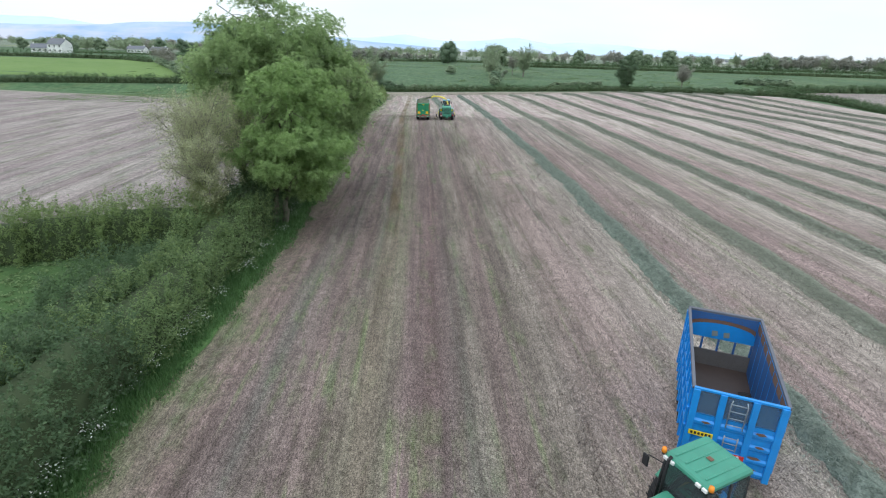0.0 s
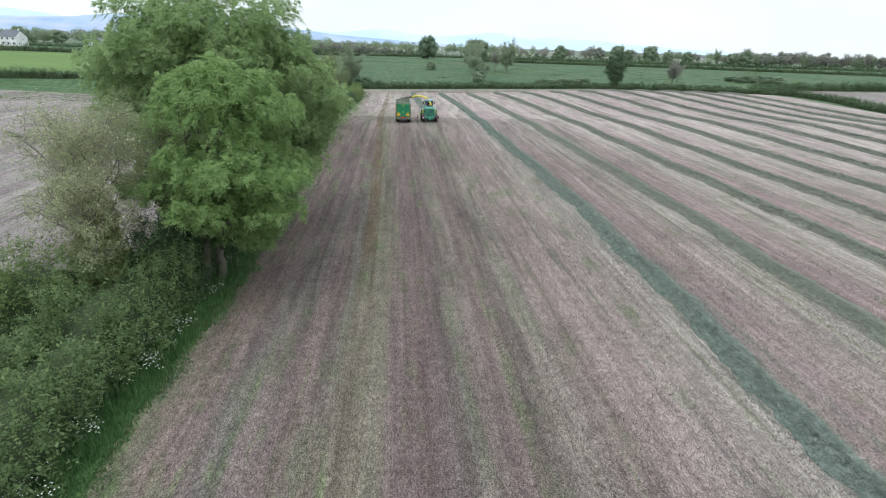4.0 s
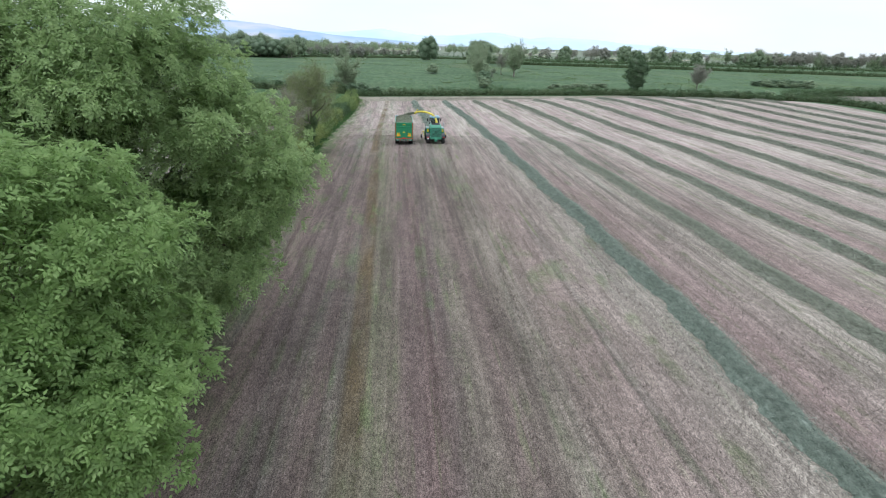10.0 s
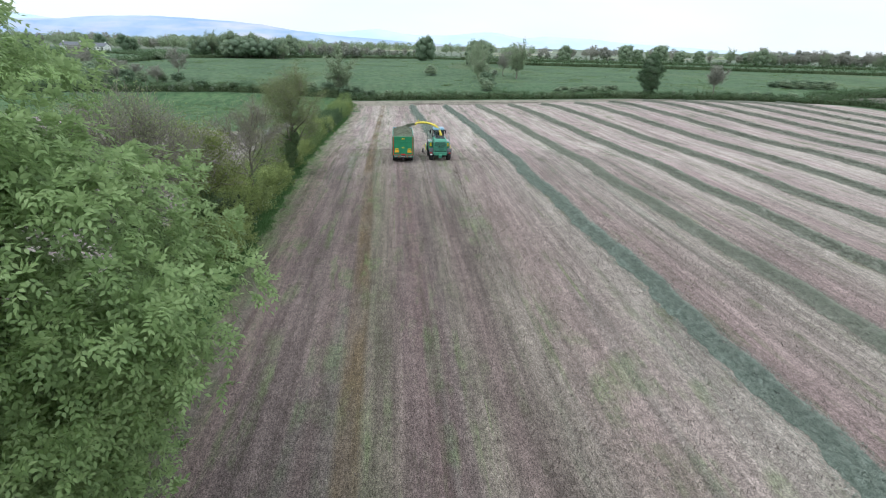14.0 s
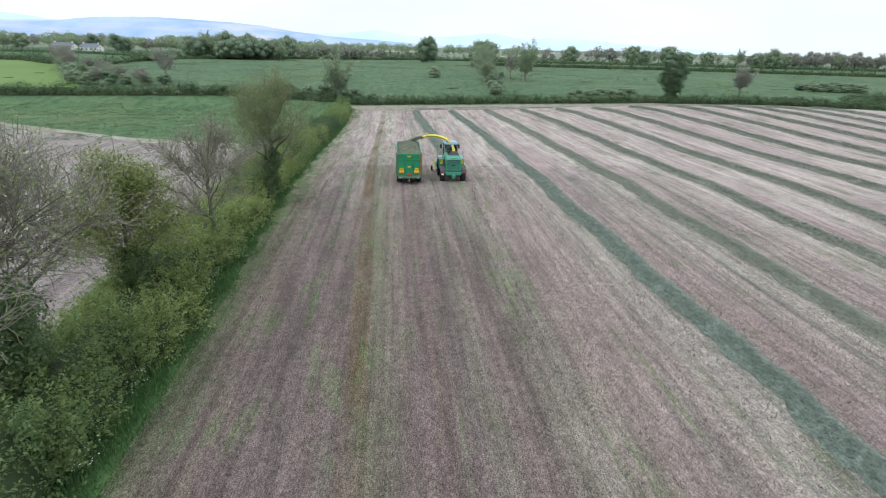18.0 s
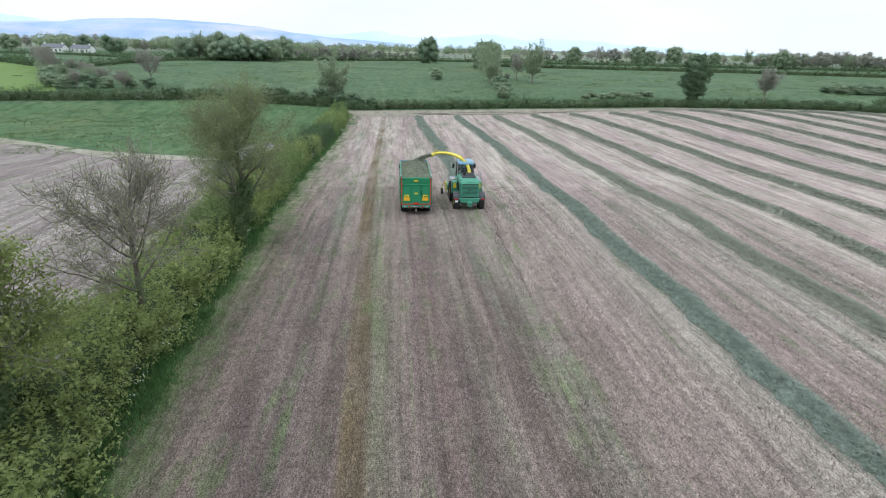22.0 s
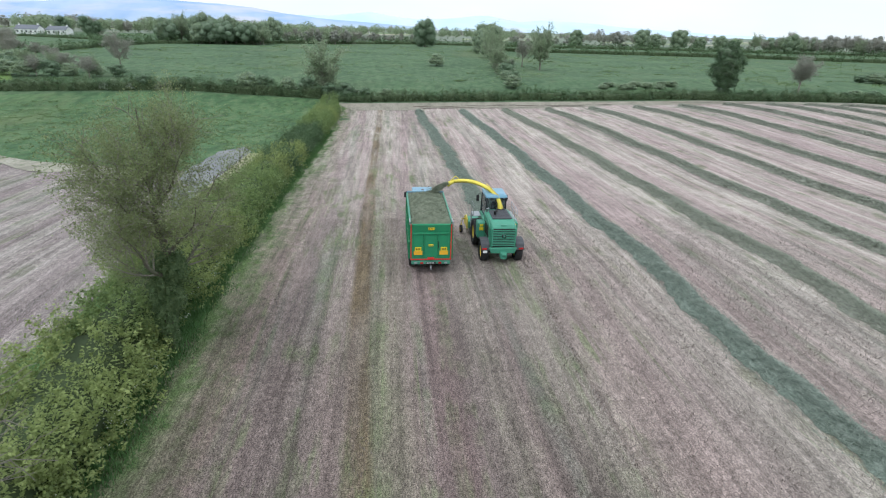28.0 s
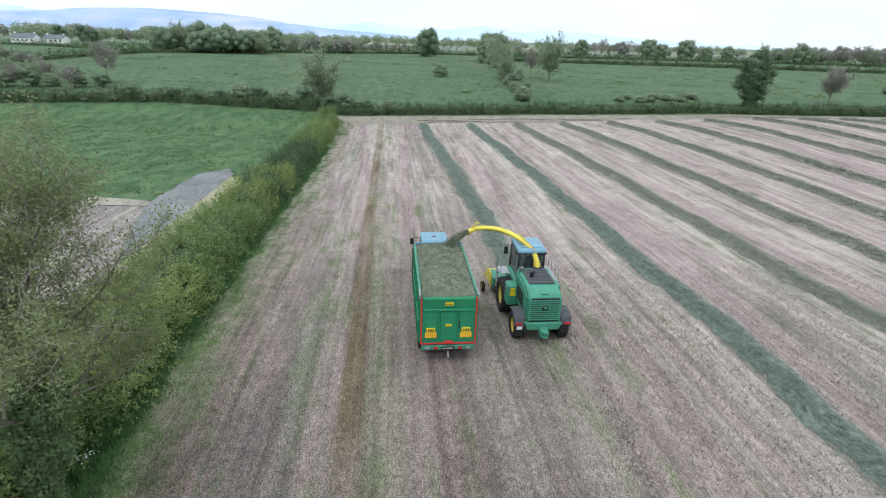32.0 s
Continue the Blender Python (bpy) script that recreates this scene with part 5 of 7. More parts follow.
# wooded rows: thick in the west, thin in the middle, a brownish wood to the east
wood(26, -118, -62, 345, 385, (T_SPRING, T_SPRING, T_ROWD, T_OAK2), 0.9, 1.3)
wood(16, -112, -64, 352, 388, (T_SPRING, T_ROW), 0.95, 1.3)
wood(26, -66, -20, 390, 420, (T_SPRING, T_ROWB, T_THIN, T_THIN), 0.5, 0.85)
wood(20, -30, 20, 425, 450, (T_ROWB, T_SPRING, T_THIN, T_THIN), 0.4, 0.68)
wood(12, -330, -262, 450, 490, (T_ROW, T_SPRING, T_ROW), 0.8, 1.15)
wood(7, 95, 150, 500, 540, (T_ROWB, T_THIN, T_SPRING), 0.45, 0.75)
wood(12, 140, 235, 505, 545, (T_ROWB, T_THIN, T_THIN), 0.7, 1.15)
wood(8, 225, 330, 500, 560, (T_SPRING, T_ROWB, T_THIN), 0.6, 1.05)
wood(40, 95, 330, 500, 545, (T_ROWB, T_SPRING), 0.3, 0.5, 0.6, 0.9)
wood(30, 286, 440, 440, 500, (T_ROWB, T_ROWB, T_ROW), 0.95, 1.25)
wood(44, 280, 440, 432, 480, (T_THIN, T_THIN, T_SPRING), 0.95, 1.3)
wood(20, 440, 600, 440, 520, (T_ROWB, T_THIN), 1.0, 1.3)
for x, y, s in ((193, 480, 1.4), (205, 484, 1.1), (222, 478, 1.45), (240, 480, 1.0), (143, 486, 1.25), (262, 488, 1.1)):
    place_tree(T_OAK2, x, y, s, 1.05, x)
place_tree(T_BUSHD, -222, 474, 1.8, 1.5)
place_tree(T_BUSHD, -189, 438, 1.7, 1.6)
place_tree(T_BUSHD, -184, 440, 1.4, 1.5, 90)


def far_wood(stands, material, label, seed):
    """The woods and hedgerow trees of the far plain, joined: (count, x0, x1, y0, y1, height)."""
    rng = np.random.default_rng(seed)
    vs = []
    for n, x0, x1, y0, y1, h in stands:
        for i in range(n):
            x, y = x0 + (x1 - x0) * (i + rng.random()) / n, rng.uniform(y0, y1)
            hh, w = h * rng.uniform(0.7, 1.15), h * rng.uniform(0.35, 0.6)
            m = 360
            d = rng.normal(size=(m, 3))
            d /= np.linalg.norm(d, axis=1)[:, None]
            lump = 1 + 0.22 * np.sin(d[:, 0] * 5 + i) * np.cos(d[:, 2] * 6 + 2 * i)
            c = np.array([x, y, hgt(x, y) + hh * 0.54]) + d * np.array([w, w, hh * 0.46]) * (lump * rng.random(m) ** 0.25)[:, None]
            nr = d + rng.normal(size=(m, 3)) * 0.5 + [0, 0, 0.4]
            nr /= np.linalg.norm(nr, axis=1)[:, None]
            v, f = leaf_quads(c, nr, np.full(m, h * 0.11), rng, 0.8)
            vs.append(np.asarray(v))
    v = np.concatenate(vs)
    tagged(part("far_woodland", mesh_from("far_woodland", v, np.arange(len(v)).reshape(-1, 4)), material), label, "woodland", kind="stuff")


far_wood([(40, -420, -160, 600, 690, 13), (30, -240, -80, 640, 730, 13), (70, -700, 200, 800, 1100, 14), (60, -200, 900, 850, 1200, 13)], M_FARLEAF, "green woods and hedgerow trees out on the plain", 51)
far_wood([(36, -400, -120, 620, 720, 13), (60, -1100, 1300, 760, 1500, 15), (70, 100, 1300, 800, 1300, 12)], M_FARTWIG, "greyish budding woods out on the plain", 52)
DARK = [M_HEDGE3]
hedge_line("far_hedge", [(-250, 396), (-205, 402), (-154, 372), (-129, 338)], "low hedge below the bungalows", DARK, 1.2, 1.5, 45, 0.5, 18, wild=0.3)
hedge_line("far_hedge", [(-129, 338), (-109, 334), (-74, 374), (16, 441), (103, 443), (219, 450), (381, 437), (560, 420)], "distant dark hedge across the pasture", DARK, 2.0, 1.8, 22, 0.85, 8, wild=0.35)
hedge_line("far_hedge", [(50, 352), (78, 345), (160, 336), (267, 314), (420, 290)], "dark clipped hedge between two pastures", DARK, 2.1, 1.6, 26, 0.8, 9, wild=0.15)
hedge_line("far_hedge", [(-133, 264), (-157, 287), (-172, 291), (-300, 300)], "dark clipped hedge behind a bright green field", DARK, 2.2, 1.5, 40, 0.6, 10, wild=0.2)
hedge_line("far_hedge", [(-117, 252), (-116, 272), (-115.6, 300), (-109, 334)], "low hedge climbing the far pasture", DARK, 1.5, 1.2, 40, 0.6, 12, wild=0.3)
sheet("field_far", 12, 8, lambda u, v: (-205 + 75 * u, 470 + 85 * v), M_MEADOW, 0.3, "green field between the distant woods", "field")

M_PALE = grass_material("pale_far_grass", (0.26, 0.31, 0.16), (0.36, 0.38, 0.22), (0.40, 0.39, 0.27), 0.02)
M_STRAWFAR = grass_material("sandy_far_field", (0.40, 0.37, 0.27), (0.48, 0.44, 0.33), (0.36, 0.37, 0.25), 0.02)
# far plain in pale tones, distance haze put into the colour
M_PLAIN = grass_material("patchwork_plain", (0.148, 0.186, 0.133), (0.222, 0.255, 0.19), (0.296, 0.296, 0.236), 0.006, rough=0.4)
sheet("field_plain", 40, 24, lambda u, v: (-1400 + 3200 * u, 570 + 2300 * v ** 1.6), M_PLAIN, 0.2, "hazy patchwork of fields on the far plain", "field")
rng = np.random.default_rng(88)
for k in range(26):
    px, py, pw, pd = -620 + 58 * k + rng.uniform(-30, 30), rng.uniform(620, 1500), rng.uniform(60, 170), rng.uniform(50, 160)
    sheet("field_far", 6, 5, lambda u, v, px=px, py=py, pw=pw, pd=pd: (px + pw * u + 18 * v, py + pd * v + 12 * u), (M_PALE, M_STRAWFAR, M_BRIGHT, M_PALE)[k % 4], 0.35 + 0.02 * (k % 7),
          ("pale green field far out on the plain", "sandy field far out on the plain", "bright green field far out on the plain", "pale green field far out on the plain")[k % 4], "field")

# hills on the horizon, distance haze painted into their colour
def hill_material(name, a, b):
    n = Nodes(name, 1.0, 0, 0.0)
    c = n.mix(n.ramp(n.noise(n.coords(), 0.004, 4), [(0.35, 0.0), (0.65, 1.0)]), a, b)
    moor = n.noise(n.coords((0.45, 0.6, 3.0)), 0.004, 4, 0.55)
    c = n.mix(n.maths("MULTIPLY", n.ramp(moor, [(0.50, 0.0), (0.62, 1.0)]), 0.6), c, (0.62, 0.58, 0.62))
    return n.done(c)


def ridge(y, x0, x1, tops, material, seed, label):
    rng = np.random.default_rng(seed)
    n = 140
    x = np.linspace(x0, x1, n)
    top = np.interp(x, [t[0] for t in tops], [t[1] for t in tops])
    ph = rng.uniform(0, 6, 5)
    top = top + sum(2.0 / (k + 1) * np.sin(x * 0.006 * (k + 1) ** 1.4 + ph[k]) for k in range(5)) * np.clip(top / 60, 0.2, 1)
    rows = []
    for k, d in enumerate((0.0, 0.35, 0.7, 1.0)):
        rows.append(np.stack([x, np.full(n, y + 300 * d), -30 + (top + 30) * np.sin(d * np.pi / 2)], -1))
    co = np.concatenate(rows)
    i = np.arange(4 * n).reshape(4, n)
    f = np.stack([i[:-1, :-1], i[:-1, 1:], i[1:, 1:], i[1:, :-1]], -1).reshape(-1, 4)
    ob = part("backdrop_hills", mesh_from("backdrop_hills", co, f, True), material)
    tagged(ob, label, "hills", kind="structure")


M_HILL = hill_material("haze_blue_hills", (0.31, 0.42, 0.60), (0.44, 0.52, 0.63))
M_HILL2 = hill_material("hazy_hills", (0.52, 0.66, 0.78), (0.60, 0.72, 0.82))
ridge(3300, -4000, 300, [(-4000, 60), (-2300, 76), (-2100, 80), (-1950, 88), (-1790, 106), (-1530, 117), (-1210, 107), (-1010, 97), (-815, 88), (-616, 58), (-344, 32), (0, 14), (300, 0)], M_HILL, 61, "moorland hills on the horizon, blue with painted haze")
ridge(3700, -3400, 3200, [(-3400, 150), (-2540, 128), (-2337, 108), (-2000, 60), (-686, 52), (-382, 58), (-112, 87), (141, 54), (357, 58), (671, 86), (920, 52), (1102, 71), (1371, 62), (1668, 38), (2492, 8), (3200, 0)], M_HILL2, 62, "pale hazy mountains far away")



# houses
M_WALL = plain("white_render", (0.86, 0.85, 0.82), 0.85, wear=0.12, scale=0.5)
M_SLATE = plain("slate_roof", (0.16, 0.17, 0.19), 0.8, wear=0.2, scale=0.8)
M_PANE = plain("dark_pane", (0.03, 0.035, 0.04), 0.15, wear=0.0, spec=0.6)


def box(x0, y0, z0, x1, y1, z1, bevel=0.0, seg=1):
    bm = bmesh.new()
    bmesh.ops.create_cube(bm, size=1, matrix=Matrix.Translation(((x0 + x1) / 2, (y0 + y1) / 2, (z0 + z1) / 2)) @ Matrix.Diagonal((x1 - x0, y1 - y0, z1 - z0, 1)))
    if bevel:
        bmesh.ops.bevel(bm, geom=bm.edges[:], offset=bevel, segments=seg, affect="EDGES", profile=0.6)
    return bm


def poly(coords, axis, a, b, bevel=0.0):
    """A flat outline pushed from a to b along an axis: 'x' takes (y, z), 'y' takes (x, z), 'z' takes (x, y)."""
    put = {"x": lambda p, k: (k, p[0], p[1]), "y": lambda p, k: (p[0], k, p[1]), "z": lambda p, k: (p[0], p[1], k)}[axis]
    bm = bmesh.new()
    n = len(coords)
    va = [bm.verts.new(put(p, a)) for p in coords]
    vb = [bm.verts.new(put(p, b)) for p in coords]
    bm.faces.new(va)
    bm.faces.new(vb)
    for i in range(n):
        bm.faces.new((va[i], va[(i + 1) % n], vb[(i + 1) % n], vb[i]))
    bmesh.ops.recalc_face_normals(bm, faces=bm.faces[:])
    if bevel:
        bmesh.ops.bevel(bm, geom=bm.edges[:], offset=bevel, segments=1, affect="EDGES", profile=0.6)
    return bm


def house(x, y, turn, L, W, H, R, label, windows=3, floors=1):
    h = thing("house", (x, y, hgt(x, y)), label, "house", turn=turn)
    part("wall", poly([(-W / 2, -0.5), (W / 2, -0.5), (W / 2, H), (0, H + R - 0.15), (-W / 2, H)], "x", -L / 2, L / 2), M_WALL, h)
    for s in (-1, 1):
        bm = poly([(0, H + R + 0.12), (s * (W / 2 + 0.4), H - 0.2), (s * (W / 2 + 0.4), H - 0.05), (0, H + R + 0.3)], "x", -L / 2 - 0.3, L / 2 + 0.3)
        part("roof", bm, M_SLATE, h)
    for s in (-0.42, 0.42):
        part("chimney", box(s * L - 0.4, -0.35, H + R - 0.5, s * L + 0.4, 0.35, H + R + 1.1), M_WALL, h)
    for fl in range(floors):
        for k in range(windows):
            wx = -L / 2 + L * (k + 0.5) / windows
            wd = part("window", box(wx - 0.65, -W / 2 - 0.06, 1.0 + 2.7 * fl, wx + 0.65, -W / 2 + 0.02, 2.3 + 2.7 * fl), M_WALL, h)
            part("pane", box(wx - 0.52, -W / 2 - 0.09, 1.1 + 2.7 * fl, wx + 0.52, -W / 2 - 0.03, 2.2 + 2.7 * fl), M_PANE, wd)
    return h


house(-243, 372, -10, 11, 9, 5.6, 3.4, "white two-storey farmhouse with a slate roof", 3, 2)
house(-262, 385, 15, 14, 7, 3.0, 2.4, "low white farm cottage with a slate roof", 4)
house(-231.5, 452, -4, 14, 7, 3.2, 2.1, "white bungalow with a slate roof among trees", 5)
house(-215.5, 456, -8, 13, 7, 3.0, 1.9, "second white bungalow with a slate roof", 4)
for k in range(26):
    hx_ = -260 + 44 * k + 19 * math.sin(k * 5.1)
    house(hx_, 1500 + 330 * math.sin(k * 2.3), 40 * math.sin(k * 3.7), 11 + 3 * math.sin(k * 1.3), 8, 4.6 + 0.8 * math.sin(k * 4.1), 2.8, "pale house of the distant town", 3, 1)

# ---- machines ----
M_GREEN = plain("trailer_green_paint", (0.03, 0.262, 0.119), 0.38, wear=0.22)
M_HGREEN = plain("harvester_green_paint", (0.07, 0.287, 0.186), 0.4, wear=0.3)
M_ROOFGREEN = plain("faded_roof_green", (0.06, 0.27, 0.18), 0.45, wear=0.3)
M_BLUE = plain("blue_paint", (0.025, 0.265, 0.69), 0.38, wear=0.2)
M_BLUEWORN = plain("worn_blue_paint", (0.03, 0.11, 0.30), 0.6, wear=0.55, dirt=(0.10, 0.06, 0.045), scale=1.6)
M_DKBLUE = plain("dark_blue_paint", (0.02, 0.05, 0.16), 0.4, wear=0.2)
M_PALEROOF = plain("pale_blue_cab_roof", (0.17, 0.33, 0.43), 0.3, wear=0.15)
M_YELLOW = plain("spout_yellow_paint", (0.82, 0.67, 0.09), 0.4, wear=0.15, dirt=(0.35, 0.3, 0.1))
M_RIM = plain("rim_yellow_paint", (0.66, 0.50, 0.06), 0.45, wear=0.3)
M_RUBBER = plain("tyre_rubber", (0.022, 0.022, 0.023), 0.85, wear=0.35, dirt=(0.12, 0.1, 0.08))
M_BLACK = plain("black_plastic", (0.02, 0.02, 0.022), 0.6, wear=0.2)
M_GREY = plain("grey_mudguard", (0.075, 0.078, 0.085), 0.6, wear=0.25)
M_STEEL = plain("galvanised_steel", (0.42, 0.43, 0.44), 0.45, 0.6, wear=0.3)
M_DKRAIL = plain("worn_dark_rail", (0.13, 0.14, 0.17), 0.6, 0.2, wear=0.5, dirt=(0.2, 0.17, 0.15))
M_RUST = plain("rusty_steel", (0.16, 0.09, 0.06), 0.85, wear=0.5, dirt=(0.24, 0.15, 0.1))
M_FLOOR = plain("dark_trailer_floor", (0.05, 0.035, 0.03), 0.5, wear=0.35, dirt=(0.12, 0.09, 0.07))
M_GRIME = plain("grimy_grey_steel", (0.15, 0.14, 0.13), 0.7, 0.1, wear=0.5, dirt=(0.09, 0.07, 0.055), scale=1.5)
M_RED = plain("red_reflective_tape", (0.62, 0.035, 0.03), 0.4, wear=0.1)
M_ORANGE = plain("orange_marker_board", (0.85, 0.47, 0.03), 0.4, wear=0.05)
M_YBOARD = plain("yellow_marker_board", (0.82, 0.62, 0.02), 0.4, wear=0.05)
M_WHITE = plain("white_plate", (0.75, 0.75, 0.72), 0.5, wear=0.1)
M_LAMPRED = plain("red_lamp_lens", (0.5, 0.02, 0.02), 0.2, wear=0.05)
M_AMBER = plain("amber_beacon_lens", (0.85, 0.28, 0.02), 0.2, wear=0.0)
M_FADED = plain("faded_transfer", (0.22, 0.26, 0.24), 0.7, wear=0.4)
M_SEAT = plain("dark_seat_cloth", (0.03, 0.03, 0.035), 0.9)


def glass_material():
    n = Nodes("tinted_cab_glass", 0.05, 0, 0.5)
    n.b.inputs["Transmission Weight"].default_value = 0.9
    n.b.inputs["IOR"].default_value = 1.1
    return n.done((0.35, 0.42, 0.42))


def mesh_panel_material():
    n = Nodes("fine_wire_mesh", 0.6, 0.3, 0.3)
    n.b.inputs["Alpha"].default_value = 0.55
    v = n.coords()
    return n.done(n.mix(n.noise(v, 30, 2), (0.07, 0.15, 0.25), (0.12, 0.22, 0.34)))


M_GLASS = glass_material()
M_MESH = mesh_panel_material()


def pipe(points, r, sides=8, taper=None):
    pts = np.asarray(points, float)
    v, f = tubes([(pts, np.full(len(pts), r) if taper is None else np.asarray(taper, float))], sides)
    me = mesh_from("pipe", v, f, sides > 4)
    bm = bmesh.new()
    bm.from_mesh(me)
    bpy.data.meshes.remove(me)
    bmesh.ops.holes_fill(bm, edges=[e for e in bm.edges if e.is_boundary])
    return bm


def lathe_x(profile, seg):
    """Turns a profile of (x, radius) about the x axis."""
    prof = np.asarray(profile, float)
    a = np.linspace(0, 2 * np.pi, seg, endpoint=False)
    v = np.stack([np.repeat(prof[:, 0:1], seg, 1), prof[:, 1:2] * np.cos(a), prof[:, 1:2] * np.sin(a)], -1).reshape(-1, 3)
    i = np.arange(len(prof) * seg).reshape(len(prof), seg)
    j = np.roll(i, -1, 1)
    f = np.stack([i[:-1], j[:-1], j[1:], i[1:]], -1).reshape(-1, 4)
    return v, f


WHEELS = {}


def wheel(parent, x, y, r, w, rim=None, side=1):
    """A lugged tyre with its rim; side: which way the outer face looks."""
    key = (r, w)
    if key not in WHEELS:
        h = w / 2
        prof = [(-h * 0.7, r * 0.56), (-h * 0.95, r * 0.66), (-h, r * 0.82), (-h * 0.86, r * 0.93), (-h * 0.3, r * 0.965), (h * 0.3, r * 0.965), (h * 0.86, r * 0.93), (h, r * 0.82), (h * 0.95, r * 0.66), (h * 0.7, r * 0.56)]
        v, f = lathe_x(prof, 36)
        vs, fs, base = [v], [f], len(v)
        n = 20
        for k in range(n):
            for s in (-1, 1):
                a0 = 2 * np.pi * (k + (0.5 if s > 0 else 0)) / n
                q = []
                for u, da in ((0.02, 0.0), (0.98, 0.16)):
                    for rr in (0.95, 1.0 if u < 0.5 else 0.965):
                        for ww in (-0.035, 0.035):
                            a = a0 + da + ww
                            q.append((s * h * u, r * rr * np.cos(a), r * rr * np.sin(a)))
                vs.append(np.array(q))
                c = base
                fs.append(np.array([[c + 2, c + 3, c + 7, c + 6], [c, c + 2, c + 6, c + 4], [c + 1, c + 5, c + 7, c + 3], [c + 4, c + 6, c + 7, c + 5], [c, c + 1, c + 3, c + 2]]))
                base += 8
        tyre = mesh_from("tyre", np.concatenate(vs), np.concatenate(fs), False)
        tyre.materials.append(M_RUBBER)
        v, f = lathe_x([(h * 0.75, r * 0.60), (h * 0.62, r * 0.52), (h * 0.1, r * 0.46), (h * 0.05, r * 0.2), (h * 0.3, r * 0.17), (h * 0.32, 0.001)], 24)
        v2, f2 = lathe_x([(-h * 0.75, r * 0.60), (-h * 0.5, r * 0.5), (-h * 0.2, 0.001)], 24)
        WHEELS[key] = (tyre, np.concatenate([v, v2]), np.concatenate([f, f2 + len(v)]))
    tyre, rv, rf = WHEELS[key]
    wh = part("wheel", tyre, None, parent)
    wh.matrix_local = pose(x, y, r, 0, 0, 0 if side > 0 else 180)
    part("rim", mesh_from("rim", rv, rf, True), rim or M_RIM, wh)
    return wh


def bar_plate(parent, name, x0, x1, y, z0, z1, mat, bars=None, n=5):
    """A plate on a rear face with dark bars for writing."""
    p = part(name, box(x0, y - 0.03, z0, x1, y, z1, 0.004), mat, parent)
    if bars:
        step = (x1 - x0) * 0.8 / n
        for k in range(n):
            a = x0 + (x1 - x0) * 0.1 + k * step
            part("lettering_bar", box(a, y - 0.036, z0 + (z1 - z0) * 0.28, a + step * 0.65, y - 0.028, z0 + (z1 - z0) * 0.72), bars, p)
    return p


def heap(x0, x1, y0, y1, z_edge, z_top, seed):
    rng = np.random.default_rng(seed)
    nx, ny = 40, 80
    U, V = np.meshgrid(np.linspace(0, 1, nx), np.linspace(0, 1, ny))
    X, Y = x0 + (x1 - x0) * U, y0 + (y1 - y0) * V
    shape = (np.sin(np.pi * np.clip(U, 0, 1)) ** 0.6) * (np.sin(np.pi * np.clip(V * 0.84 + 0.14, 0, 1)) ** 0.5)
    Z = z_edge + (z_top - z_edge) * shape * (0.85 + 0.3 * np.exp(-((V - 0.62) ** 2) / 0.05)) + rng.normal(0, 0.025, X.shape)
    Z[0] = Z[-1] = z_edge - 0.12
    i = np.arange(X.size).reshape(X.shape)
    f = np.stack([i[:-1, :-1], i[:-1, 1:], i[1:, 1:], i[1:, :-1]], -1).reshape(-1, 4)
    return np.stack([X, Y, Z], -1).reshape(-1, 3), f, X, Y, Z


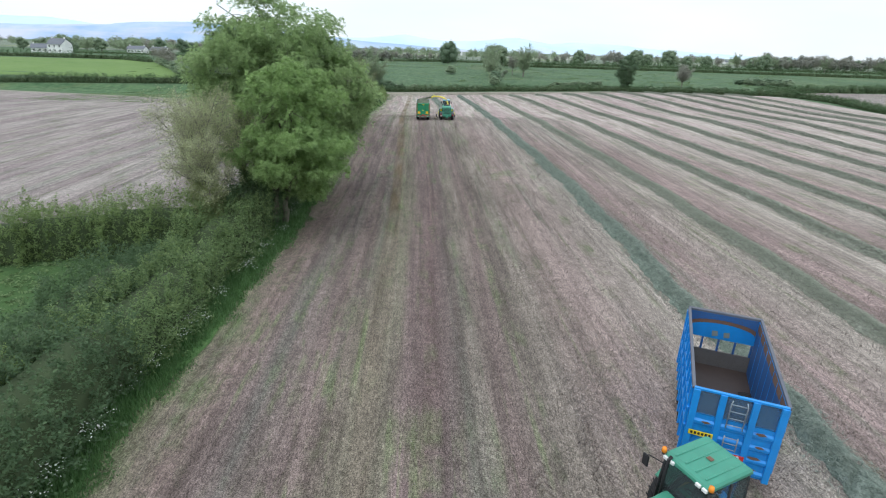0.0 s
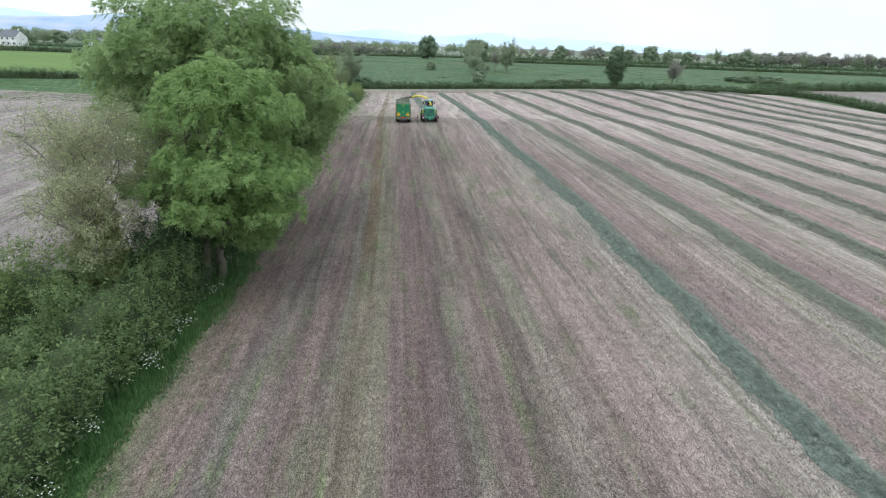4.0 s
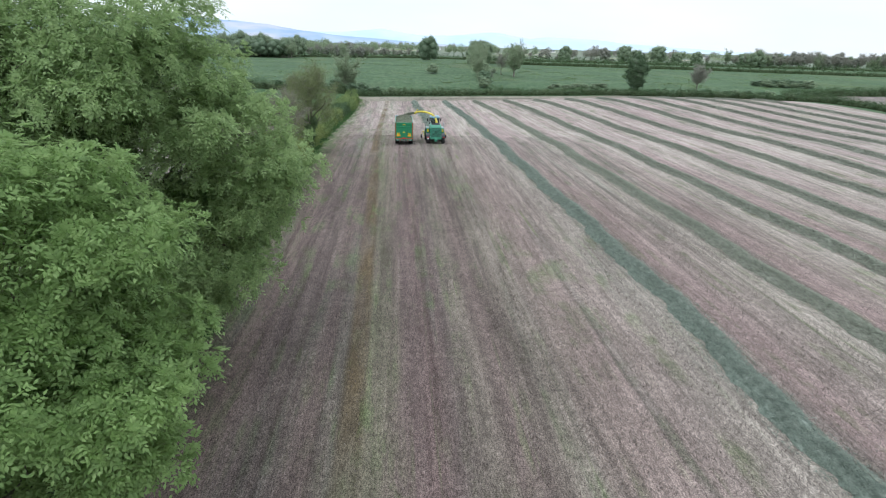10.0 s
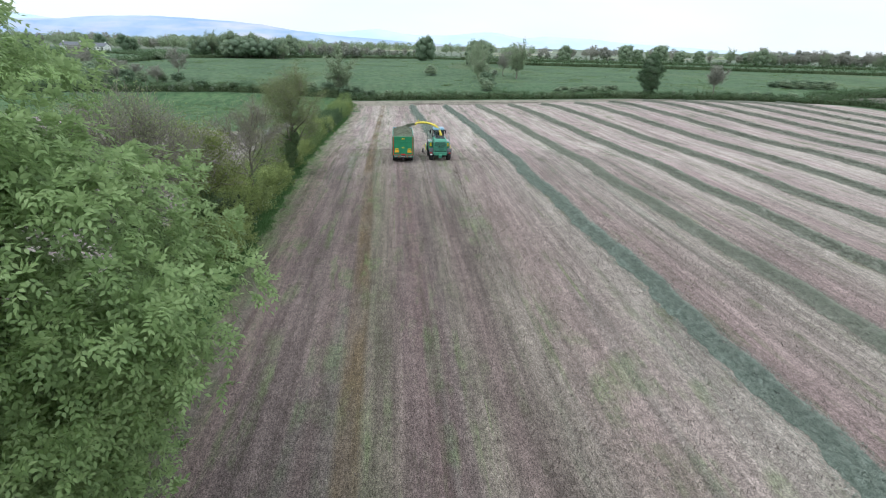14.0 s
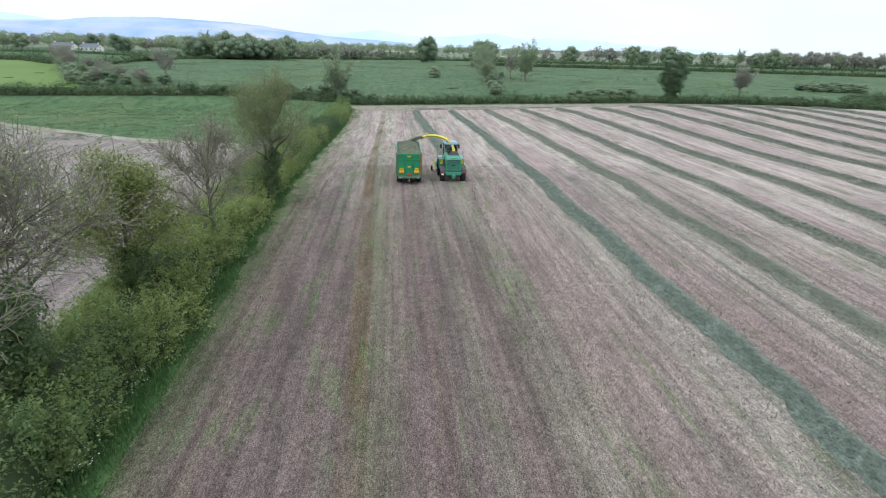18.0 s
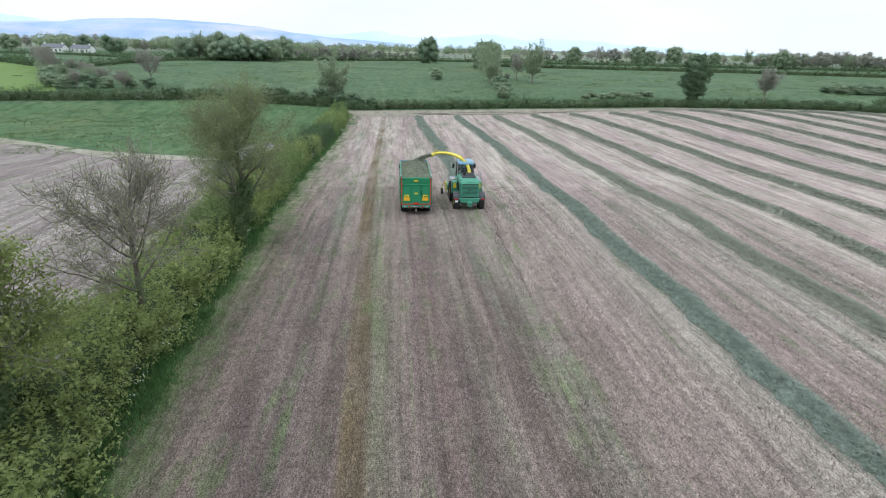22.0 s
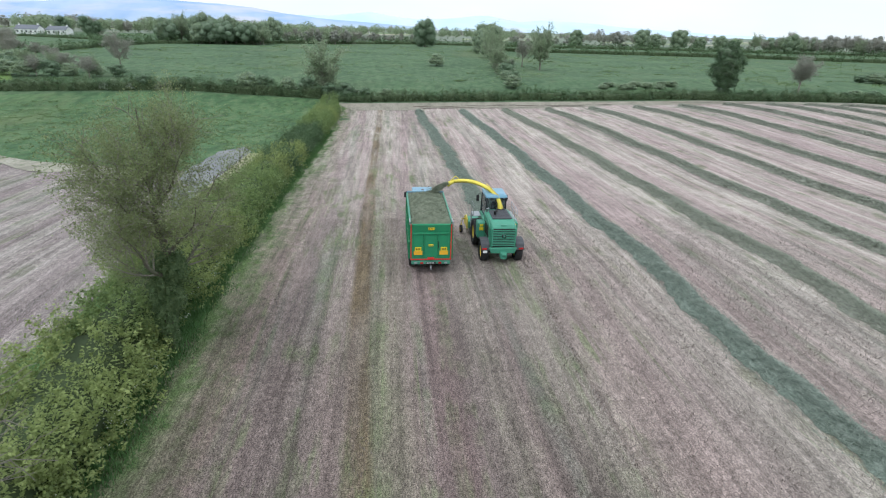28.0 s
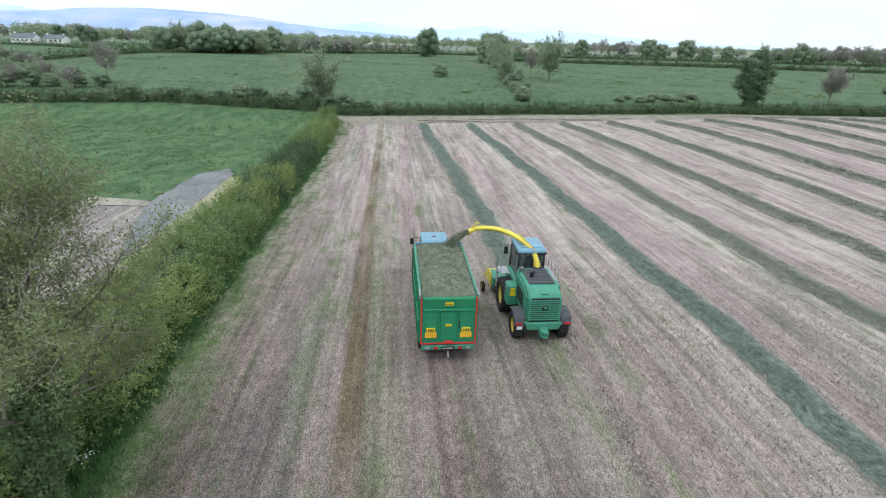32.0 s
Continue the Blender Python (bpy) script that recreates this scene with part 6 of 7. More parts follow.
def green_trailer(place):
    """High-sided silage trailer; y runs forwards from the tailgate."""
    t = thing("silage_trailer", place, "green high-sided silage trailer with red-edged tailgate, full of grass", "trailer")
    W, L, Z0, Z1 = 1.26, 6.0, 1.05, 3.3
    part("floor", box(-W + 0.06, 0.1, Z0 - 0.08, W - 0.06, L - 0.05, Z0 + 0.02), M_FLOOR, t)
    for s in (-1, 1):
        part("side_wall", box(min(s * W, s * (W - 0.05)), 0.06, Z0 - 0.1, max(s * W, s * (W - 0.05)), L, Z1), M_GREEN, t)
        part("top_rail", box(min(s * (W + 0.05), s * (W - 0.07)), 0.0, Z1, max(s * (W + 0.05), s * (W - 0.07)), L + 0.03, Z1 + 0.09, 0.015), M_HGREEN, t, "worn paler top rail")
        for k in range(8):
            y = 0.25 + k * (L - 0.5) / 7
            part("rib", poly([(s * W, Z0 - 0.1), (s * (W + 0.11), Z0 - 0.1), (s * (W + 0.07), Z1 - 0.03), (s * W, Z1 - 0.03)], "y", y - 0.05, y + 0.05), M_GREEN, t)
        part("side_rail", box(min(s * W, s * (W + 0.09)), 0.05, Z0 + 0.98, max(s * W, s * (W + 0.09)), L, Z0 + 1.1, 0.01), M_GREEN, t)
    # headboard with a slatted upper part
    part("headboard", box(-W + 0.05, L - 0.06, Z0 - 0.1, W - 0.05, L, Z1 - 0.25), M_GREEN, t)
    for k in range(9):
        x = -W + 0.15 + k * (2 * W - 0.3) / 8
        part("headboard_slat", box(x - 0.03, L - 0.05, Z1 - 0.26, x + 0.03, L - 0.01, Z1 + 0.12), M_PALEROOF, t, "pale blue-green slat")
    part("headboard_rail", box(-W, L - 0.07, Z1 + 0.1, W, L + 0.01, Z1 + 0.2, 0.015), M_PALEROOF, t, "pale blue-green top rail")
    # tailgate
    g = part("tailgate", box(-W, -0.05, Z0 - 0.1, W, 0.02, Z1 - 0.02, 0.012), M_GREEN, t)
    part("upper_lip", poly([(-0.12, Z1 - 0.06), (0.03, Z1 - 0.02), (0.03, Z1 - 0.55), (-0.05, Z1 - 0.55)], "x", -W + 0.17, W - 0.17, 0.01), M_GREEN, g)
    part("crossbar", box(-W + 0.17, -0.13, Z1 - 0.66, W - 0.17, -0.05, Z1 - 0.56, 0.015), M_GREEN, g)
    for x in (-0.42, 0.42):
        part("stiffener", box(x - 0.035, -0.10, Z0 + 0.1, x + 0.035, -0.05, Z1 - 0.66, 0.01), M_GREEN, g)
    for x0, x1 in ((-W + 0.2, -0.47), (-0.37, 0.37), (0.47, W - 0.2)):
        part("panel", box(x0, -0.075, Z0 + 0.12, x1, -0.05, Z1 - 0.7, 0.012), M_GREEN, g)
    for s in (-1, 1):
        part("edge_strip", box(min(s * (W - 0.02), s * (W - 0.085)), -0.10, Z0 - 0.08, max(s * (W - 0.02), s * (W - 0.085)), -0.05, Z1 - 0.02, 0.006), M_RED, g, "red reflective edge strip")
        part("hinge_arm", box(min(s * (W + 0.05), s * (W - 0.02)), -0.14, Z1 - 0.05, max(s * (W + 0.05), s * (W - 0.02)), 0.5, Z1 + 0.16, 0.015), M_STEEL, g)
    part("bottom_strip", box(-W + 0.085, -0.10, Z0 - 0.08, W - 0.085, -0.05, Z0 - 0.015, 0.006), M_RED, g, "red reflective bottom strip")
    part("latch", box(-0.2, -0.16, Z0 - 0.06, 0.2, -0.08, Z0 + 0.1, 0.02), M_RED, g)
    part("hatch_handle", pipe([(0.46, -0.11, Z0 + 0.75), (0.46, -0.16, Z0 + 0.8), (0.46, -0.16, Z0 + 1.1), (0.46, -0.11, Z0 + 1.15)], 0.022), M_BLACK, g)
    bar_plate(g, "badge", -0.18, 0.18, -0.13, Z1 - 0.36, Z1 - 0.22, M_YBOARD, M_BLACK, 3)
    bar_plate(g, "badge", -0.14, 0.14, -0.076, Z0 + 0.82, Z0 + 0.94, M_YBOARD, M_GREEN, 3)
    for s in (-1, 1):
        x = s * 0.78
        part("marker_board", box(x - 0.26, -0.11, Z0 + 0.26, x + 0.26, -0.076, Z0 + 0.52, 0.006), M_ORANGE, g, "orange reflective marker board")
        b = part("marker_board", box(x - 0.19, -0.11, Z0 + 0.54, x + 0.19, -0.076, Z0 + 0.76, 0.006), M_YBOARD, g, "yellow marker board with black bars")
        for k in (-0.1, 0.0, 0.1):
            part("bar", box(x + k - 0.028, -0.116, Z0 + 0.58, x + k + 0.028, -0.108, Z0 + 0.70), M_BLACK, b)
    # chassis, bumper and lamps
    for x in (-0.5, 0.5):
        part("chassis_beam", box(x - 0.08, 0.0, 0.72, x + 0.08, L + 0.2, 0.96, 0.01), M_GREEN, t)
    bp = part("bumper", box(-1.18, -0.12, 0.70, 1.18, 0.05, 0.92, 0.015), M_HGREEN, t)
    part("tow_eye", pipe([(0, -0.1, 0.62), (0, -0.32, 0.55), (0, -0.36, 0.42)], 0.05), M_STEEL, bp)
    bar_plate(bp, "plate", -0.3, 0.3, -0.125, 0.72, 0.86, M_BLACK, M_WHITE, 5)
    for s in (-1, 1):
        for x in (0.55, 0.92):
            part("tail_lamp", box(s * x - 0.09, -0.15, 0.73, s * x + 0.09, -0.118, 0.85, 0.01), M_LAMPRED if x < 0.9 else M_STEEL, bp)
    for y in (1.35, 2.75):
        part("axle", box(-1.1, y - 0.07, 0.52, 1.1, y + 0.07, 0.66, 0.02), M_BLACK, t)
        for s in (-1, 1):
            wheel(t, s * 0.99, y, 0.62, 0.6, M_GREEN, s)
    part("drawbar", poly([(-0.5, L + 0.2), (0.5, L + 0.2), (0.12, L + 1.7), (-0.12, L + 1.7)], "z", 0.62, 0.84, 0.02), M_GREEN, t)
    return t


def tractor(place, turn, label, body, roof, cabmat, rim, beacons=True):
    """A farm tractor; y runs forwards, the rear axle at 0."""
    t = thing("tractor", place, label, "tractor", turn=turn)
    for s in (-1, 1):
        wheel(t, s * 0.95, 0.0, 0.92, 0.62, rim, s)
        wheel(t, s * 0.90, 2.7, 0.68, 0.48, rim, s)
        part("fender", poly([(-0.95, 1.45), (-0.55, 1.85), (0.35, 1.92), (0.75, 1.65), (0.72, 1.58), (0.32, 1.82), (-0.5, 1.75), (-0.88, 1.4)], "x", s * 0.68 if s > 0 else -1.2, 1.2 if s > 0 else -0.68, 0.015), body, t)
        part("front_fender", poly([(2.05, 1.25), (2.4, 1.44), (3.0, 1.44), (3.3, 1.25), (3.3, 1.21), (3.0, 1.39), (2.4, 1.39), (2.08, 1.21)], "x", s * 0.68 if s > 0 else -1.14, 1.14 if s > 0 else -0.68), M_BLACK, t)
        part("step", box(min(s * 0.6, s * 1.0), 0.95, 0.55, max(s * 0.6, s * 1.0), 1.35, 0.62, 0.01), M_BLACK, t)
    part("transmission", box(-0.4, -0.6, 0.6, 0.4, 3.1, 1.15, 0.06), M_BLACK, t)
    hood = part("hood", poly([(1.15, 1.1), (3.45, 1.0), (3.55, 1.3), (3.4, 1.72), (2.6, 1.86), (1.15, 1.98)], "x", -0.42, 0.42, 0.07), body, t)
    for k in range(6):
        part("grille_slat", box(-0.34, 3.46, 1.08 + k * 0.09, 0.34, 3.55 - k * 0.012, 1.12 + k * 0.09), M_BLACK, hood)
    for s in (-1, 1):
        part("headlight", box(s * 0.22 - 0.13, 3.38, 1.5, s * 0.22 + 0.13, 3.5, 1.64, 0.02), M_WHITE, hood)
        part("side_vent", box(min(s * 0.415, s * 0.435), 1.9, 1.2, max(s * 0.415, s * 0.435), 3.1, 1.6, 0.008), M_BLACK, hood)
    part("exhaust", pipe([(0.52, 1.25, 1.5), (0.52, 1.25, 2.5), (0.52, 1.2, 2.95), (0.52, 1.1, 3.02)], 0.05), M_BLACK, t)
    part("front_weight", box(-0.36, 3.5, 0.62, 0.36, 3.95, 1.0, 0.05), M_BLACK, t)
    cab = part("cab_floor", box(-0.72, -0.55, 1.15, 0.72, 1.15, 1.35, 0.03), cabmat, t)
    posts = [(-0.74, -0.62), (0.74, -0.62), (-0.76, 1.12), (0.76, 1.12), (-0.78, 0.2), (0.78, 0.2)]
    for x, y in posts:
        part("cab_post", pipe([(x, y, 1.3), (x * 1.0, y * 0.96, 2.1), (x * 0.96, y * 0.92, 2.82)], 0.045, 6), M_BLACK, t)
    for s in (-1, 1):
        part("side_window", box(s * 0.75 - 0.012, -0.56, 1.4, s * 0.75 + 0.012, 1.06, 2.78), M_GLASS, t)
    part("windscreen", box(-0.7, 1.08, 1.65, 0.7, 1.10, 2.78), M_GLASS, t)
    part("rear_window", box(-0.68, -0.60, 1.7, 0.68, -0.58, 2.78), M_GLASS, t)
    st = part("seat", box(-0.27, -0.3, 1.4, 0.27, 0.25, 1.75, 0.06), M_SEAT, t)
    part("seat_back", box(-0.25, -0.38, 1.75, 0.25, -0.25, 2.35, 0.05), M_SEAT, st)
    part("dashboard", box(-0.35, 0.72, 1.35, 0.35, 1.02, 1.85, 0.06), M_BLACK, t)
    sw = part("steering_wheel", pipe([(0.2 * math.cos(a), 0.62 + 0.17 * math.sin(a), 1.95 + 0.1 * math.sin(a)) for a in np.linspace(0, 2 * math.pi, 15)], 0.018, 6), M_BLACK, t)
    rf = part("roof", poly([(-0.66, 2.82), (1.1, 2.80), (1.16, 2.90), (1.02, 3.02), (-0.54, 3.04), (-0.70, 2.94)], "x", -0.78, 0.78, 0.06), roof, t)
    for x in (-0.5, -0.17, 0.17, 0.5):
        part("roof_rib", box(x - 0.03, -0.5, 3.025, x + 0.03, 0.97, 3.05, 0.01), roof, rf)
    part("roof_cap", box(-0.09, 0.1, 3.03, 0.09, 0.26, 3.07, 0.02), M_RUST, rf)
    for s in (-1, 1):
        for x in (0.45, 0.66):
            part("work_lamp", box(s * x - 0.08, 1.1, 2.83, s * x + 0.08, 1.19, 2.93, 0.015), M_WHITE, rf)
        m = part("mirror_arm", pipe([(s * 0.76, 1.1, 2.6), (s * 1.15, 1.25, 2.62), (s * 1.25, 1.25, 2.5)], 0.018, 5), M_BLACK, t)
        part("mirror", box(s * 1.25 - 0.11, 1.19, 2.15, s * 1.25 + 0.11, 1.26, 2.55, 0.02), M_BLACK, m)
        if beacons:
            b = part("beacon", pipe([(s * 0.8, 1.1, 2.98), (s * 0.8, 1.1, 3.12)], 0.075, 10, [0.08, 0.065]), M_AMBER, rf, "lit amber beacon")
            part("beacon_base", pipe([(s * 0.8, 1.1, 2.9), (s * 0.8, 1.1, 2.985)], 0.05, 8), M_BLACK, b)
    part("hitch", box(-0.15, -1.25, 0.5, 0.15, -0.55, 0.72, 0.03), M_BLACK, t)
    for s in (-1, 1):
        part("lift_arm", box(s * 0.4 - 0.04, -1.15, 0.6, s * 0.4 + 0.04, -0.5, 0.7, 0.015), M_BLACK, t)
    return t


def harvester(place):
    """Self-propelled forage harvester; y runs forwards from the rear grille."""
    t = thing("forage_harvester", place, "green self-propelled forage harvester with yellow spout and grass pickup", "forage harvester")
    # rear hood and grille
    hood = part("engine_hood", poly([(0.06, 1.18), (2.75, 1.18), (2.75, 2.86), (0.75, 2.80), (0.16, 2.62), (0.0, 2.45)], "x", -0.80, 0.80, 0.07), M_HGREEN, t)
    part("grille_backing", box(-0.70, -0.03, 1.27, 0.70, 0.03, 2.46), M_BLACK, hood)
    for k in range(10):
        z = 1.33 + k * 0.112
        part("grille_slat", poly([(-0.062, z), (-0.058, z + 0.052), (-0.035, z + 0.056), (-0.035, z + 0.004)], "x", -0.72, 0.72), M_HGREEN, hood)
    for s in (-1, 1):
        part("grille_side", box(min(s * 0.70, s * 0.79), -0.06, 1.25, max(s * 0.70, s * 0.79), 0.05, 2.48, 0.02), M_HGREEN, hood)
    part("badge", pipe([(0, -0.09, 1.98), (0, -0.06, 1.98)], 0.14, 16), M_BLACK, hood)
    part("badge_centre", pipe([(0, -0.1, 1.98), (0, -0.088, 1.98)], 0.075, 12), M_ROOFGREEN, hood)
    part("top_latch", box(-0.2, 0.12, 2.58, 0.2, 0.3, 2.68, 0.03), M_HGREEN, hood)
    # engine deck behind the cab
    deck = part("engine_deck", box(-0.62, 0.85, 2.80, 0.66, 2.5, 2.90, 0.03), M_GREY, t, "dark dusty engine deck")
    for k in range(7):
        part("deck_rib", box(-0.52, 1.0 + k * 0.2, 2.90, 0.56, 1.06 + k * 0.2, 2.925), M_GREY, deck)
    part("air_intake", pipe([(-0.35, 1.5, 2.85), (-0.35, 1.5, 3.1), (-0.3, 1.35, 3.22)], 0.09, 10), M_BLACK, t)
    part("exhaust", pipe([(-0.72, 2.3, 2.5), (-0.74, 2.3, 3.05), (-0.7, 2.05, 3.15)], 0.07, 10), M_STEEL, t)
    for s in (-1, 1):
        # side panels with cooling louvres
        p = part("side_panel", poly([(0.25, 1.25), (2.6, 1.25), (2.6, 2.7), (1.0, 2.66), (0.25, 2.4)], "x", s * 0.80 if s > 0 else -0.87, 0.87 if s > 0 else -0.80, 0.015), M_HGREEN, t)
        for k in range(6):
            y = 0.75 + k * 0.22
            part("louvre", poly([(y, 1.55), (y + 0.13, 1.55), (y + 0.28, 2.3), (y + 0.15, 2.3)], "x", s * 0.865 if s > 0 else -0.885, 0.885 if s > 0 else -0.865), M_BLACK, p)
        part("side_tank", box(min(s * 0.85, s * 1.38), 2.0, 1.05, max(s * 0.85, s * 1.38), 2.75, 2.15, 0.06), M_HGREEN, t)
        bx = s * 1.12
        pl = part("warning_plate", box(bx - 0.14, 1.965, 1.62, bx + 0.14, 1.995, 1.85, 0.004), M_YBOARD, t, "yellow warning plates")
        part("warning_plate_upper", box(bx - 0.12, 1.965, 1.9, bx + 0.12, 1.995, 2.05, 0.004), M_YBOARD, pl)
        wheel(t, s * 1.13, 0.72, 0.68, 0.5, M_RIM, s)
        wheel(t, s * 1.15, 3.55, 0.95, 0.66, M_RIM, s)
        part("mudguard", poly([(-0.02, 1.0), (0.1, 1.4), (0.45, 1.56), (1.0, 1.56), (1.35, 1.35), (1.3, 1.28), (0.98, 1.47), (0.48, 1.47), (0.18, 1.33), (0.06, 0.98)], "x", s * 0.86 if s > 0 else -1.42, 1.42 if s > 0 else -0.86, 0.02), M_GREY, t)
        part("tail_lamp", box(s * 1.2 - 0.15, -0.06, 1.06, s * 1.2 + 0.15, -0.01, 1.16, 0.01), M_LAMPRED, t)
        part("lamp_bracket", box(s * 1.2 - 0.2, -0.02, 1.02, s * 1.2 + 0.2, 0.06, 1.2, 0.015), M_GREY, t)
    part("plate", box(-1.30, -0.075, 0.84, -1.02, -0.05, 1.0, 0.005), M_WHITE, t, "small white plate under the tail lamp")
    # rear frame and tow hitch
    part("rear_frame", poly([(-0.78, 0.8), (0.78, 0.8), (0.92, 1.2), (-0.92, 1.2)], "y", -0.1, 0.8, 0.04), M_HGREEN, t)
    h = part("tow_hitch", box(-0.22, -0.42, 0.55, 0.22, 0.0, 0.95, 0.05), M_HGREEN, t)
    for z in (0.62, 0.86):
        part("hitch_jaw", box(-0.12, -0.55, z - 0.04, 0.12, -0.38, z + 0.04, 0.02), M_HGREEN, h)
    part("main_frame", box(-0.6, 0.4, 0.75, 0.6, 5.2, 1.25, 0.05), M_HGREEN, t)
    part("rear_axle", box(-0.95, 0.62, 0.58, 0.95, 0.82, 0.78, 0.03), M_BLACK, t)
    part("front_axle", box(-0.9, 3.4, 0.8, 0.9, 3.7, 1.15, 0.04), M_BLACK, t)
    part("front_body", poly([(2.7, 1.2), (4.9, 1.1), (5.1, 1.7), (4.6, 2.0), (2.7, 2.1)], "x", -0.85, 0.85, 0.05), M_HGREEN, t)
    # cab
    part("cab_floor", box(-0.82, 3.0, 1.95, 0.82, 4.75, 2.12, 0.04), M_HGREEN, t)
    for x, y in ((-0.69, 3.05), (0.69, 3.05), (-0.73, 4.7), (0.73, 4.7)):
        part("cab_post", pipe([(x, y, 2.1), (x * 0.97, y, 2.9), (x * 0.94, y - 0.05, 3.55)], 0.05, 6), M_BLACK, t)
    part("rear_window", box(-0.66, 3.03, 2.4, 0.66, 3.055, 3.52), M_GLASS, t)
    part("rear_wall", box(-0.68, 3.03, 2.08, 0.68, 3.09, 2.42, 0.01), M_BLACK, t)
    part("windscreen", box(-0.7, 4.70, 2.05, 0.7, 4.73, 3.5), M_GLASS, t)
    for s in (-1, 1):
        part("side_window", box(s * 0.70 - 0.012, 3.1, 2.15, s * 0.70 + 0.012, 4.65, 3.5), M_GLASS, t)
        a = part("mirror_arm", pipe([(s * 0.70, 4.6, 3.35), (s * 0.98, 4.65, 3.38), (s * 1.02, 4.65, 3.25)], 0.022, 5), M_BLACK, t)
        part("mirror", box(s * 1.02 - 0.1, 4.56, 2.85, s * 1.02 + 0.1, 4.66, 3.3, 0.03), M_BLACK, a)
    st = part("seat", box(-0.28, 3.45, 2.2, 0.28, 4.0, 2.6, 0.06), M_SEAT, t)
    part("seat_back", box(-0.26, 3.36, 2.6, 0.26, 3.5, 3.2, 0.05), M_SEAT, st)
    part("console", box(0.35, 3.6, 2.12, 0.6, 4.4, 2.7, 0.05), M_BLACK, t)
    # sky reflected in the roof is put into its pale blue colour
    rf = part("roof", poly([(2.95, 3.52), (4.95, 3.52), (5.0, 3.62), (4.8, 3.74), (3.1, 3.76), (2.93, 3.66)], "x", -0.74, 0.74, 0.05), M_PALEROOF, t, "cab roof, pale blue-grey from painted sky reflection")
    part("roof_panel", box(-0.55, 3.25, 3.755, 0.55, 4.55, 3.785, 0.012), M_PALEROOF, rf)
    for s in (-1, 1):
        for x in (0.35, 0.68):
            part("work_lamp", box(s * x - 0.08, 2.88, 3.5, s * x + 0.08, 2.95, 3.6, 0.015), M_BLACK, rf)
    # service platform with railing beside the cab
    part("platform", box(0.85, 2.5, 2.05, 1.45, 4.6, 2.10, 0.01), M_STEEL, t)
    for y in (2.6, 3.3, 4.0, 4.5):
        part("rail_post", pipe([(1.42, y, 2.1), (1.42, y, 2.85)], 0.018, 6), M_STEEL, t)
    for z in (2.5, 2.85):
        part("rail", pipe([(1.42, 2.6, z), (1.42, 4.5, z)], 0.018, 6), M_STEEL, t)
    part("left_platform", box(-1.4, 3.9, 1.95, -0.85, 4.9, 2.0, 0.01), M_STEEL, t)
    part("left_rail", pipe([(-1.38, 3.95, 2.0), (-1.38, 3.95, 2.8), (-1.38, 4.85, 2.8), (-1.38, 4.85, 2.0)], 0.018, 6), M_STEEL, t)
    ld = part("ladder", box(-1.42, 4.5, 0.75, -1.38, 4.56, 2.0), M_STEEL, t)
    part("ladder_side", box(-1.42, 4.88, 0.75, -1.38, 4.94, 2.0), M_STEEL, ld)
    for k in range(4):
        part("rung", box(-1.43, 4.54, 0.85 + k * 0.3, -1.33, 4.9, 0.89 + k * 0.3), M_STEEL, ld)
    # spout: a square-section yellow arch over to the trailer's side
    base = np.array([[0.26, 2.72, 2.75], [0.24, 2.86, 3.15], [0.10, 3.1, 3.60], [-0.28, 3.65, 3.92], [-0.85, 4.3, 4.13], [-1.5, 4.75, 4.25], [-2.2, 5.0, 4.24], [-2.75, 5.08, 4.15]])
    tt = np.linspace(0, 7, 29)
    path = np.stack([np.interp(tt, range(8), base[:, k]) for k in range(3)], -1)
    for _ in range(4):
        path[1:-1] = (path[:-2] + 2 * path[1:-1] + path[2:]) / 4
    rr = np.interp(tt, [0, 3, 7], [0.19, 0.155, 0.135])
    sp = part("spout", pipe(path, 0.2, 4, rr), M_YELLOW, t, "bright yellow curved discharge spout")
    for k in (7, 13, 19, 25):
        part("spout_band", pipe([path[k] - (path[k + 1] - path[k]) * 0.15, path[k] + (path[k + 1] - path[k]) * 0.15], 0.2, 4, [rr[k] * 1.12] * 2), M_YELLOW, sp)
    part("spout_ram", pipe([path[6] + [0, 0, 0.3], path[14] + [0, 0, 0.27]], 0.03, 6), M_RIM, sp)
    part("spout_flap", pipe([(-2.72, 5.08, 4.17), (-3.0, 5.05, 4.03), (-3.16, 5.03, 3.84)], 0.15, 4, [0.17, 0.16, 0.14]), M_YELLOW, sp)
    part("flap_linkage", pipe([(-2.4, 5.03, 4.38), (-2.62, 5.05, 4.54), (-2.95, 5.05, 4.2)], 0.035, 6), M_YELLOW, sp)
    part("spout_turret", pipe([(0.26, 2.7, 2.55), (0.26, 2.7, 2.9)], 0.32, 16), M_BLACK, t)
    # grass pickup header
    hd = part("pickup_header", poly([(5.2, 0.55), (6.6, 0.3), (6.75, 0.75), (6.2, 1.2), (5.2, 1.1)], "x", -1.5, 1.5, 0.05), M_HGREEN, t)
    part("pickup_reel", pipe([(-1.45, 6.85, 0.45), (1.45, 6.85, 0.45)], 0.28, 14), M_BLACK, hd)
    part("auger", pipe([(-1.42, 6.4, 0.9), (1.42, 6.4, 0.9)], 0.2, 12), M_STEEL, hd)
    for k in range(10):
        x = -1.35 + 0.3 * k
        part("tine_band", pipe([(x - 0.02, 6.85, 0.45), (x + 0.02, 6.85, 0.45)], 0.33, 12), M_RIM, hd)
    part("crop_roller", pipe([(-1.4, 7.15, 0.72), (1.4, 7.15, 0.72)], 0.11, 10), M_YELLOW, hd)
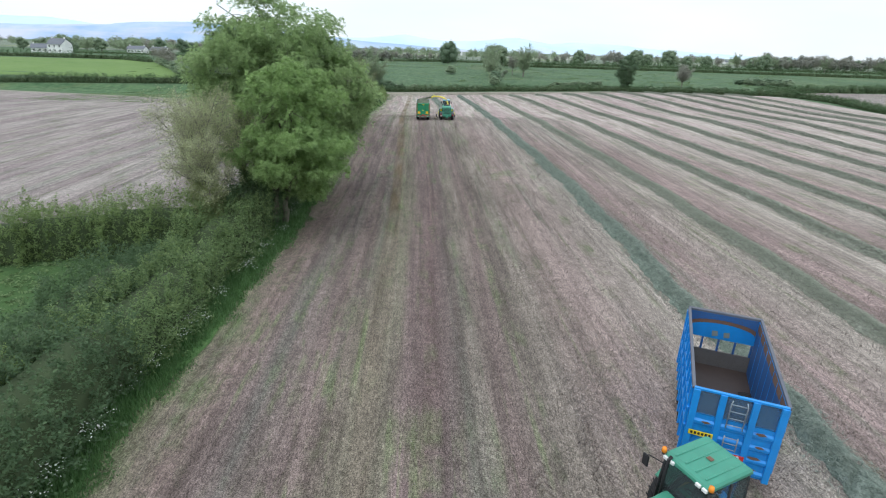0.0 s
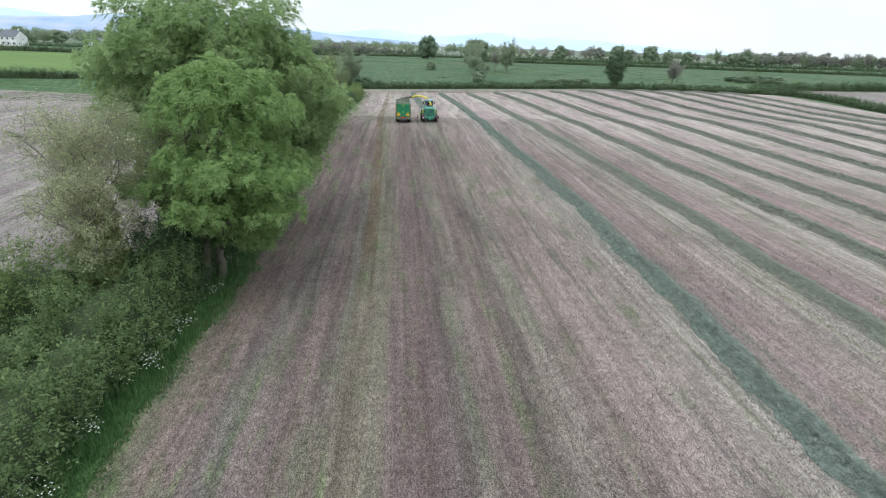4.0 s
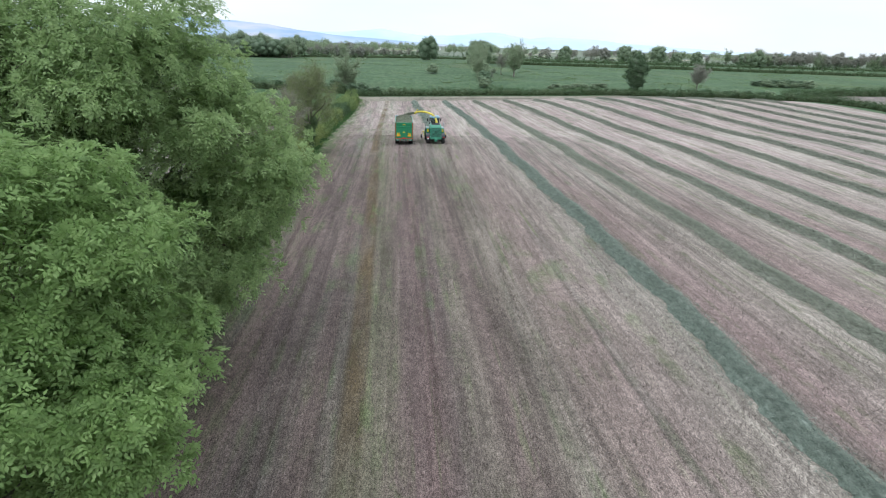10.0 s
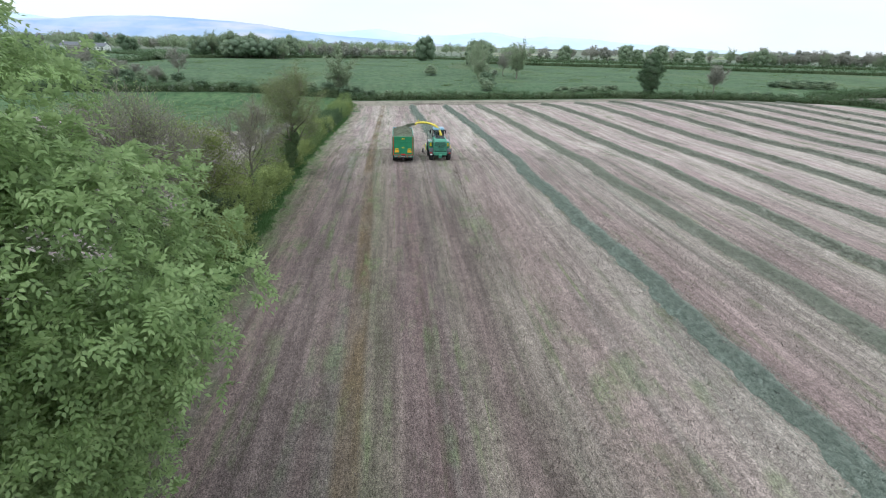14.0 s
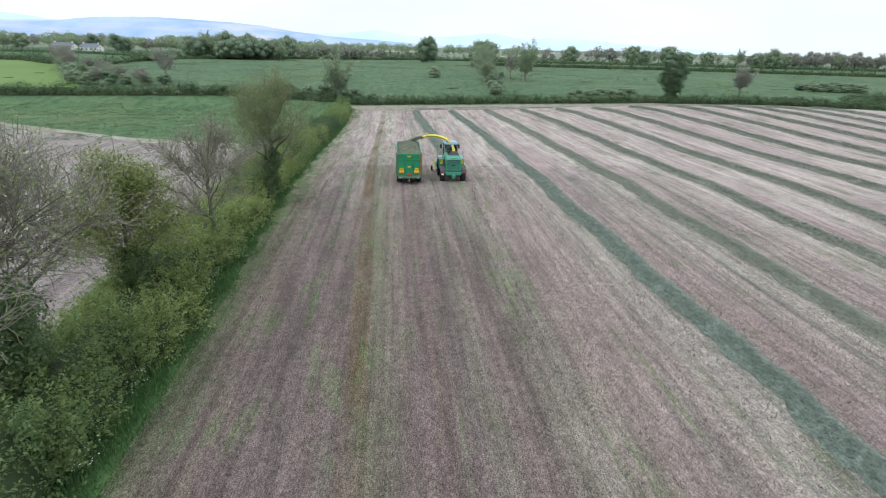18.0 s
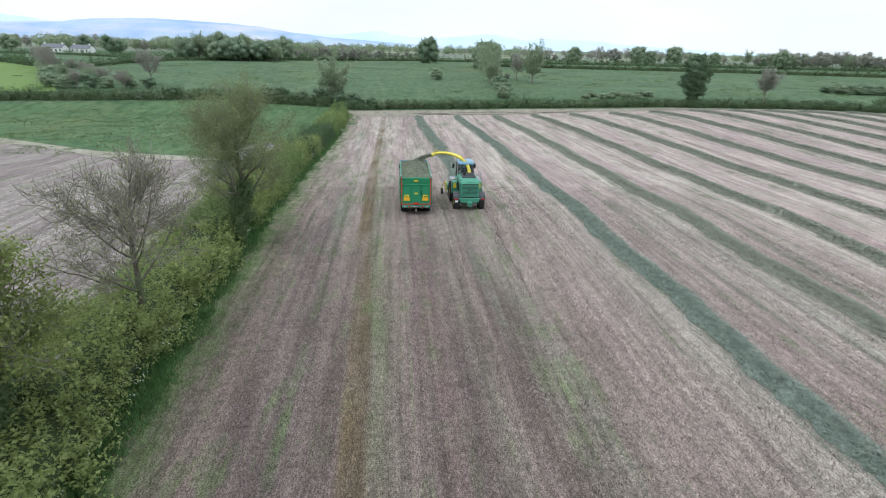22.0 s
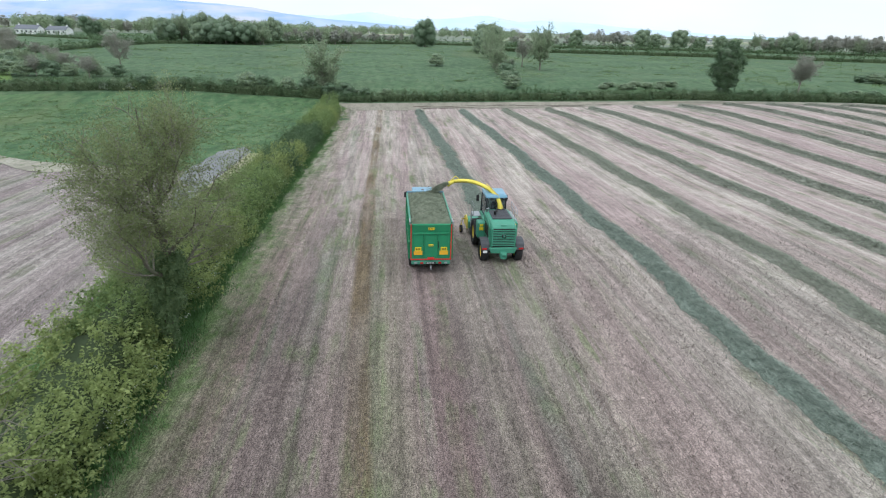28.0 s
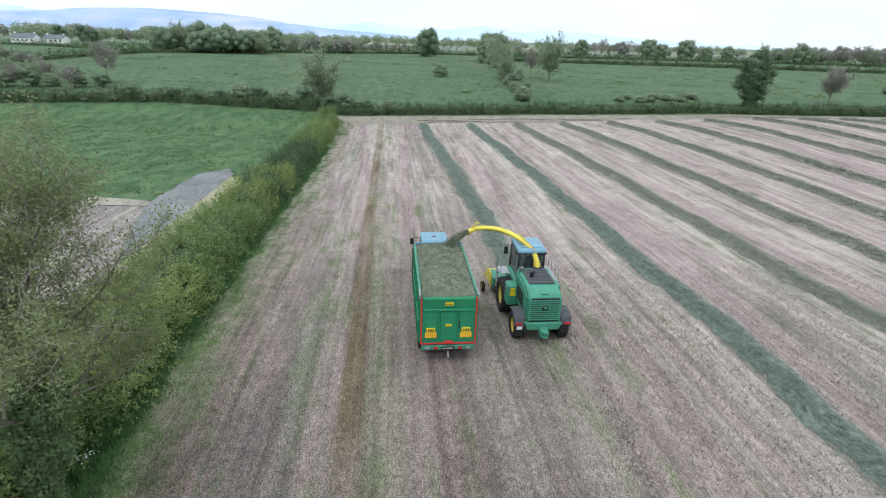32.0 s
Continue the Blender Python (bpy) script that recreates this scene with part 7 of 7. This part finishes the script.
    for s in (-1, 1):
        part("header_side", poly([(5.6, 0.35), (7.2, 0.3), (7.1, 0.9), (6.3, 1.25), (5.6, 1.15)], "x", s * 1.5 if s > 0 else -1.56, 1.56 if s > 0 else -1.5, 0.015), M_YELLOW, hd, "yellow header end plate")
        part("gauge_arm", pipe([(s * 1.55, 6.2, 0.95), (s * 1.85, 6.1, 1.0), (s * 1.95, 5.9, 0.6), (s * 1.95, 5.85, 0.35)], 0.05, 6), M_RIM, hd)
        wheel(t, s * 1.95, 5.85, 0.3, 0.2, M_RIM, s)
    return t


def grass_load(place):
    """Chopped grass heaped in the trailer, and the jet that falls on it."""
    t = thing("chopped_grass_load", place, "heap of finely chopped green grass filling the trailer", "grass load")
    v, f, X, Y, Z = heap(-1.19, 1.19, 0.03, 5.92, 3.30, 3.86, 71)
    part("grass_mound", mesh_from("grass_mound", v, f, True), M_CHOP, t)
    rng = np.random.default_rng(72)
    k = rng.integers(0, X.size, 9000)
    c = np.stack([X.ravel()[k], Y.ravel()[k], Z.ravel()[k] + 0.02], -1) + rng.normal(size=(9000, 3)) * [0.05, 0.05, 0.01]
    nr = rng.normal(size=(9000, 3)) * 0.5 + [0, 0, 1]
    nr /= np.linalg.norm(nr, axis=1)[:, None]
    v, f = leaf_quads(c, nr, np.full(9000, 0.075), rng, 0.35)
    o = part("chaff", mesh_from("chaff", v, f), M_CHOP, t)
    o["kind"] = "stuff"
    n = 9000
    s = rng.random(n)
    a, b = np.array([1.60, 6.45, 3.92]), np.array([0.15, 4.6, 3.62])
    c = a + (b - a) * s[:, None] + np.array([0, 0, 0.16]) * (s * (1 - s) * 4)[:, None] * 0.5 + rng.normal(size=(n, 3)) * (0.05 + 0.09 * s)[:, None]
    nr = rng.normal(size=(n, 3))
    nr /= np.linalg.norm(nr, axis=1)[:, None]
    v, f = leaf_quads(c, nr, np.full(n, 0.06), rng, 0.4)
    o = part("jet", mesh_from("jet", v, f), M_CHOP, t, "jet of chopped grass from the spout")
    o["kind"] = "stuff"
    return t


def blue_trailer(place, turn):
    """Empty blue silage trailer; y runs forwards, from the rear door to the headboard."""
    t = thing("silage_trailer", place, "empty bright blue silage trailer, rust-worn, with ladder on its headboard", "trailer", turn=turn)
    W, L, Z0, Z1 = 1.36, 6.2, 1.05, 3.55
    part("floor", box(-W + 0.05, 0.06, Z0 - 0.1, W - 0.05, L - 0.06, Z0), M_FLOOR, t, "dark worn trailer floor")
    for s in (-1, 1):
        wl = part("side_wall", box(min(s * W, s * (W - 0.05)), 0, Z0 - 0.15, max(s * W, s * (W - 0.05)), L, Z1 - 0.05), M_BLUE, t)
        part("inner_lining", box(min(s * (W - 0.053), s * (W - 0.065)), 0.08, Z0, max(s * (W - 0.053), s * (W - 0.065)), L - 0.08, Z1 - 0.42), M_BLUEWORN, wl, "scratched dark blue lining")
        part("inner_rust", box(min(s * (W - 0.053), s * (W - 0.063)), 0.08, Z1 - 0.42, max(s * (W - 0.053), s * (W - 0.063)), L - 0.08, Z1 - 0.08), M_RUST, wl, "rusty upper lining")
        part("top_rail", box(min(s * (W + 0.06), s * (W - 0.05)), -0.03, Z1 - 0.05, max(s * (W + 0.06), s * (W - 0.05)), L + 0.03, Z1 + 0.05, 0.015), M_DKRAIL, t, "worn dark grey top rail")
        for k in range(9):
            y = 0.15 + k * (L - 0.3) / 8
            part("rib", box(min(s * W, s * (W + 0.09)), y - 0.05, Z0 - 0.15, max(s * W, s * (W + 0.09)), y + 0.05, Z1 - 0.05, 0.01), M_BLUE, t)
            if 0 < k < 8:
                part("inner_rib", box(min(s * (W - 0.05), s * (W - 0.075)), y - 0.02, Z0, max(s * (W - 0.05), s * (W - 0.075)), y + 0.02, Z1 - 0.1), M_BLUE, wl)
        for z in (Z0 + 0.9, Z0 + 1.6):
            part("side_rail", box(min(s * W, s * (W + 0.07)), 0, z, max(s * W, s * (W + 0.07)), L, z + 0.1, 0.01), M_BLUE, t)
    # headboard: four posts, mesh windows above, folded panels below
    for x in (-W + 0.1, -0.47, 0.47, W - 0.1):
        part("headboard_post", box(x - 0.10, L - 0.02, Z0 - 0.45, x + 0.10, L + 0.13, Z1, 0.015), M_BLUE, t)
    part("headboard_rail", box(-W, L - 0.03, Z1 - 0.04, W, L + 0.08, Z1 + 0.05, 0.015), M_BLUE, t)
    for x0, x1 in ((-W + 0.2, -0.57), (-0.37, 0.37), (0.57, W - 0.2)):
        part("mesh_window", box(x0, L + 0.01, Z1 - 0.95, x1, L + 0.03, Z1 - 0.05), M_MESH, t, "fine wire mesh window")
        for k in range(4):
            z = Z0 - 0.4 + k * 0.5
            pn = part("headboard_panel", box(x0, L - 0.02, z, x1, L + 0.03, z + 0.49), M_BLUE, t)
            part("panel_fold", poly([(L + 0.03, z + 0.08), (L + 0.10, z + 0.14), (L + 0.10, z + 0.22), (L + 0.03, z + 0.28)], "x", x0, x1), M_BLUE, pn)
    for x, z, w, hh in ((-0.8, Z0 + 1.35, 0.36, 0.12), (-0.85, Z0 + 0.85, 0.3, 0.1), (-0.78, Z0 + 0.4, 0.42, 0.12), (0.8, Z0 + 1.3, 0.3, 0.1), (-0.7, Z0 - 0.05, 0.5, 0.12)):
        part("rust_patch", poly([(x - w / 2, z), (x - w * 0.2, z + hh * 0.6), (x + w * 0.3, z + hh * 0.5), (x + w / 2, z + 0.02), (x + w * 0.1, z - hh * 0.4)], "y", L + 0.101, L + 0.108), M_RUST, t)
    ld = part("ladder", pipe([(-0.24, L + 0.16, Z1 - 1.15), (-0.24, L + 0.2, Z1 - 0.2), (-0.2, L + 0.16, Z1 - 0.08)], 0.02, 6), M_STEEL, t)
    part("ladder_side", pipe([(0.24, L + 0.16, Z1 - 1.15), (0.24, L + 0.2, Z1 - 0.2), (0.2, L + 0.16, Z1 - 0.08)], 0.02, 6), M_STEEL, ld)
    for k in range(4):
        part("rung", pipe([(-0.24, L + 0.18, Z1 - 1.0 + k * 0.26), (0.24, L + 0.18, Z1 - 1.0 + k * 0.26)], 0.016, 6), M_STEEL, ld)
    ld2 = part("ladder", pipe([(-0.2, L + 0.16, Z1 - 2.0), (-0.2, L + 0.16, Z1 - 1.45)], 0.02, 6), M_STEEL, t)
    part("ladder_side", pipe([(0.2, L + 0.16, Z1 - 2.0), (0.2, L + 0.16, Z1 - 1.45)], 0.02, 6), M_STEEL, ld2)
    for k in range(3):
        part("rung", pipe([(-0.2, L + 0.16, Z1 - 1.95 + k * 0.22), (0.2, L + 0.16, Z1 - 1.95 + k * 0.22)], 0.016, 6), M_STEEL, ld2)
    nm = part("name_strip", box(0.52, L + 0.132, Z0 + 0.78, 1.26, L + 0.15, Z0 + 0.96, 0.004), M_YBOARD, t, "yellow name strip with dark bars")
    for k in range(6):
        part("lettering_bar", box(0.58 + k * 0.11, L + 0.149, Z0 + 0.82, 0.65 + k * 0.11, L + 0.155, Z0 + 0.92), M_BLACK, nm)
    mk = part("marker_board", box(-0.5, L + 0.14, Z0 + 0.1, -0.05, L + 0.17, Z0 + 0.4, 0.004), M_RED, t, "red and white marker board")
    for k in range(2):
        part("stripe", poly([(-0.42 + k * 0.2, Z0 + 0.12), (-0.34 + k * 0.2, Z0 + 0.12), (-0.26 + k * 0.2, Z0 + 0.38), (-0.34 + k * 0.2, Z0 + 0.38)], "y", L + 0.168, L + 0.175), M_WHITE, mk)
    # rear door: arched panel above a row of open lights, solid foot
    d = part("rear_door", box(-W + 0.05, -0.04, Z0 - 0.1, W - 0.05, 0.02, Z0 + 0.72), M_GRIME, t, "dirty grey-brown lower door panel")
    part("upper_panel", box(-W + 0.05, -0.04, Z1 - 1.2, W - 0.05, 0.02, Z1 - 0.02), M_BLUE, d)
    def arched(zb, rise):
        return [(-W + 0.08, Z1 - 0.05), (-W + 0.08, zb)] + [((W - 0.08) * math.cos(a), zb + rise * math.sin(a)) for a in np.linspace(math.pi, 0, 13)[1:-1]] + [(W - 0.08, zb), (W - 0.08, Z1 - 0.05)]

    part("rust_arch", poly(arched(Z1 - 0.82, 0.36), "y", 0.021, 0.03), M_RUST, d, "brown rusty arch over the door panel")
    part("top_band", poly(arched(Z1 - 0.60, 0.30), "y", 0.031, 0.04), M_BLUEWORN, d)
    for k in range(5):
        x = -W + 0.1 + k * (2 * W - 0.2) / 4
        part("door_bar", box(x - 0.04, -0.03, Z0 + 0.72, x + 0.04, 0.03, Z1 - 1.2), M_BLUEWORN, d)
    for x in (-0.25, 0.2):
        part("pale_patch", poly([(x - 0.12, Z1 - 1.05), (x + 0.1, Z1 - 1.1), (x + 0.14, Z1 - 0.85), (x - 0.08, Z1 - 0.82)], "y", 0.021, 0.026), M_FADED, d, "faded yellowish patch")
    part("door_frame", box(-W - 0.05, -0.1, Z1 - 0.05, W + 0.05, 0.05, Z1 + 0.06, 0.015), M_DKRAIL, t, "worn dark rear top rail")
    for x in (-0.5, 0.5):
        part("chassis_beam", box(x - 0.09, 0.1, 0.7, x + 0.09, L + 0.3, 0.94, 0.01), M_BLUE, t)
    for y in (1.9, 3.2):
        part("axle", box(-1.1, y - 0.07, 0.5, 1.1, y + 0.07, 0.64, 0.02), M_BLACK, t)
        for s in (-1, 1):
            wheel(t, s * 1.06, y, 0.56, 0.5, M_BLUE, s)
    part("drawbar", poly([(-0.5, L + 0.3), (0.5, L + 0.3), (0.1, L + 1.65), (-0.1, L + 1.65)], "z", 0.55, 0.75, 0.02), M_BLUE, t)
    return t


M_CHOP = foliage("chopped_grass", (0.14, 0.16, 0.11), (0.225, 0.25, 0.175), (0.34, 0.36, 0.27), 1.5, 0.1, 0.85)
TY = 88.9
green_trailer((1.42, TY, hgt(1.42, TY) + 0.04))
grass_load((1.42, TY, hgt(1.42, TY) + 0.04))
tractor((1.42, TY + 8.6, hgt(1.42, TY + 8) + 0.04), 0, "blue tractor with a pale blue cab roof pulling the green trailer", M_DKBLUE, M_PALEROOF, M_DKBLUE, M_WHITE, False)
harvester((6.2, 90.4, hgt(6.2, 93) + 0.04))
BT = 155.5
front = Vector((11.45, -4.35, 0))
way = Vector((-math.sin(radians(BT)), math.cos(radians(BT)), 0))
rear = front - way * 6.2
blue_trailer((rear.x, rear.y, 0.05), BT)
tractor((9.62, -6.4, 0.05), 113.0, "green tractor with amber beacons pulling the blue trailer", M_HGREEN, M_ROOFGREEN, M_HGREEN, M_RIM, True)
